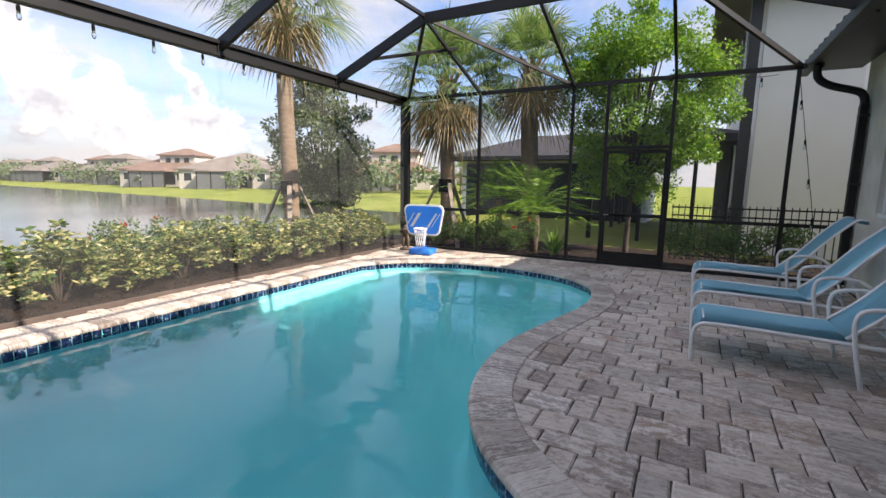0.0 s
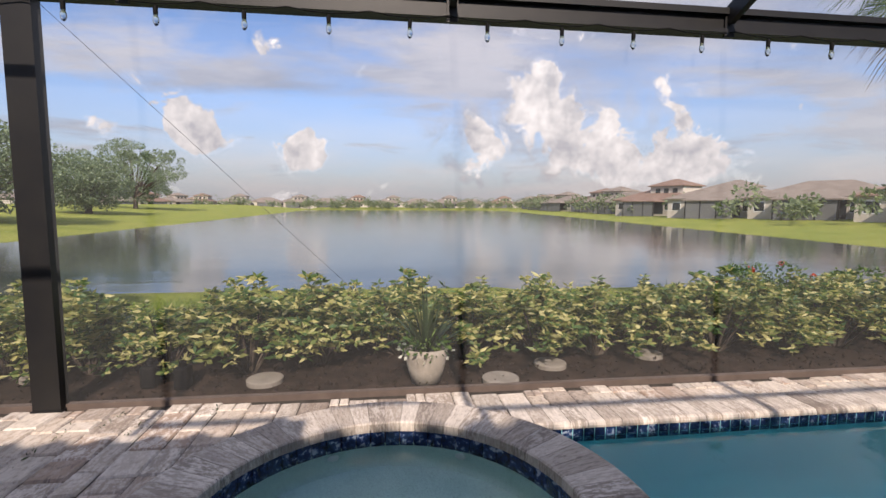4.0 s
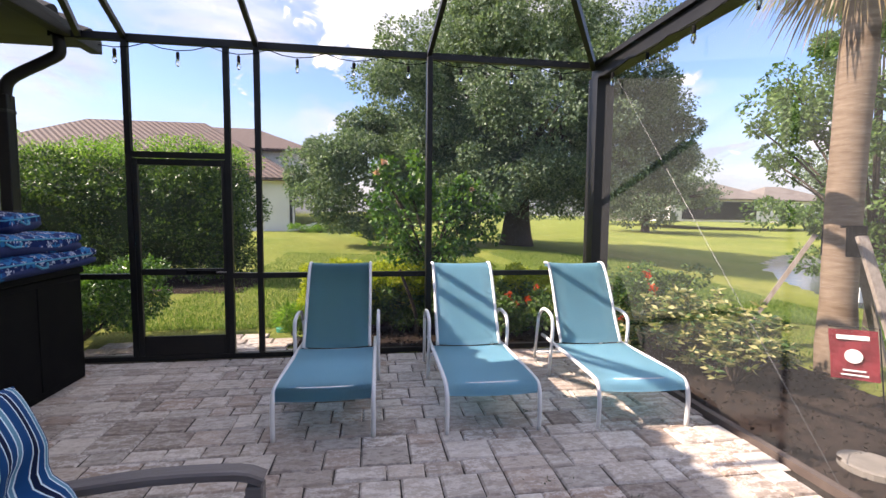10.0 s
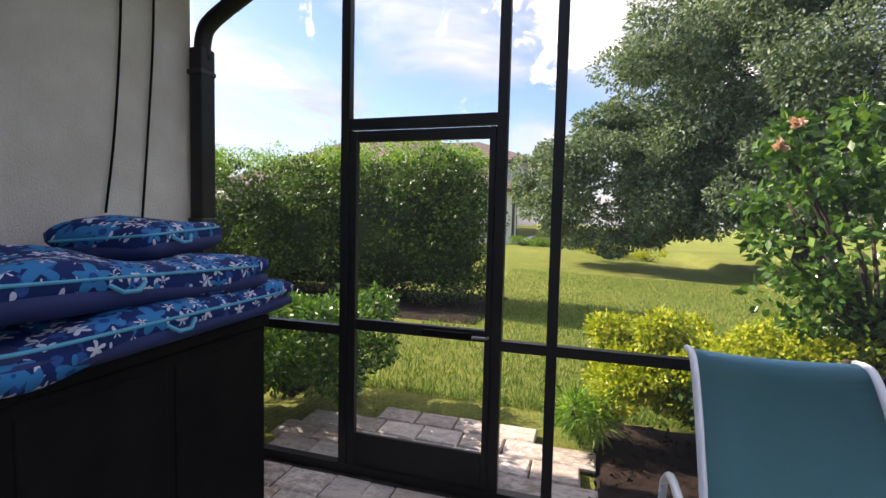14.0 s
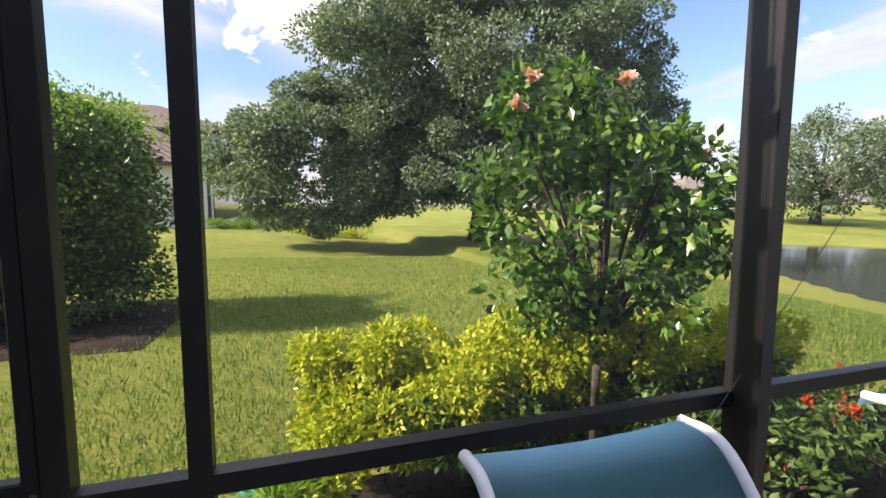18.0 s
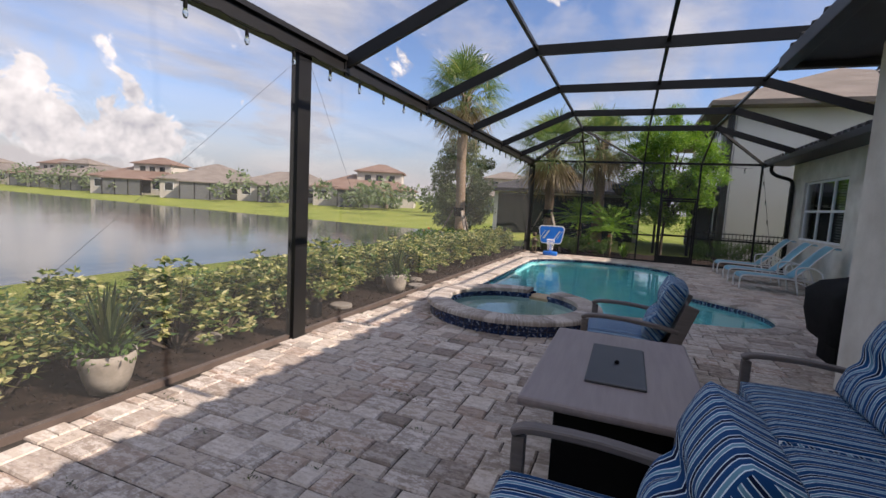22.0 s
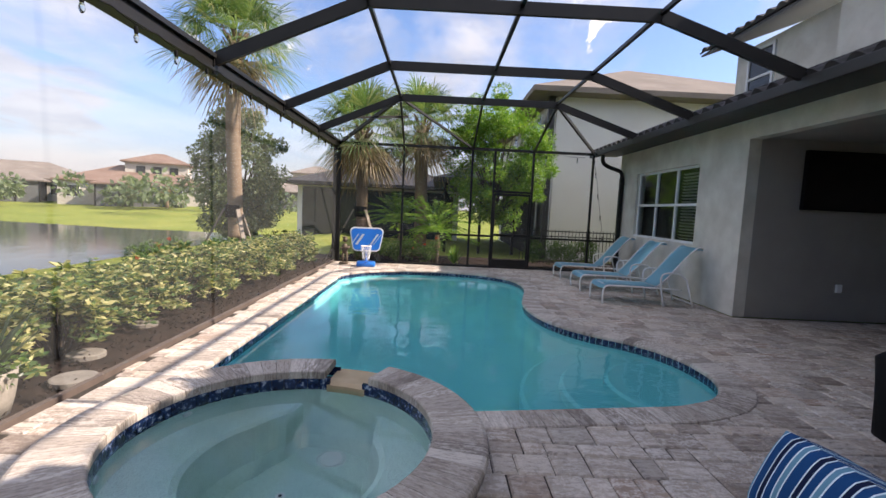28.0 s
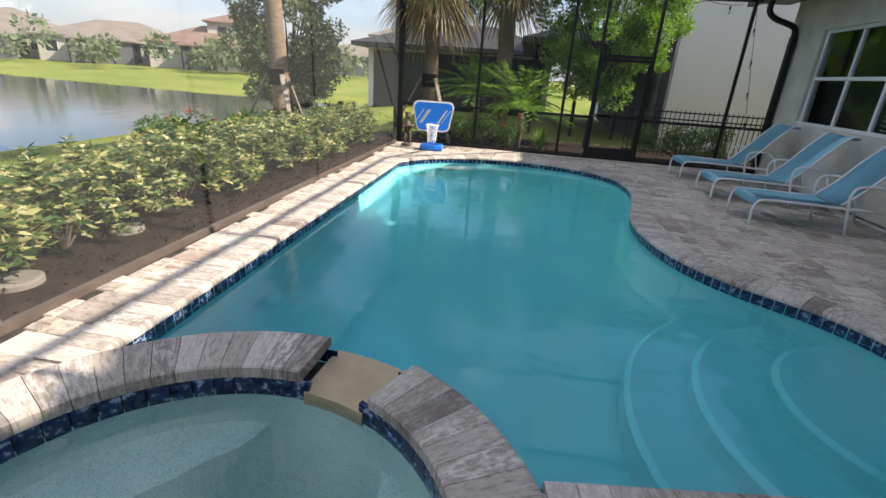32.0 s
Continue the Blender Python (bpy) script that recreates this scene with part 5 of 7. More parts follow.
# lounger's +y runs to its head: turn it so that the head stands at the screen or the wall
b1 = lounge_chair(pose(2.895, 1.96, 0, 0, 0, 179), "white framed sun lounger with turquoise sling by the screen door", "loungers by the near screen", [(1.02, 0.35), (1.15, 0.55), (1.31, 0.83), (1.42, 0.985), (1.50, 1.045), (1.60, 1.04)])
copy_thing(b1, pose(1.715, 2.01, 0, 0, 0, 178.5))
b3 = copy_thing(b1, pose(0.61, 2.08, 0, 0, 0, 175.5))
tagged(b3, "white framed sun lounger with turquoise sling by the corner post")
a1 = lounge_chair(pose(5.78, 14.56, 0, 0, 0, -90), "white framed sun lounger with turquoise sling under the window", "loungers under the window", [(1.02, 0.35), (1.22, 0.55), (1.46, 0.85), (1.62, 1.02), (1.70, 1.08), (1.78, 1.07)])
for y in (15.88, 17.42):
    copy_thing(a1, pose(5.78, y, 0, 0, 0, -90))


def pillow(size, nx=14, ny=14, tuft=None, edge=0.55):
    """A stuffed cushion: size (x, y, z) round the origin, edges rounded, pulled in along a tuft line."""
    bm = bmesh.new()
    sx, sy, sz = (s / 2 for s in size)
    top, bot = [], []
    for i in range(nx + 1):
        rt, rb = [], []
        for j in range(ny + 1):
            u, v = 2 * i / nx - 1, 2 * j / ny - 1
            uu, vv = math.copysign(abs(u) ** 0.8, u), math.copysign(abs(v) ** 0.8, v)
            k = ((1 - abs(uu) ** 6) * (1 - abs(vv) ** 6)) ** 0.5
            hgt = sz * (edge + (1 - edge) * k * (0.75 + 0.25 * (1 - uu * uu) * (1 - vv * vv)))
            corner = 1 - 0.04 * (abs(uu) ** 4) * (abs(vv) ** 4)
            if tuft:
                for tu, tv in tuft:
                    hgt -= sz * 0.52 * math.exp(-(((u - tu) * sx) ** 2 + ((v - tv) * sy) ** 2) / 0.0045)
                hgt -= sz * 0.30 * math.exp(-(((u - tuft[0][0]) * sx) ** 2) / 0.0016)
            x, y = uu * sx * corner, vv * sy * corner
            rt.append(bm.verts.new((x, y, hgt)))
            rb.append(bm.verts.new((x, y, -sz * (edge + (1 - edge) * k))) if 0 < i < nx and 0 < j < ny else None)
        top.append(rt)
        bot.append(rb)
    for i in range(nx + 1):
        for j in range(ny + 1):
            if bot[i][j] is None:
                p = top[i][j].co
                bot[i][j] = bm.verts.new((p.x, p.y, -sz * edge))
    for i in range(nx):
        for j in range(ny):
            bm.faces.new((top[i][j], top[i + 1][j], top[i + 1][j + 1], top[i][j + 1]))
            bm.faces.new((bot[i][j], bot[i][j + 1], bot[i + 1][j + 1], bot[i + 1][j]))
    for i in range(nx):
        bm.faces.new((top[i][0], bot[i][0], bot[i + 1][0], top[i + 1][0]))
        bm.faces.new((top[i + 1][ny], bot[i + 1][ny], bot[i][ny], top[i][ny]))
    for j in range(ny):
        bm.faces.new((top[0][j + 1], bot[0][j + 1], bot[0][j], top[0][j]))
        bm.faces.new((top[nx][j], bot[nx][j], bot[nx][j + 1], top[nx][j + 1]))
    return bm


def moved(bm, m):
    bmesh.ops.transform(bm, matrix=m, verts=bm.verts[:])
    return bm


def deep_seat(name, m, label, category, width, seats):
    """Deep seating: faces -x, its front at x = 0; width along y, centred."""
    c = thing(name, m, label, category, "deep seating set")
    h = width / 2
    for s in (-1, 1):
        y = s * (h - 0.035)
        part("front_leg", box((0.03, y - 0.03, 0), (0.09, y + 0.03, 0.56), 0.006, 1), WOODLOOK, c)
        bm = bmesh.new()
        arm = bend([(0.03, y, 0.575), (0.12, y, 0.605), (0.4, y, 0.61), (0.68, y, 0.585), (0.86, y, 0.56)], 3)
        sweep(bm, arm, 0.075, 0.035)
        part("armrest", bm, WOODLOOK, c, "curved flat armrest")
        bm = bmesh.new()
        bar(bm, (0.62, y, 0.0), (0.80, y, 0.34), 0.044, 0.085, (1, 0, 0))
        bar(bm, (0.765, y, 0.25), (0.95, y, 0.80), 0.05, 0.11, (1, 0, 0))
        part("back_post", bm, WOODLOOK, c, "wide raked back post")
        part("side_rail", box((0.05, y - 0.02, 0.12), (0.74, y + 0.02, 0.30), 0.005, 1), WOODLOOK, c, "deep solid side panel")
    part("front_rail", box((0.04, -h + 0.06, 0.17), (0.08, h - 0.06, 0.29), 0.005, 1), WOODLOOK, c)
    part("back_panel", moved(box((-0.02, -h + 0.07, 0), (0.02, h - 0.07, 0.5), 0.008, 1), Matrix.Translation((0.76, 0, 0.27)) @ Matrix.Rotation(radians(21), 4, "Y")), WOODLOOK, c)
    sw = (width - 0.16) / seats
    for k in range(seats):
        y = -(width - 0.16) / 2 + sw * (k + 0.5)
        part("seat_cushion", moved(pillow((0.74, sw - 0.004, 0.17), nx=14, ny=16), Matrix.Translation((0.38, y, 0.365))), FABRIC, c, "blue and white striped seat cushion", True)
        t = [(-0.05, v) for v in ((-0.62, -0.2, 0.2, 0.62) if seats > 1 else (-0.5, 0, 0.5))]
        bm = pillow((0.58, sw - 0.012, 0.23), nx=26, ny=30, tuft=t)
        m2 = Matrix.Translation((0.735, y, 0.70)) @ Matrix.Rotation(radians(-69), 4, "Y")
        part("back_cushion", moved(bm, m2), FABRIC, c, "tufted blue and white striped back cushion", True)
    return c


deep_seat("outdoor_sofa", pose(4.20, 5.03, 0), "taupe framed outdoor sofa with blue striped cushions", "sofa", 2.12, 2)
ch = deep_seat("outdoor_armchair", pose(2.93, 3.75, 0), "taupe framed armchair with blue striped cushions by the fire table", "armchair", 0.86, 1)
copy_thing(ch, pose(3.02, 7.07, 0, 0, 0, -3))

ft = thing("fire_table", pose(3.375, 5.19, 0), "rectangular grey wood-look fire table on a black base", "fire table")
part("tabletop", box((-0.465, -0.775, 0.575), (0.465, 0.775, 0.625), 0.022, 3), TABLETOP, ft)
part("base", box((-0.30, -0.56, 0.03), (0.30, 0.56, 0.575), 0.006, 1), BLACK, ft, "black panelled base")
for x in (-0.302, 0.302):
    part("base_panel", box((x - 0.004, -0.50, 0.08), (x + 0.004, 0.50, 0.52), 0.003, 1), BLACK, ft)
part("burner_lid", box((-0.165, -0.39, 0.626), (0.165, 0.39, 0.640), 0.004, 1), LIDGREY, ft, "dark grey burner lid")
bm = bmesh.new()
lathe(bm, [(0.014, 0.640), (0.016, 0.652), (0.008, 0.66)], 12)
part("lid_knob", bm, BLACK, ft)

db = thing("deck_box", pose(5.20, 0.42, 0), "large black resin deck storage box against the wall", "storage box")
part("body", box((0.0, 0.0, 0.0), (0.72, 1.19, 0.97), 0.012, 2), BLACK, db)
part("lid", box((-0.02, -0.02, 0.972), (0.74, 1.21, 1.03), 0.018, 3), BLACK, db, "slightly domed black lid")
for y0, y1 in ((0.05, 0.57), (0.61, 1.14)):
    part("front_panel", box((-0.008, y0, 0.06), (0.004, y1, 0.92), 0.004, 1), BLACK, db)


def wavy(bm, amp):
    """Soft, uneven sag of a lying cushion."""
    for v in bm.verts:
        v.co.z += amp * (noise.noise((v.co.x * 3.1, v.co.y * 2.3, amp * 90)) * 1.6 + 0.5 * math.sin(v.co.y * 7))
    return bm


def floral_cushion(m, size, label):
    c = thing("floral_cushion", m, label, "cushion", "cushions on the deck box")
    part("cover", wavy(pillow(size, nx=26, ny=34, edge=0.22), size[2] * 0.24), FLORAL, c, "", True)
    bm = bmesh.new()
    sx, sy, z = size[0] / 2, size[1] / 2, size[2] * 0.12
    ring = [(sx * math.copysign(abs(math.cos(a)) ** 0.25, math.cos(a)), sy * math.copysign(abs(math.sin(a)) ** 0.25, math.sin(a)), z) for a in [2 * math.pi * k / 48 + 0.01 for k in range(49)]]
    tube(bm, ring, 0.007, 6)
    part("piping", bm, PIPING, c, "turquoise piping")
    part("boxing", moved(pillow((size[0] * 0.995, size[1] * 0.995, size[2] * 0.72), nx=14, ny=14, edge=0.30), Matrix.Translation((0, 0, -size[2] * 0.24))), NAVY, c, "plain navy underside", True)
    bm = bmesh.new()
    tube(bm, [(-sx - 0.005, 0.16, 0.0), (-sx - 0.025, 0.12, -0.03), (-sx - 0.025, 0.06, -0.03), (-sx - 0.005, 0.02, 0.0)], 0.009, 6)
    part("tie", bm, PIPING, c)
    return c


floral_cushion(pose(5.52, 0.94, 1.03 + 0.085, 0, 0, 2), (0.76, 1.52, 0.17), "navy floral lounge cushion lying on the deck box")
floral_cushion(pose(5.56, 1.08, 1.03 + 0.245, 1.5, 2, -3), (0.72, 1.42, 0.19), "navy floral lounge cushion stacked on another")
floral_cushion(pose(5.70, 0.70, 1.03 + 0.40, -3, 5, 14), (0.50, 0.62, 0.17), "small navy floral cushion on top of the stack")

gr = thing("covered_grill", pose(5.82, 8.20, 0), "barbecue grill under a fitted black cover", "grill")
bm = bmesh.new()
sec = [(0.36, 0.36, 0.10), (0.37, 0.37, 0.30), (0.46, 0.55, 0.36), (0.50, 0.58, 0.62), (0.50, 0.56, 0.84), (0.40, 0.45, 0.95), (0.18, 0.30, 1.02)]
rings = []
for a, b, z in sec:
    ring = []
    for k in range(36):
        t = 2 * math.pi * k / 36
        wr = 1 + 0.03 * math.sin(5 * t + z * 9) * (1 if z < 1 else 0.4)
        ring.append(bm.verts.new((a * wr * math.copysign(abs(math.cos(t)) ** 0.4, math.cos(t)), b * wr * math.copysign(abs(math.sin(t)) ** 0.4, math.sin(t)), z)))
    rings.append(ring)
for a, b in zip(rings, rings[1:]):
    for k in range(36):
        bm.faces.new((a[k], a[(k + 1) % 36], b[(k + 1) % 36], b[k]))
bm.faces.new(rings[-1])
bm.faces.new(rings[0][::-1])
part("cover", bm, CLOTH_BLACK, gr, "wrinkled black fabric cover", True)
for x in (-0.22, 0.22):
    for y in (-0.28, 0.28):
        bm = bmesh.new()
        tube(bm, [(x - 0.02, y, 0.05), (x + 0.02, y, 0.05)], 0.05, 14)
        part("wheel", bm, BLACK, gr)

# chairs and table seen in the lanai
def dining_chair(m, first=None):
    c = thing("dining_chair", m, "pale wicker dining chair under the lanai roof", "chair", "lanai dining chairs")
    part("seat", box((-0.25, -0.25, 0.40), (0.25, 0.25, 0.46), 0.02, 2), TERRA, c)
    part("backrest", moved(box((-0.03, -0.25, 0), (0.03, 0.25, 0.48), 0.02, 2), Matrix.Translation((0.25, 0, 0.44)) @ Matrix.Rotation(radians(10), 4, "Y")), TERRA, c)
    for x in (-0.22, 0.22):
        for y in (-0.22, 0.22):
            part("leg", box((x - 0.02, y - 0.02, 0), (x + 0.02, y + 0.02, 0.40)), BLACK, c)
    return c


dc = dining_chair(pose(8.9, 11.3, 0, 0, 0, 180))
copy_thing(dc, pose(8.9, 10.4, 0, 0, 0, 172))
dt = thing("dining_table", pose(9.7, 10.9, 0), "dark dining table under the lanai roof", "table")
part("tabletop", box((-0.45, -0.8, 0.71), (0.45, 0.8, 0.75), 0.01, 2), BLACK, dt)
for x in (-0.38, 0.38):
    for y in (-0.72, 0.72):
        part("leg", box((x - 0.03, y - 0.03, 0), (x + 0.03, y + 0.03, 0.71)), BLACK, dt)

# basketball hoop
hp = thing("basketball_hoop", pose(0.98, 17.86, 0, 0, 0, 8), "child's blue poolside basketball hoop on a blue base", "basketball hoop")
bm = box((-0.24, -0.17, 0), (0.24, 0.20, 0.13), 0.05, 3)
part("base", bm, BLUE, hp, "blue water-filled base", True)
bm = bmesh.new()
tube(bm, [(0, 0.10, 0.1), (0, 0.10, 0.55)], 0.035, 12)
part("pole", bm, BLUE, hp)


def rounded(w, h, r, y0, y1):
    bm = bmesh.new()
    out_ = []
    for cx, cz, a0_ in ((w - r, h - r, 0), (-w + r, h - r, 90), (-w + r * 1.6, -h + r, 180), (w - r * 1.6, -h + r, 270)):
        for k in range(6):
            a = radians(a0_ + 18 * k)
            out_.append((cx + r * math.cos(a), cz + r * math.sin(a)))
    f_, b_ = [bm.verts.new((x, y0, z)) for x, z in out_], [bm.verts.new((x, y1, z)) for x, z in out_]
    bm.faces.new(f_)
    bm.faces.new(b_[::-1])
    for k in range(len(out_)):
        bm.faces.new((f_[k], b_[k], b_[(k + 1) % len(out_)], f_[(k + 1) % len(out_)]))
    return bm


brd = part("backboard", moved(rounded(0.43, 0.31, 0.12, -0.02, 0.02), Matrix.Translation((0, 0.06, 0.69))), WHITE, hp, "white rimmed backboard")
part("board_face", moved(rounded(0.395, 0.275, 0.10, -0.003, 0.0), Matrix.Translation((0, 0.037, 0.69))), BLUE, brd, "blue board face")
for x, w in ((-0.16, 0.07), (-0.28, 0.025), (0.20, 0.05), (0.28, 0.018)):
    bm = bmesh.new()
    bm.faces.new([bm.verts.new(p) for p in ((x - w / 2 - 0.10, 0.031, 0.55), (x + w / 2 - 0.10, 0.031, 0.55), (x + w / 2 + 0.08, 0.031, 0.83), (x - w / 2 + 0.08, 0.031, 0.83))])
    bmesh.ops.solidify(bm, geom=bm.faces[:], thickness=0.002)
    part("stripe", bm, WHITE, brd, "white slanted stripe")
bm = bmesh.new()
tube(bm, [(0.13 * math.cos(a), -0.11 + 0.13 * math.sin(a), 0.53) for a in [2 * math.pi * k / 24 for k in range(25)]], 0.011, 8)
rim = part("rim", bm, WHITE, hp)
for k in range(14):
    a, b = 2 * math.pi * k / 14, 2 * math.pi * (k + 1.6) / 14
    for s in (1, -1):
        bm = bmesh.new()
        tube(bm, [(0.125 * math.cos(a), -0.11 + 0.125 * math.sin(a), 0.52), (0.10 * math.cos(a + s * (b - a) / 2), -0.11 + 0.10 * math.sin(a + s * (b - a) / 2), 0.36), (0.085 * math.cos(a + s * (b - a)), -0.11 + 0.085 * math.sin(a + s * (b - a)), 0.18)], 0.004, 4)
        part("net_cord", bm, WHITE, rim)

# garden statue: one plain weathered figure
bm = bmesh.new()
for p, r in (((0, 0, 0.03), (0.14, 0.14, 0.03)), ((0, 0, 0.40), (0.085, 0.07, 0.15)), ((0, -0.01, 0.64), (0.065, 0.07, 0.075)), ((-0.05, 0, 0.17), (0.038, 0.04, 0.15)), ((0.05, -0.02, 0.17), (0.038, 0.04, 0.15)), ((-0.10, -0.06, 0.42), (0.03, 0.08, 0.03)), ((0.10, -0.05, 0.45), (0.03, 0.07, 0.05)), ((0.02, -0.12, 0.44), (0.10, 0.03, 0.03)), ((0, 0.01, 0.70), (0.09, 0.09, 0.02))):
    res = bmesh.ops.create_icosphere(bm, subdivisions=2, radius=1.0)
    bmesh.ops.transform(bm, matrix=Matrix.Translation(p) @ Matrix.Diagonal((*r, 1)), verts=res["verts"])
st = link("garden_statue", bm, BRONZE_ST, True)
st.matrix_world = pose(0.36, 18.2, 0, 0, 0, 20)
tagged(st, "small weathered bronze garden figure on the deck corner", "statue")

# ---- plants ----


def shrub(seed, height=0.75, mat=None, width=0.42, whorls=60):
    """A bushy shrub of leaf whorls on thin stems; returns the thing."""
    g = np.random.default_rng(seed)
    s = thing("variegated_shrub", pose(0, 0, -0.02), "bushy yellow-green variegated shrub in the mulch bed", "shrub", "shrubs along the lake bed")
    V, F, k0 = [], [], 0
    tips = []
    for _ in range(whorls):
        a, r = g.uniform(0, 2 * math.pi), width * math.sqrt(g.random())
        top = height * (1.0 - 0.45 * (r / width) ** 2)
        z = top * g.uniform(0.35, 1.0)
        tips.append((r * math.cos(a), r * math.sin(a) * 1.05, z))
    bm = bmesh.new()
    for t in tips[::3]:
        tube(bm, [(t[0] * 0.15, t[1] * 0.15, 0), (t[0] * 0.6, t[1] * 0.6, t[2] * 0.55), t], [0.012, 0.009, 0.005], 5)
    part("stems", bm, BARK, s)
    P, D = [], []
    for t in tips:
        for j in range(4):
            c = np.array(t) + g.normal(size=3) * 0.04
            n_ = 8
            ph = g.uniform(0, 6)
            for q in range(n_):
                a = ph + 2 * math.pi * q / n_
                P.append(c)
                D.append((math.cos(a), math.sin(a), 0.25))
    v, f = leaves(np.array(P), np.array(D), 0.092, 0.036, 0.15, 0.26, g)
    raw("leaves", v, f, mat or LF_SHRUB, s)
    return s


kinds = [shrub(30 + k, 0.70 + 0.05 * k, None, 0.43, 62 + 4 * k) for k in range(3)]
g = np.random.default_rng(3)
k = 0
for y in np.arange(3.15, 18.4, 0.72):
    if abs(y - 4.4) < 0.35 or abs(y - 9.15) < 0.3:
        x0 = -1.15
    else:
        x0 = -0.82
    for row, (dx, chance) in enumerate(((0, 1.0), (-0.62, 0.85))):
        if g.random() > chance:
            continue
        s = copy_thing(kinds[k % 3], pose(x0 + dx + g.uniform(-0.08, 0.08), y + g.uniform(-0.1, 0.1) + 0.3 * row, -0.02, 0, 0, g.uniform(0, 360)))
        z = g.uniform(0.88, 1.12)
        s.scale = (z, z, z * g.uniform(0.92, 1.08))
        k += 1
for x, y in ((-0.50, 0.65), (-0.85, 1.25), (-0.95, 0.5), (-1.45, 3.0)):
    s = copy_thing(kinds[k % 3], pose(x, y, -0.02, 0, 0, 50 * k))
    k += 1
for s, x, y in zip(kinds, (-0.9, -1.55, -1.5), (18.5, 3.1, 18.9)):
    s.matrix_world = pose(x, y, -0.02)


def bush(name, clumps, per, length, width, mat, label, at, seed, flowers=None, nflow=0, spread=0.8):
    """A denser bush of clumps with a few inner stems, and flower heads where it has them."""
    b = thing(name, pose(*at), label, "bush")
    bm = bmesh.new()
    tips = [c for c, r in clumps]
    branches(bm, (0, 0, 0), tips[: 14], 0.018, 0.006, 0.05)
    part("stems", bm, BARK, b)
    crown("leaves", clumps, per, length, width, mat, b, seed, spread=spread)
    if flowers:
        g = np.random.default_rng(seed + 1)
        for _ in range(nflow):
            c, r = clumps[g.integers(len(clumps))]
            d = g.normal(size=3)
            d[2] = abs(d[2])
            d /= np.linalg.norm(d)
            p = np.array(c) + d * np.array(r)
            P = np.tile(p, (26, 1)) + g.normal(size=(26, 3)) * 0.018
            v, f = leaves(P, np.tile(d, (26, 1)), 0.035, 0.026, 0, 0.9, g)
            raw("blossom", v, f, flowers, b)
    return b


def mound(g, n, rx, ry, h, r):
    return [((g.uniform(-rx, rx), g.uniform(-ry, ry), g.uniform(0.3, 1.0) * h), (r, r, r * 0.85)) for _ in range(n)]


g = np.random.default_rng(21)
bush("ixora_bush", mound(g, 34, 0.55, 0.45, 0.85, 0.17), 150, 0.06, 0.028, LF_MID, "green ixora bush with red blossoms by the corner post", (-0.85, -0.05, 0), 31, PETAL, 16)
bush("ixora_bush", mound(g, 22, 0.55, 0.22, 0.5, 0.15), 150, 0.06, 0.028, LF_MID, "low green ixora bush with red blossoms outside the screen", (1.0, -0.42, 0), 32, PETAL, 14)
bush("ixora_bush", mound(g, 24, 0.5, 0.5, 0.6, 0.16), 150, 0.06, 0.028, LF_MID, "low green ixora bush with red blossoms in the lake bed", (-2.1, 2.9, -0.08), 33, PETAL, 14)
bush("ixora_bush", mound(g, 24, 0.4, 1.2, 0.75, 0.2), 150, 0.06, 0.028, LF_MID, "low green ixora bush with red blossoms in the lake bed", (-1.85, 14.2, -0.05), 34, PETAL, 5)
bush("golden_duranta", [(c, r) for c, r in mound(g, 140, 1.05, 0.28, 0.80, 0.15) if c[2] > 0.34], 520, 0.044, 0.023, LF_GOLD, "golden yellow clipped hedge outside the screen", (2.42, -1.12, 0), 41)
bush("golden_duranta", [(c, r) for c, r in mound(g, 46, 0.72, 0.26, 0.76, 0.14) if c[2] > 0.48], 420, 0.044, 0.023, LF_GOLD, "golden yellow top of the clipped hedge by the corner", (0.75, -1.2, 0), 42)
bush("dark_hedge", mound(g, 54, 1.45, 0.24, 0.52, 0.16), 300, 0.055, 0.03, LF_MID, "low dark green hedge under the golden hedge", (1.5, -1.0, 0), 43)
bush("clipped_hedge", mound(g, 60, 0.8, 0.5, 0.8, 0.2), 280, 0.055, 0.03, LF_HIB, "low green hedge outside the screen", (5.95, -0.9, 0), 44)
bush("clipped_hedge", mound(g, 40, 1.0, 0.28, 0.72, 0.2), 170, 0.05, 0.026, LF_MID, "low clipped green hedge outside the far screen", (6.45, 19.35, 0), 45)
bush("clipped_hedge", mound(g, 40, 1.2, 0.3, 0.6, 0.2), 150, 0.06, 0.03, LF_MID, "green shrubs with red blossoms outside the far screen", (1.6, 19.3, 0), 46, PETAL, 9)
bush("fern_clump", mound(g, 9, 0.12, 0.1, 0.28, 0.12), 120, 0.13, 0.014, LF_LIME, "small light green fern beside the path", (3.55, -0.85, 0), 47, spread=0.4)
g = np.random.default_rng(51)
hedge = bush("tall_hedge", [((g.uniform(-2.1, 6.2), g.uniform(-1.1, 1.1), g.uniform(0.35, 2.66)), (0.46, 0.46, 0.40)) for _ in range(310)], 420, 0.085, 0.045, LF_HEDGE, "tall dense green hedge on the lawn beside the house", (7.6, -6.7, -0.1), 52)
# Solid hull in dark leaf colour, added to stand for the hedge's shaded inside.
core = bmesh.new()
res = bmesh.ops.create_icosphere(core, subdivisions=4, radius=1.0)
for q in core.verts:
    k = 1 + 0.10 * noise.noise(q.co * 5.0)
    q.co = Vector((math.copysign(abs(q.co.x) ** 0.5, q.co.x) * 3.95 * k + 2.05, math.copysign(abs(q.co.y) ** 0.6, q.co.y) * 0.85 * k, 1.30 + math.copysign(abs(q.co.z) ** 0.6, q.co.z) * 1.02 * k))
part("inner_growth", core, LF_SPIKE, hedge, "solid dark hull added inside the hedge for its shaded depth", True)
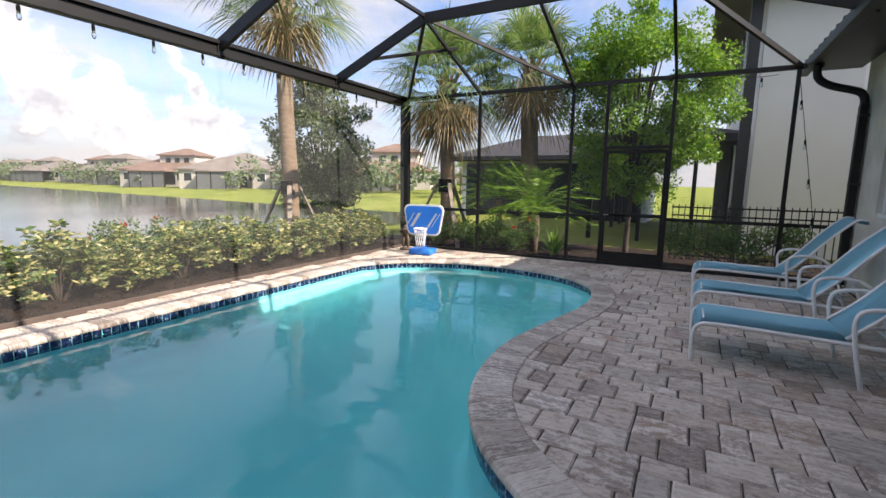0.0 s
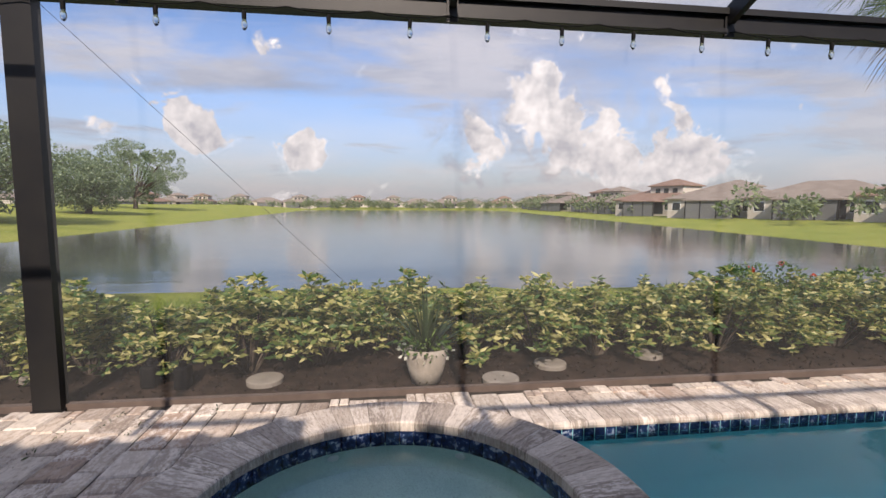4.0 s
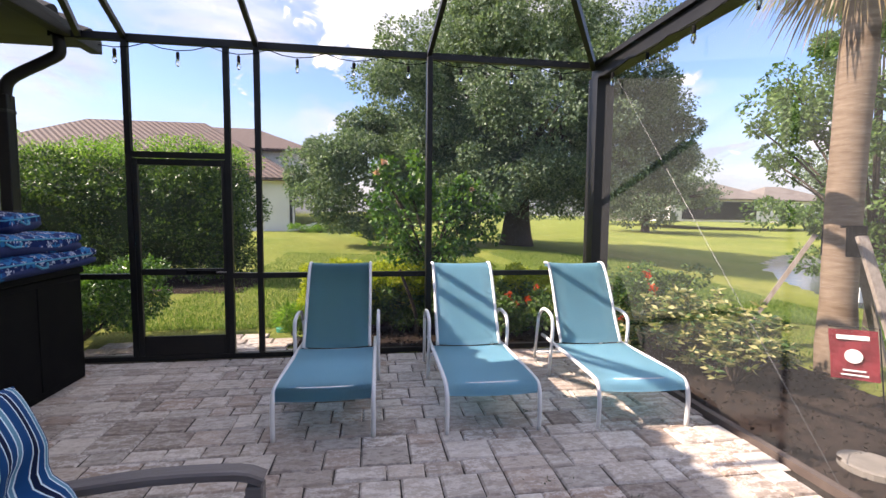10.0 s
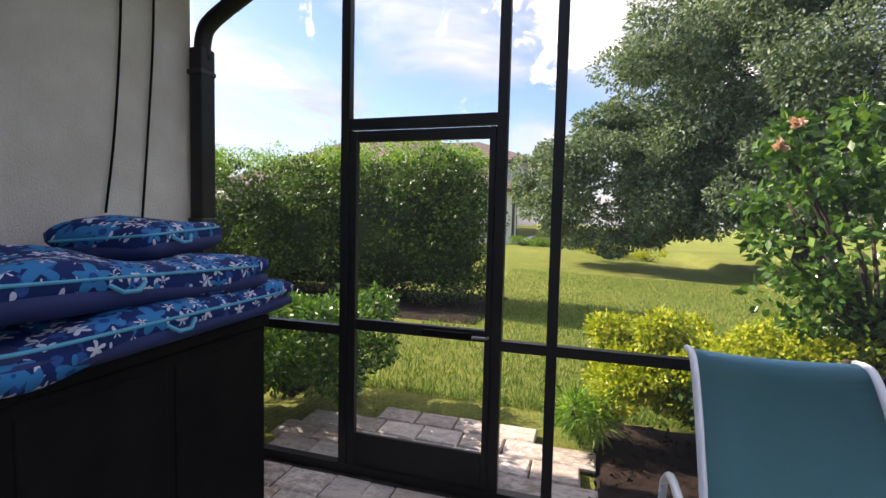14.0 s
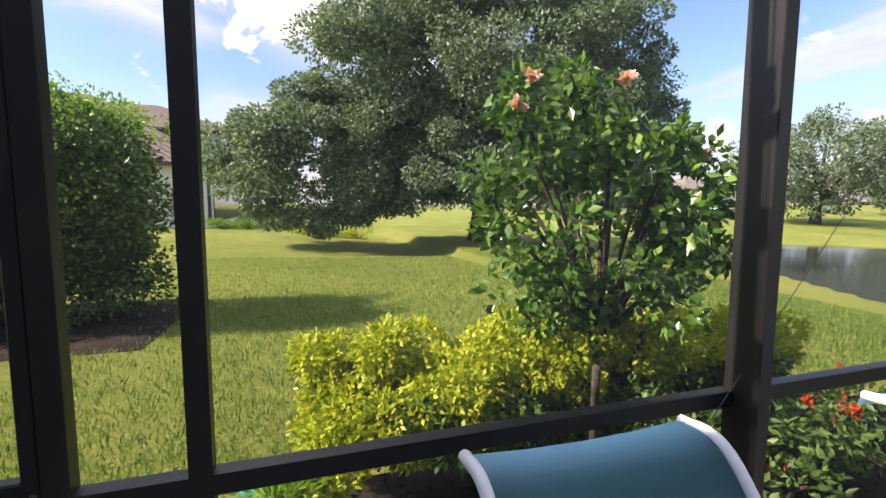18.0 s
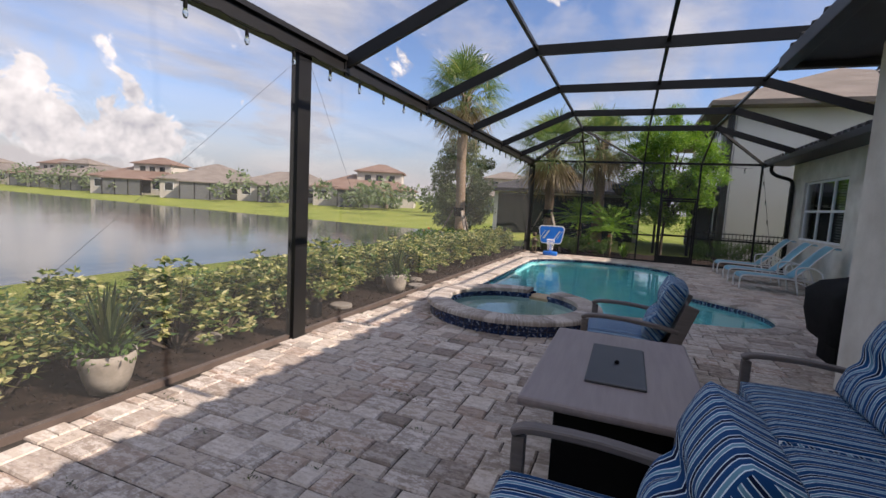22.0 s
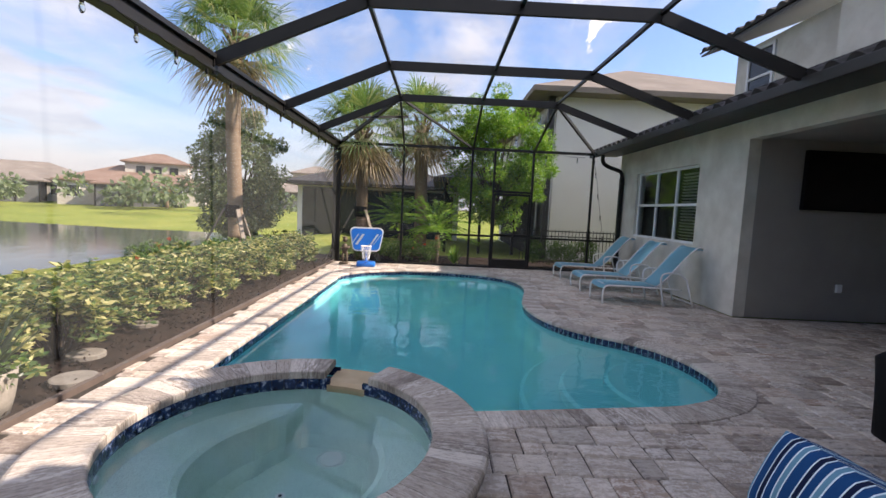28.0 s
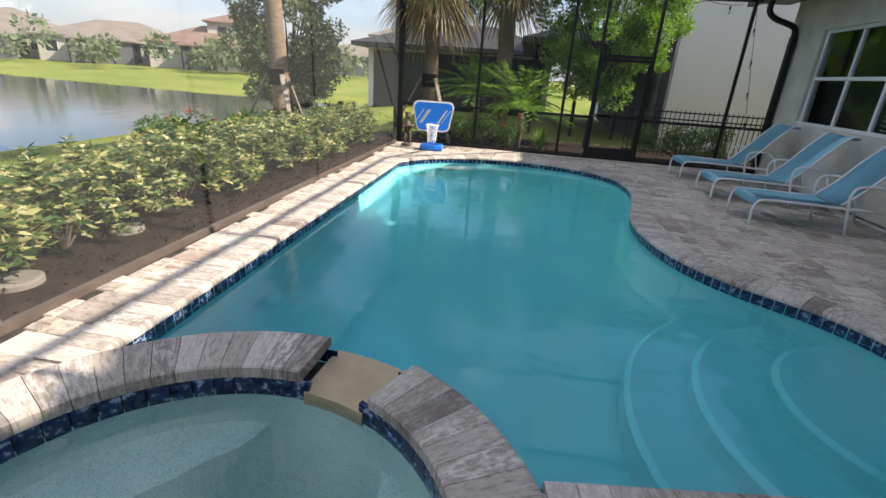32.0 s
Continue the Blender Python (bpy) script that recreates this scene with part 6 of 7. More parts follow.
# Clumps in a lighter leaf colour paint the sun on the hedge's top.
bush("tall_hedge", [((g.uniform(-2.1, 6.2), g.uniform(-1.0, 1.2), g.uniform(2.82, 3.08)), (0.34, 0.34, 0.26)) for _ in range(90)], 190, 0.07, 0.032, LF_LIME, "bright green clumps on top of the tall hedge, coloured as sunlit", (7.6, -6.7, -0.1), 53)
for x, y in ((6.9, -24.6), (5.9, -25.2), (3.0, -23.0), (1.6, -22.6), (0.4, -22.4)):
    bush("garden_shrub", mound(g, 12, 0.7, 0.5, 0.5, 0.2), 120, 0.08, 0.04, LF_GOLD if x < 5 else LF_LIME, "low yellow-green shrubs beside the neighbouring house", (x, y, ground_z(x, y) - 0.05), int(60 + x))


def tree(name, at, height, trunk_r, crown_c, crown_r, clumps, per, leaf, mat, label, seed, lean=(0, 0), clump_r=0.4, stems=1, low=0.15, lobes=()):
    """A tree: tapered trunk with limbs to every clump, and clumps spread unevenly through the crown."""
    g = np.random.default_rng(seed)
    t = thing(name, pose(*at), label, "tree")
    C = []
    while len(C) < clumps:
        d = g.normal(size=3)
        d /= np.linalg.norm(d)
        rad = g.uniform(0.35, 1.0) ** 0.6 * (1 + 0.22 * noise.noise(Vector(d) * 2.3))
        p = np.array(crown_c) + d * rad * np.array(crown_r)
        if p[2] > crown_c[2] - crown_r[2] * (1 - low):
            s = clump_r * g.uniform(0.6, 1.3)
            C.append((tuple(p), (s, s, s * 0.75)))
    for centre, radii, count in lobes:
        for _ in range(count):
            d = g.normal(size=3)
            d *= g.uniform(0.4, 1.0) ** 0.6 / np.linalg.norm(d)
            s = clump_r * g.uniform(0.5, 1.0)
            C.append((tuple(np.array(centre) + d * np.array(radii)), (s, s, s * 0.75)))
    clumps = len(C)
    bm = bmesh.new()
    fork = Vector((crown_c[0] * 0.5 + lean[0], crown_c[1] * 0.5 + lean[1], max(height * 0.3, crown_c[2] - crown_r[2] * 0.75)))
    for k in range(stems):
        o = Vector((0.12 * k * math.cos(k * 2.4), 0.12 * k * math.sin(k * 2.4), 0))
        tube(bm, bend([o + Vector((0, 0, -0.25)), o + Vector((0, 0, fork.z * 0.3)), fork + o * 2], 4), [trunk_r * (1.25 - 0.65 * q / 8) for q in range(9)], 10)
    part("trunk", bm, BARK, t, "", True)
    bm = bmesh.new()
    branches(bm, fork - Vector((0, 0, fork.z * 0.12)), [c for c, _ in C[:: max(1, clumps // 30)]], trunk_r * 0.5, 0.01, 0.08)
    part("limbs", bm, BARK, t, "", True)
    crown("crown", C, per, leaf[0], leaf[1], mat, t, seed + 1)
    return t


tree("live_oak", (-5.0, -18.4, 0.0), 12, 0.75, (-0.2, 0, 6.6), (7.9, 6.2, 6.4), 500, 520, (0.17, 0.09), LF_OAK, "large spreading live oak on the lawn", 70, clump_r=0.95, low=0.28, lobes=(((7.2, 0.6, 3.3), (4.0, 2.8, 2.9), 110), ((3.6, 1.2, 3.6), (3.6, 3.0, 2.6), 60), ((-6.2, 0.5, 5.4), (3.4, 3.0, 3.4), 70)))
tree("hibiscus_tree", (1.8, -1.0, 0), 2.4, 0.03, (0, 0, 1.40), (0.78, 0.48, 0.72), 62, 58, (0.074, 0.044), LF_HIB, "open hibiscus tree with pink blossoms outside the screen", 71, clump_r=0.16, stems=4, low=0.1, lobes=(((0.62, 0.1, 1.85), (0.15, 0.15, 0.42), 9), ((0.12, 0.0, 2.0), (0.17, 0.15, 0.42), 10), ((-0.42, 0.05, 1.8), (0.15, 0.15, 0.40), 9), ((-0.80, 0.0, 1.5), (0.14, 0.14, 0.30), 6)))
g = np.random.default_rng(72)
for p in ((0.62, 0.25, 2.16), (0.70, 0.28, 2.02), (0.05, 0.2, 2.22), (-0.5, 0.2, 1.85)):
    f_ = thing("hibiscus_blossom", pose(1.8 + p[0], -1.0 + p[1], p[2]), "pink hibiscus blossom on the tree", "flower", "hibiscus blossoms")
    v, f = leaves(np.zeros((16, 3)), np.tile([0.2, 0.8, 0.2], (16, 1)), 0.065, 0.05, 0, 0.6, g)
    raw("petals", v, f, PETAL_P, f_)
tree("holly_tree", (-4.8, -0.7, -0.35), 5.0, 0.06, (0, 0, 3.15), (1.75, 1.75, 2.35), 135, 230, (0.078, 0.042), LF_HOLLY, "slender green tree beside the staked palm", 73, clump_r=0.27, low=0.12, lobes=(((-0.5, 0.5, 1.4), (1.1, 1.0, 0.7), 26),))
tree("grey_tree", (-2.75, 19.0, -0.1), 3.9, 0.05, (0, 0, 2.35), (1.2, 1.1, 1.9), 120, 230, (0.09, 0.05), LF_GREY, "grey-green young tree by the lake bed", 74, clump_r=0.3, low=0.08)
tree("shade_tree", (4.5, 20.6, 0), 5.0, 0.06, (0.1, 0, 3.05), (1.6, 1.0, 2.15), 170, 330, (0.075, 0.04), LF_LIME, "bright green tree outside the far screen", 75, clump_r=0.33, low=0.12)
for x, y, rx, rz in ((-46, -31, 9.0, 5.0), (-76, -38, 7.5, 4.2), (-110, -48, 12.5, 7.2), (-30, -46, 8.0, 4.3)):
    tree("live_oak", (x, y, ground_z(x, y) - 0.1), 9, 0.5, (0, 0, rz + 0.9), (rx, rx * 0.8, rz), 170, 120, (0.36, 0.2), LF_OAK, "distant live oak beyond the lake inlet", 76 - x, clump_r=1.2, low=0.03)


def fan(g, n=26, length=0.62, spread=150):
    """One fan frond: folded blades round its palm, lying along +x."""
    V, F = [], []
    for k in range(n):
        a = radians(-spread / 2 + spread * k / (n - 1) + g.uniform(-2, 2))
        L = length * (0.72 + 0.28 * math.cos(a * 0.9)) * g.uniform(0.9, 1.08)
        d = np.array((math.cos(a), math.sin(a), 0.0))
        s = np.array((-math.sin(a), math.cos(a), 0.0))
        drop = -L * (0.22 + 0.38 * abs(a) / radians(spread / 2)) * g.uniform(0.6, 1.5)
        b = len(V)
        w = 0.0145
        for u, ww, z in ((0.05, 0.4, 0), (0.5, 1.0, 0.01), (0.8, 0.7, drop * 0.45), (1.0, 0.05, drop)):
            p = d * L * u
            V += [p + s * w * ww + [0, 0, z], p - s * w * ww + [0, 0, z]]
        F += [(b + 2 * q, b + 2 * q + 1, b + 2 * q + 3, b + 2 * q + 2) for q in range(3)]
    return np.array(V), F


def palm(at, height, seed, label, fronds=34, size=1.0, dead=9, stakes=True, skirt=0.0, trunk=0.17):
    g = np.random.default_rng(seed)
    p = thing("cabbage_palm", pose(*at), label, "palm tree", "cabbage palms")
    bm = bmesh.new()
    zs = [-0.2, 0.3, 0.8, 1.4] + list(np.linspace(1.8, height, 6))
    tube(bm, [(0.03 * math.sin(z * 1.3), 0.02 * math.cos(z), z) for z in zs], [trunk * (1.15 if z < 0.4 else 1.0) * (1 + 0.03 * math.sin(z * 7)) for z in zs], 18)
    part("trunk", bm, BARK_PALM, p, "ringed tan palm trunk", True)
    bm = bmesh.new()
    for k in range(26):
        a, z = 2.4 * k, height - 0.62 + 0.03 * k
        d = Vector((math.cos(a), math.sin(a), 0))
        bar(bm, d * trunk * 0.9 + Vector((0, 0, z)), d * (trunk + 0.13) + Vector((0, 0, z + 0.22)), 0.07, 0.022)
    part("boots", bm, BARK_PALM, p, "old frond stubs under the crown")
    for nm, count, mat, e0, e1 in (("frond", fronds, LF_PALM, -32, 85), ("dry_frond", dead, LF_DEAD, -80, -35)):
        for k in range(count):
            az = 2.39996 * k + g.uniform(-0.2, 0.2)
            el = radians(e0 + (e1 - e0) * ((k + 0.5) / count) ** 0.85)
            stem = size * g.uniform(0.5, 0.72) * (0.8 if nm != "frond" else 1)
            fv, ff = fan(g, 28, 0.74 * size, 185)
            d = np.array((math.cos(az) * math.cos(el), math.sin(az) * math.cos(el), math.sin(el)))
            s = np.array((-math.sin(az), math.cos(az), 0.0))
            u = np.cross(d, s)
            base = np.array((0, 0, height)) + d * stem - np.array((0, 0, 0.12 * stem))
            W = base + fv[:, :1] * d + fv[:, 1:2] * s + fv[:, 2:] * np.array((0, 0, 1.0)) - np.abs(fv[:, 1:2]) * u * -0.25
            n0 = len(W)
            st = [np.array((0, 0, height - 0.1)) + s * 0.014, np.array((0, 0, height - 0.1)) - s * 0.014, base - s * 0.01, base + s * 0.01]
            raw(nm, [tuple(q) for q in W] + [tuple(q) for q in st], [tuple(q) for q in ff] + [(n0, n0 + 1, n0 + 2, n0 + 3)], mat, p)
    if stakes:
        bm = bmesh.new()
        tube(bm, [(0, 0, 1.22), (0, 0, 1.52)], trunk * 1.14, 18)
        part("strap_band", bm, CLOTH_BLACK, p, "dark padding strapped round the trunk")
        for k in range(3):
            a = radians(75 + 120 * k)
            bm = bmesh.new()
            bar(bm, (0.22 * math.cos(a), 0.22 * math.sin(a), 1.42), (0.95 * math.cos(a), 0.95 * math.sin(a), -0.03), 0.09, 0.04)
            part("stake", bm, TIMBER, p, "grey timber prop")
    return p


palm((-2.03, 1.18, -0.05), 4.6, 80, "staked cabbage palm beside the lounger corner", 30, 0.98, 8, trunk=0.15)
palm((-2.2, 17.4, -0.1), 5.35, 81, "staked tall cabbage palm behind the lake bed", 40, 1.4, 8)
palm((0.50, 19.75, 0), 3.7, 82, "staked cabbage palm behind the far screen", 40, 1.4, 16)
palm((2.2, 20.7, 0), 4.1, 83, "cabbage palm behind the far screen", 38, 1.3, 12, False, trunk=0.2)


def feather_palm(at, seed):
    g = np.random.default_rng(seed)
    p = thing("pygmy_date_palm", pose(*at), "low arching date palm outside the far screen", "palm tree")
    bm = bmesh.new()
    tube(bm, [(0, 0, -0.1), (0.05, 0, 0.5), (0.02, 0.03, 0.85)], [0.09, 0.075, 0.07], 10)
    part("trunk", bm, BARK_PALM, p, "", True)
    for k in range(38):
        az, el = 2.4 * k, radians(g.uniform(5, 75))
        d = Vector((math.cos(az) * math.cos(el), math.sin(az) * math.cos(el), math.sin(el)))
        L = g.uniform(1.05, 1.4)
        line = bend([(0, 0, 0.85), Vector((0, 0, 0.85)) + d * L * 0.5, Vector((0, 0, 0.85 - 0.28 * L)) + d * L * 1.05], 8)
        P, D = [], []
        s = Vector((-math.sin(az), math.cos(az), 0))
        for q, a in enumerate(line[2:]):
            fwd = (line[min(q + 3, len(line) - 1)] - line[q + 1]).normalized()
            for side in (-1, 1):
                for j in range(2):
                    P.append(a + fwd * 0.03 * j)
                    D.append(s * side + fwd * 0.7 + Vector((0, 0, -0.1)))
        v, f = leaves(np.array(P), np.array(D), 0.24, 0.016, 0.1, 0.08, g)
        raw("frond", v, f, LF_LIME, p)


feather_palm((2.75, 19.55, 0), 90)
feather_palm((1.6, 20.3, 0.2), 91)


def spiky(name, at, n, L, w, mat, label, seed, up=0.9, cat="plant"):
    g = np.random.default_rng(seed)
    t = thing(name, pose(*at), label, cat)
    for k in range(n):
        az, el = 2.4 * k, radians(20 + 68 * g.random() ** (1 / (up + 0.5)))
        d = np.array((math.cos(az) * math.cos(el), math.sin(az) * math.cos(el), math.sin(el)))
        s = np.array((-math.sin(az), math.cos(az), 0.0))
        q = L * g.uniform(0.7, 1.1)
        V = []
        for u, ww, dz in ((0, 0.7, 0), (0.4, 1.0, 0), (0.75, 0.7, -0.05 * math.cos(el)), (1.0, 0.05, -0.16 * math.cos(el))):
            p = d * q * u + np.array((0, 0, dz * q * 2))
            V += [tuple(p + s * w * ww / 2), tuple(p - s * w * ww / 2)]
        raw("blade", V, [(0, 1, 3, 2), (2, 3, 5, 4), (4, 5, 7, 6)], mat, t)
    return t


spiky("lily_clump", (3.3, 19.25, 0), 60, 0.62, 0.03, LF_LIME, "strappy light green lily clump by the far door", 95)
spiky("ornamental_grass", (-6.3, -0.7, -0.35), 150, 1.15, 0.010, LF_GREY, "tall arching grey-green grass clump by the lake", 101, 0.8)
spiky("ornamental_grass", (-5.9, 0.3, -0.35), 120, 0.95, 0.010, LF_GREY, "arching grey-green grass clump by the lake", 102, 0.8)
spiky("fern_clump", (-4.4, -0.1, -0.22), 70, 0.55, 0.03, LF_LIME, "light green fern beside the staked palm", 103, 0.8)
spiky("liriope_clump", (-2.2, 0.2, -0.05), 70, 0.42, 0.014, LF_GREY, "grassy grey-green clump beyond the bed", 96)
spiky("liriope_clump", (-1.95, 6.6, -0.05), 60, 0.62, 0.016, LF_SPIKE, "dark grassy clump behind the shrubs", 97)
spiky("liriope_clump", (-1.95, 8.0, -0.05), 60, 0.62, 0.016, LF_SPIKE, "dark grassy clump behind the shrubs", 98)
spiky("liriope_clump", (-1.95, 11.2, -0.05), 60, 0.66, 0.016, LF_SPIKE, "dark grassy clump behind the shrubs", 99)
spiky("liriope_clump", (-1.95, 12.6, -0.05), 60, 0.66, 0.016, LF_SPIKE, "dark grassy clump behind the shrubs", 100)


def potted(at, seed, lean, label, blooms=True):
    t = thing("planter", pose(*at, 0, lean, 0), label, "plant pot", "planters in the lake bed")
    bm = bmesh.new()
    lathe(bm, [(0.125, 0.0), (0.165, 0.12), (0.195, 0.25), (0.20, 0.31), (0.185, 0.31), (0.17, 0.26)], 28)
    part("pot", bm, TERRA, t, "pale ribbed clay pot", True)
    bm = bmesh.new()
    lathe(bm, [(0.17, 0.255), (0.17, 0.27)], 20)
    part("soil", bm, MULCH, t)
    sp = spiky("spike_plant", (at[0], at[1], at[2] + 0.25), 54, 0.62, 0.034, LF_SPIKE, "spiky dark dracaena growing in the planter", seed, 1.2)
    g = np.random.default_rng(seed)
    P, D = ball(g, 260, (0, 0, 0.33), (0.24, 0.24, 0.11))
    v, f = leaves(P, D, 0.06, 0.03, 0.2, 0.7, g)
    raw("leaves", v, f, LF_MID, t, "trailing green foliage")
    if not blooms:
        return
    P, D = ball(g, 34, (0, 0, 0.30), (0.25, 0.25, 0.10), 0.9)
    v, f = leaves(P, D, 0.05, 0.04, 0.1, 0.4, g)
    raw("blossoms", v, f, PETAL_W, t, "small white blossoms")


potted((-0.27, 4.38, 0), 110, 0, "pale clay planter with a spiky plant in the lake bed", False)
potted((-0.27, 9.17, -0.01), 111, -6, "pale clay planter with white flowers beside the spa")
for x, y, r in ((-0.42, 7.72, 0.16), (-0.55, 10.45, 0.16), (-0.20, 9.85, 0.17), (-0.72, 5.67, 0.15), (-0.5, 2.75, 0.17), (-0.72, 11.6, 0.15)):
    d = thing("stepping_disc", pose(x, y, 0.01, 0, 0, x * 900), "round pale concrete disc on the mulch", "stepping stone", "discs in the bed")
    bm = bmesh.new()
    lathe(bm, [(r, -0.02), (r, 0.018), (r - 0.02, 0.026)], 22)
    part("disc", bm, CONCRETE, d)
for x, y in ((-0.42, 6.75), (-0.36, 7.05)):
    d = thing("pump_box", pose(x, y, -0.01), "small black landscape spotlight housing in the bed", "garden light", "bed lights")
    part("body", box((-0.07, -0.06, 0), (0.07, 0.06, 0.2), 0.03, 3), BLACK, d, "", True)
    bm = bmesh.new()
    lathe(bm, [(0.03, 0.19), (0.03, 0.24), (0.02, 0.25)], 12)
    part("cap", bm, BLACK, d)

# red garden flag below the palm
fl = thing("garden_flag", pose(-1.25, 2.05, 0.0, 0, 6, -58), "faded red garden flag with a white emblem on a wire stand", "flag")
bm = bmesh.new()
tube(bm, [(-0.16, 0, 0), (-0.16, 0, 0.68), (0.15, 0, 0.68)], 0.005, 6)
part("stand", bm, BLACK, fl)
bm = bmesh.new()
V = [[bm.verts.new((-0.15 + 0.30 * i / 6, 0.008 * math.sin(i * 1.3 + j), 0.26 + 0.40 * j / 8)) for i in range(7)] for j in range(9)]
for j in range(8):
    for i in range(6):
        bm.faces.new((V[j][i], V[j][i + 1], V[j + 1][i + 1], V[j + 1][i]))
bmesh.ops.solidify(bm, geom=bm.faces[:], thickness=0.003)
part("cloth", bm, RED, fl)
for z, w, h in ((0.60, 0.20, 0.035), (0.335, 0.14, 0.012), (0.30, 0.17, 0.012)):
    for s in (-1, 1):
        part("lettering", box((-w / 2, s * 0.013 - 0.001, z - h / 2), (w / 2, s * 0.013 + 0.001, z + h / 2)), WHITE, fl, "white lettering bar")
for s in (-1, 1):
    bm = bmesh.new()
    lathe(bm, [(0.056, 0), (0.056, 0.002)], 24)
    part("emblem", moved(bm, Matrix.Translation((0, s * 0.013, 0.45)) @ Matrix.Rotation(radians(90), 4, "X")), WHITE, fl, "round white emblem")
ws = thing("survey_marker", pose(-11.6, -6.2, -1.05), "white plastic marker board on the lake bank", "marker")
part("board", box((-0.12, -0.01, 0.1), (0.12, 0.01, 0.55), 0.003, 1), WHITE, ws)
part("stake", box((-0.02, -0.012, 0), (0.02, -0.011, 0.12)), TIMBER, ws)
gl = thing("valve_cover", pose(3.75, -1.35, -0.06), "round green irrigation valve cover in the grass", "valve cover")
bm = bmesh.new()
lathe(bm, [(0.10, -0.02), (0.10, 0.03), (0.085, 0.04)], 20)
part("lid", bm, surface("green plastic", (0.02, 0.20, 0.12), (0.025, 0.24, 0.14), 6, 80, 0.5), gl)

# iron fence beyond the far hedge
fe = thing("iron_fence", pose(5.35, 20.35, -0.05), "black iron picket fence behind the hedge", "fence")
for z in (0.12, 0.92, 1.08):
    bm = bmesh.new()
    bar(bm, (0, 0, z), (4.6, 0, z), 0.03, 0.03)
    part("rail", bm, BRONZE, fe)
for k in range(43):
    bm = bmesh.new()
    bar(bm, (0.02 + k * 0.108, 0, 0.0), (0.02 + k * 0.108, 0, 1.14), 0.016, 0.016, (0, 1, 0))
    part("picket", bm, BRONZE, fe)

# ---- neighbouring houses ----
ROOF_TAN = surface("tan roof tile", (0.20, 0.17, 0.145), (0.28, 0.24, 0.205), 0.6, 9, 0.85, 0, 0.6, 0.2, (1, 1, 4), 0.5)
ROOF_RED = surface("red-brown roof tile", (0.20, 0.13, 0.10), (0.27, 0.19, 0.15), 0.6, 9, 0.85, 0, 0.6, 0.2, (1, 1, 4), 0.5)


def barrel_tiles(name, a, b):
    """Brown clay barrel tiles in courses."""
    m, t, p = material(name)
    c = coords(t)
    xyz = node(t, "ShaderNodeSeparateXYZ", i0=c).outputs
    course = maths(t, "FRACT", maths(t, "MULTIPLY", xyz[2], 1 / 0.21))
    rib = maths(t, "FRACT", maths(t, "MULTIPLY", maths(t, "ADD", xyz[0], xyz[1]), 1 / 0.42))
    col = blend(t, noise_of(t, c, 5.0, 5, 0.7), a, b)
    col = blend(t, maths(t, "MULTIPLY", maths(t, "LESS_THAN", course, 0.22), 0.6), col, (0.05, 0.035, 0.03))
    col = blend(t, maths(t, "MULTIPLY", maths(t, "LESS_THAN", rib, 0.35), 0.35), col, (0.06, 0.045, 0.04))
    t.links.new(col, p.inputs["Base Color"])
    p.inputs["Roughness"].default_value = 0.8
    relief(t, p, maths(t, "SINE", maths(t, "MULTIPLY", rib, 6.283)), 0.6, 0.05)
    return m


ROOF_BRN = barrel_tiles("brown barrel roof tile", (0.085, 0.055, 0.045), (0.16, 0.11, 0.09))
# Dark panes; the same colour paints the shade of flat porch openings.
WIN_PORCH_DK = surface("dark window glass and porch shade", (0.02, 0.024, 0.03), (0.03, 0.035, 0.04), 1, 10, 0.1)
CAGE_DK = mesh_screen("distant screen", 0.72)


def hip_roof(w, d, z, h, over=0.5):
    """A hipped roof with thickness at the eaves over a w by d block centred on the origin."""
    bm = bmesh.new()
    a, b = w / 2 + over, d / 2 + over
    r = max(0.05, a - b)
    lowv = [bm.verts.new((x, y, z - 0.18)) for x, y in ((-a, -b), (a, -b), (a, b), (-a, b))]
    e = [bm.verts.new((x, y, z)) for x, y in ((-a, -b), (a, -b), (a, b), (-a, b))]
    t = [bm.verts.new((-r, 0, z + h)), bm.verts.new((r, 0, z + h))]
    bm.faces.new((e[0], e[1], t[1], t[0]))
    bm.faces.new((e[1], e[2], t[1]))
    bm.faces.new((e[2], e[3], t[0], t[1]))
    bm.faces.new((e[3], e[0], t[0]))
    bm.faces.new(lowv[::-1])
    for k in range(4):
        bm.faces.new((lowv[k], lowv[(k + 1) % 4], e[(k + 1) % 4], e[k]))
    return bm


STUCCO_H = surface("weathered beige stucco", (0.46, 0.42, 0.37), (0.54, 0.50, 0.44), 0.8, 30, 0.9, 0, 0.3, 0.2, stain=0.25)


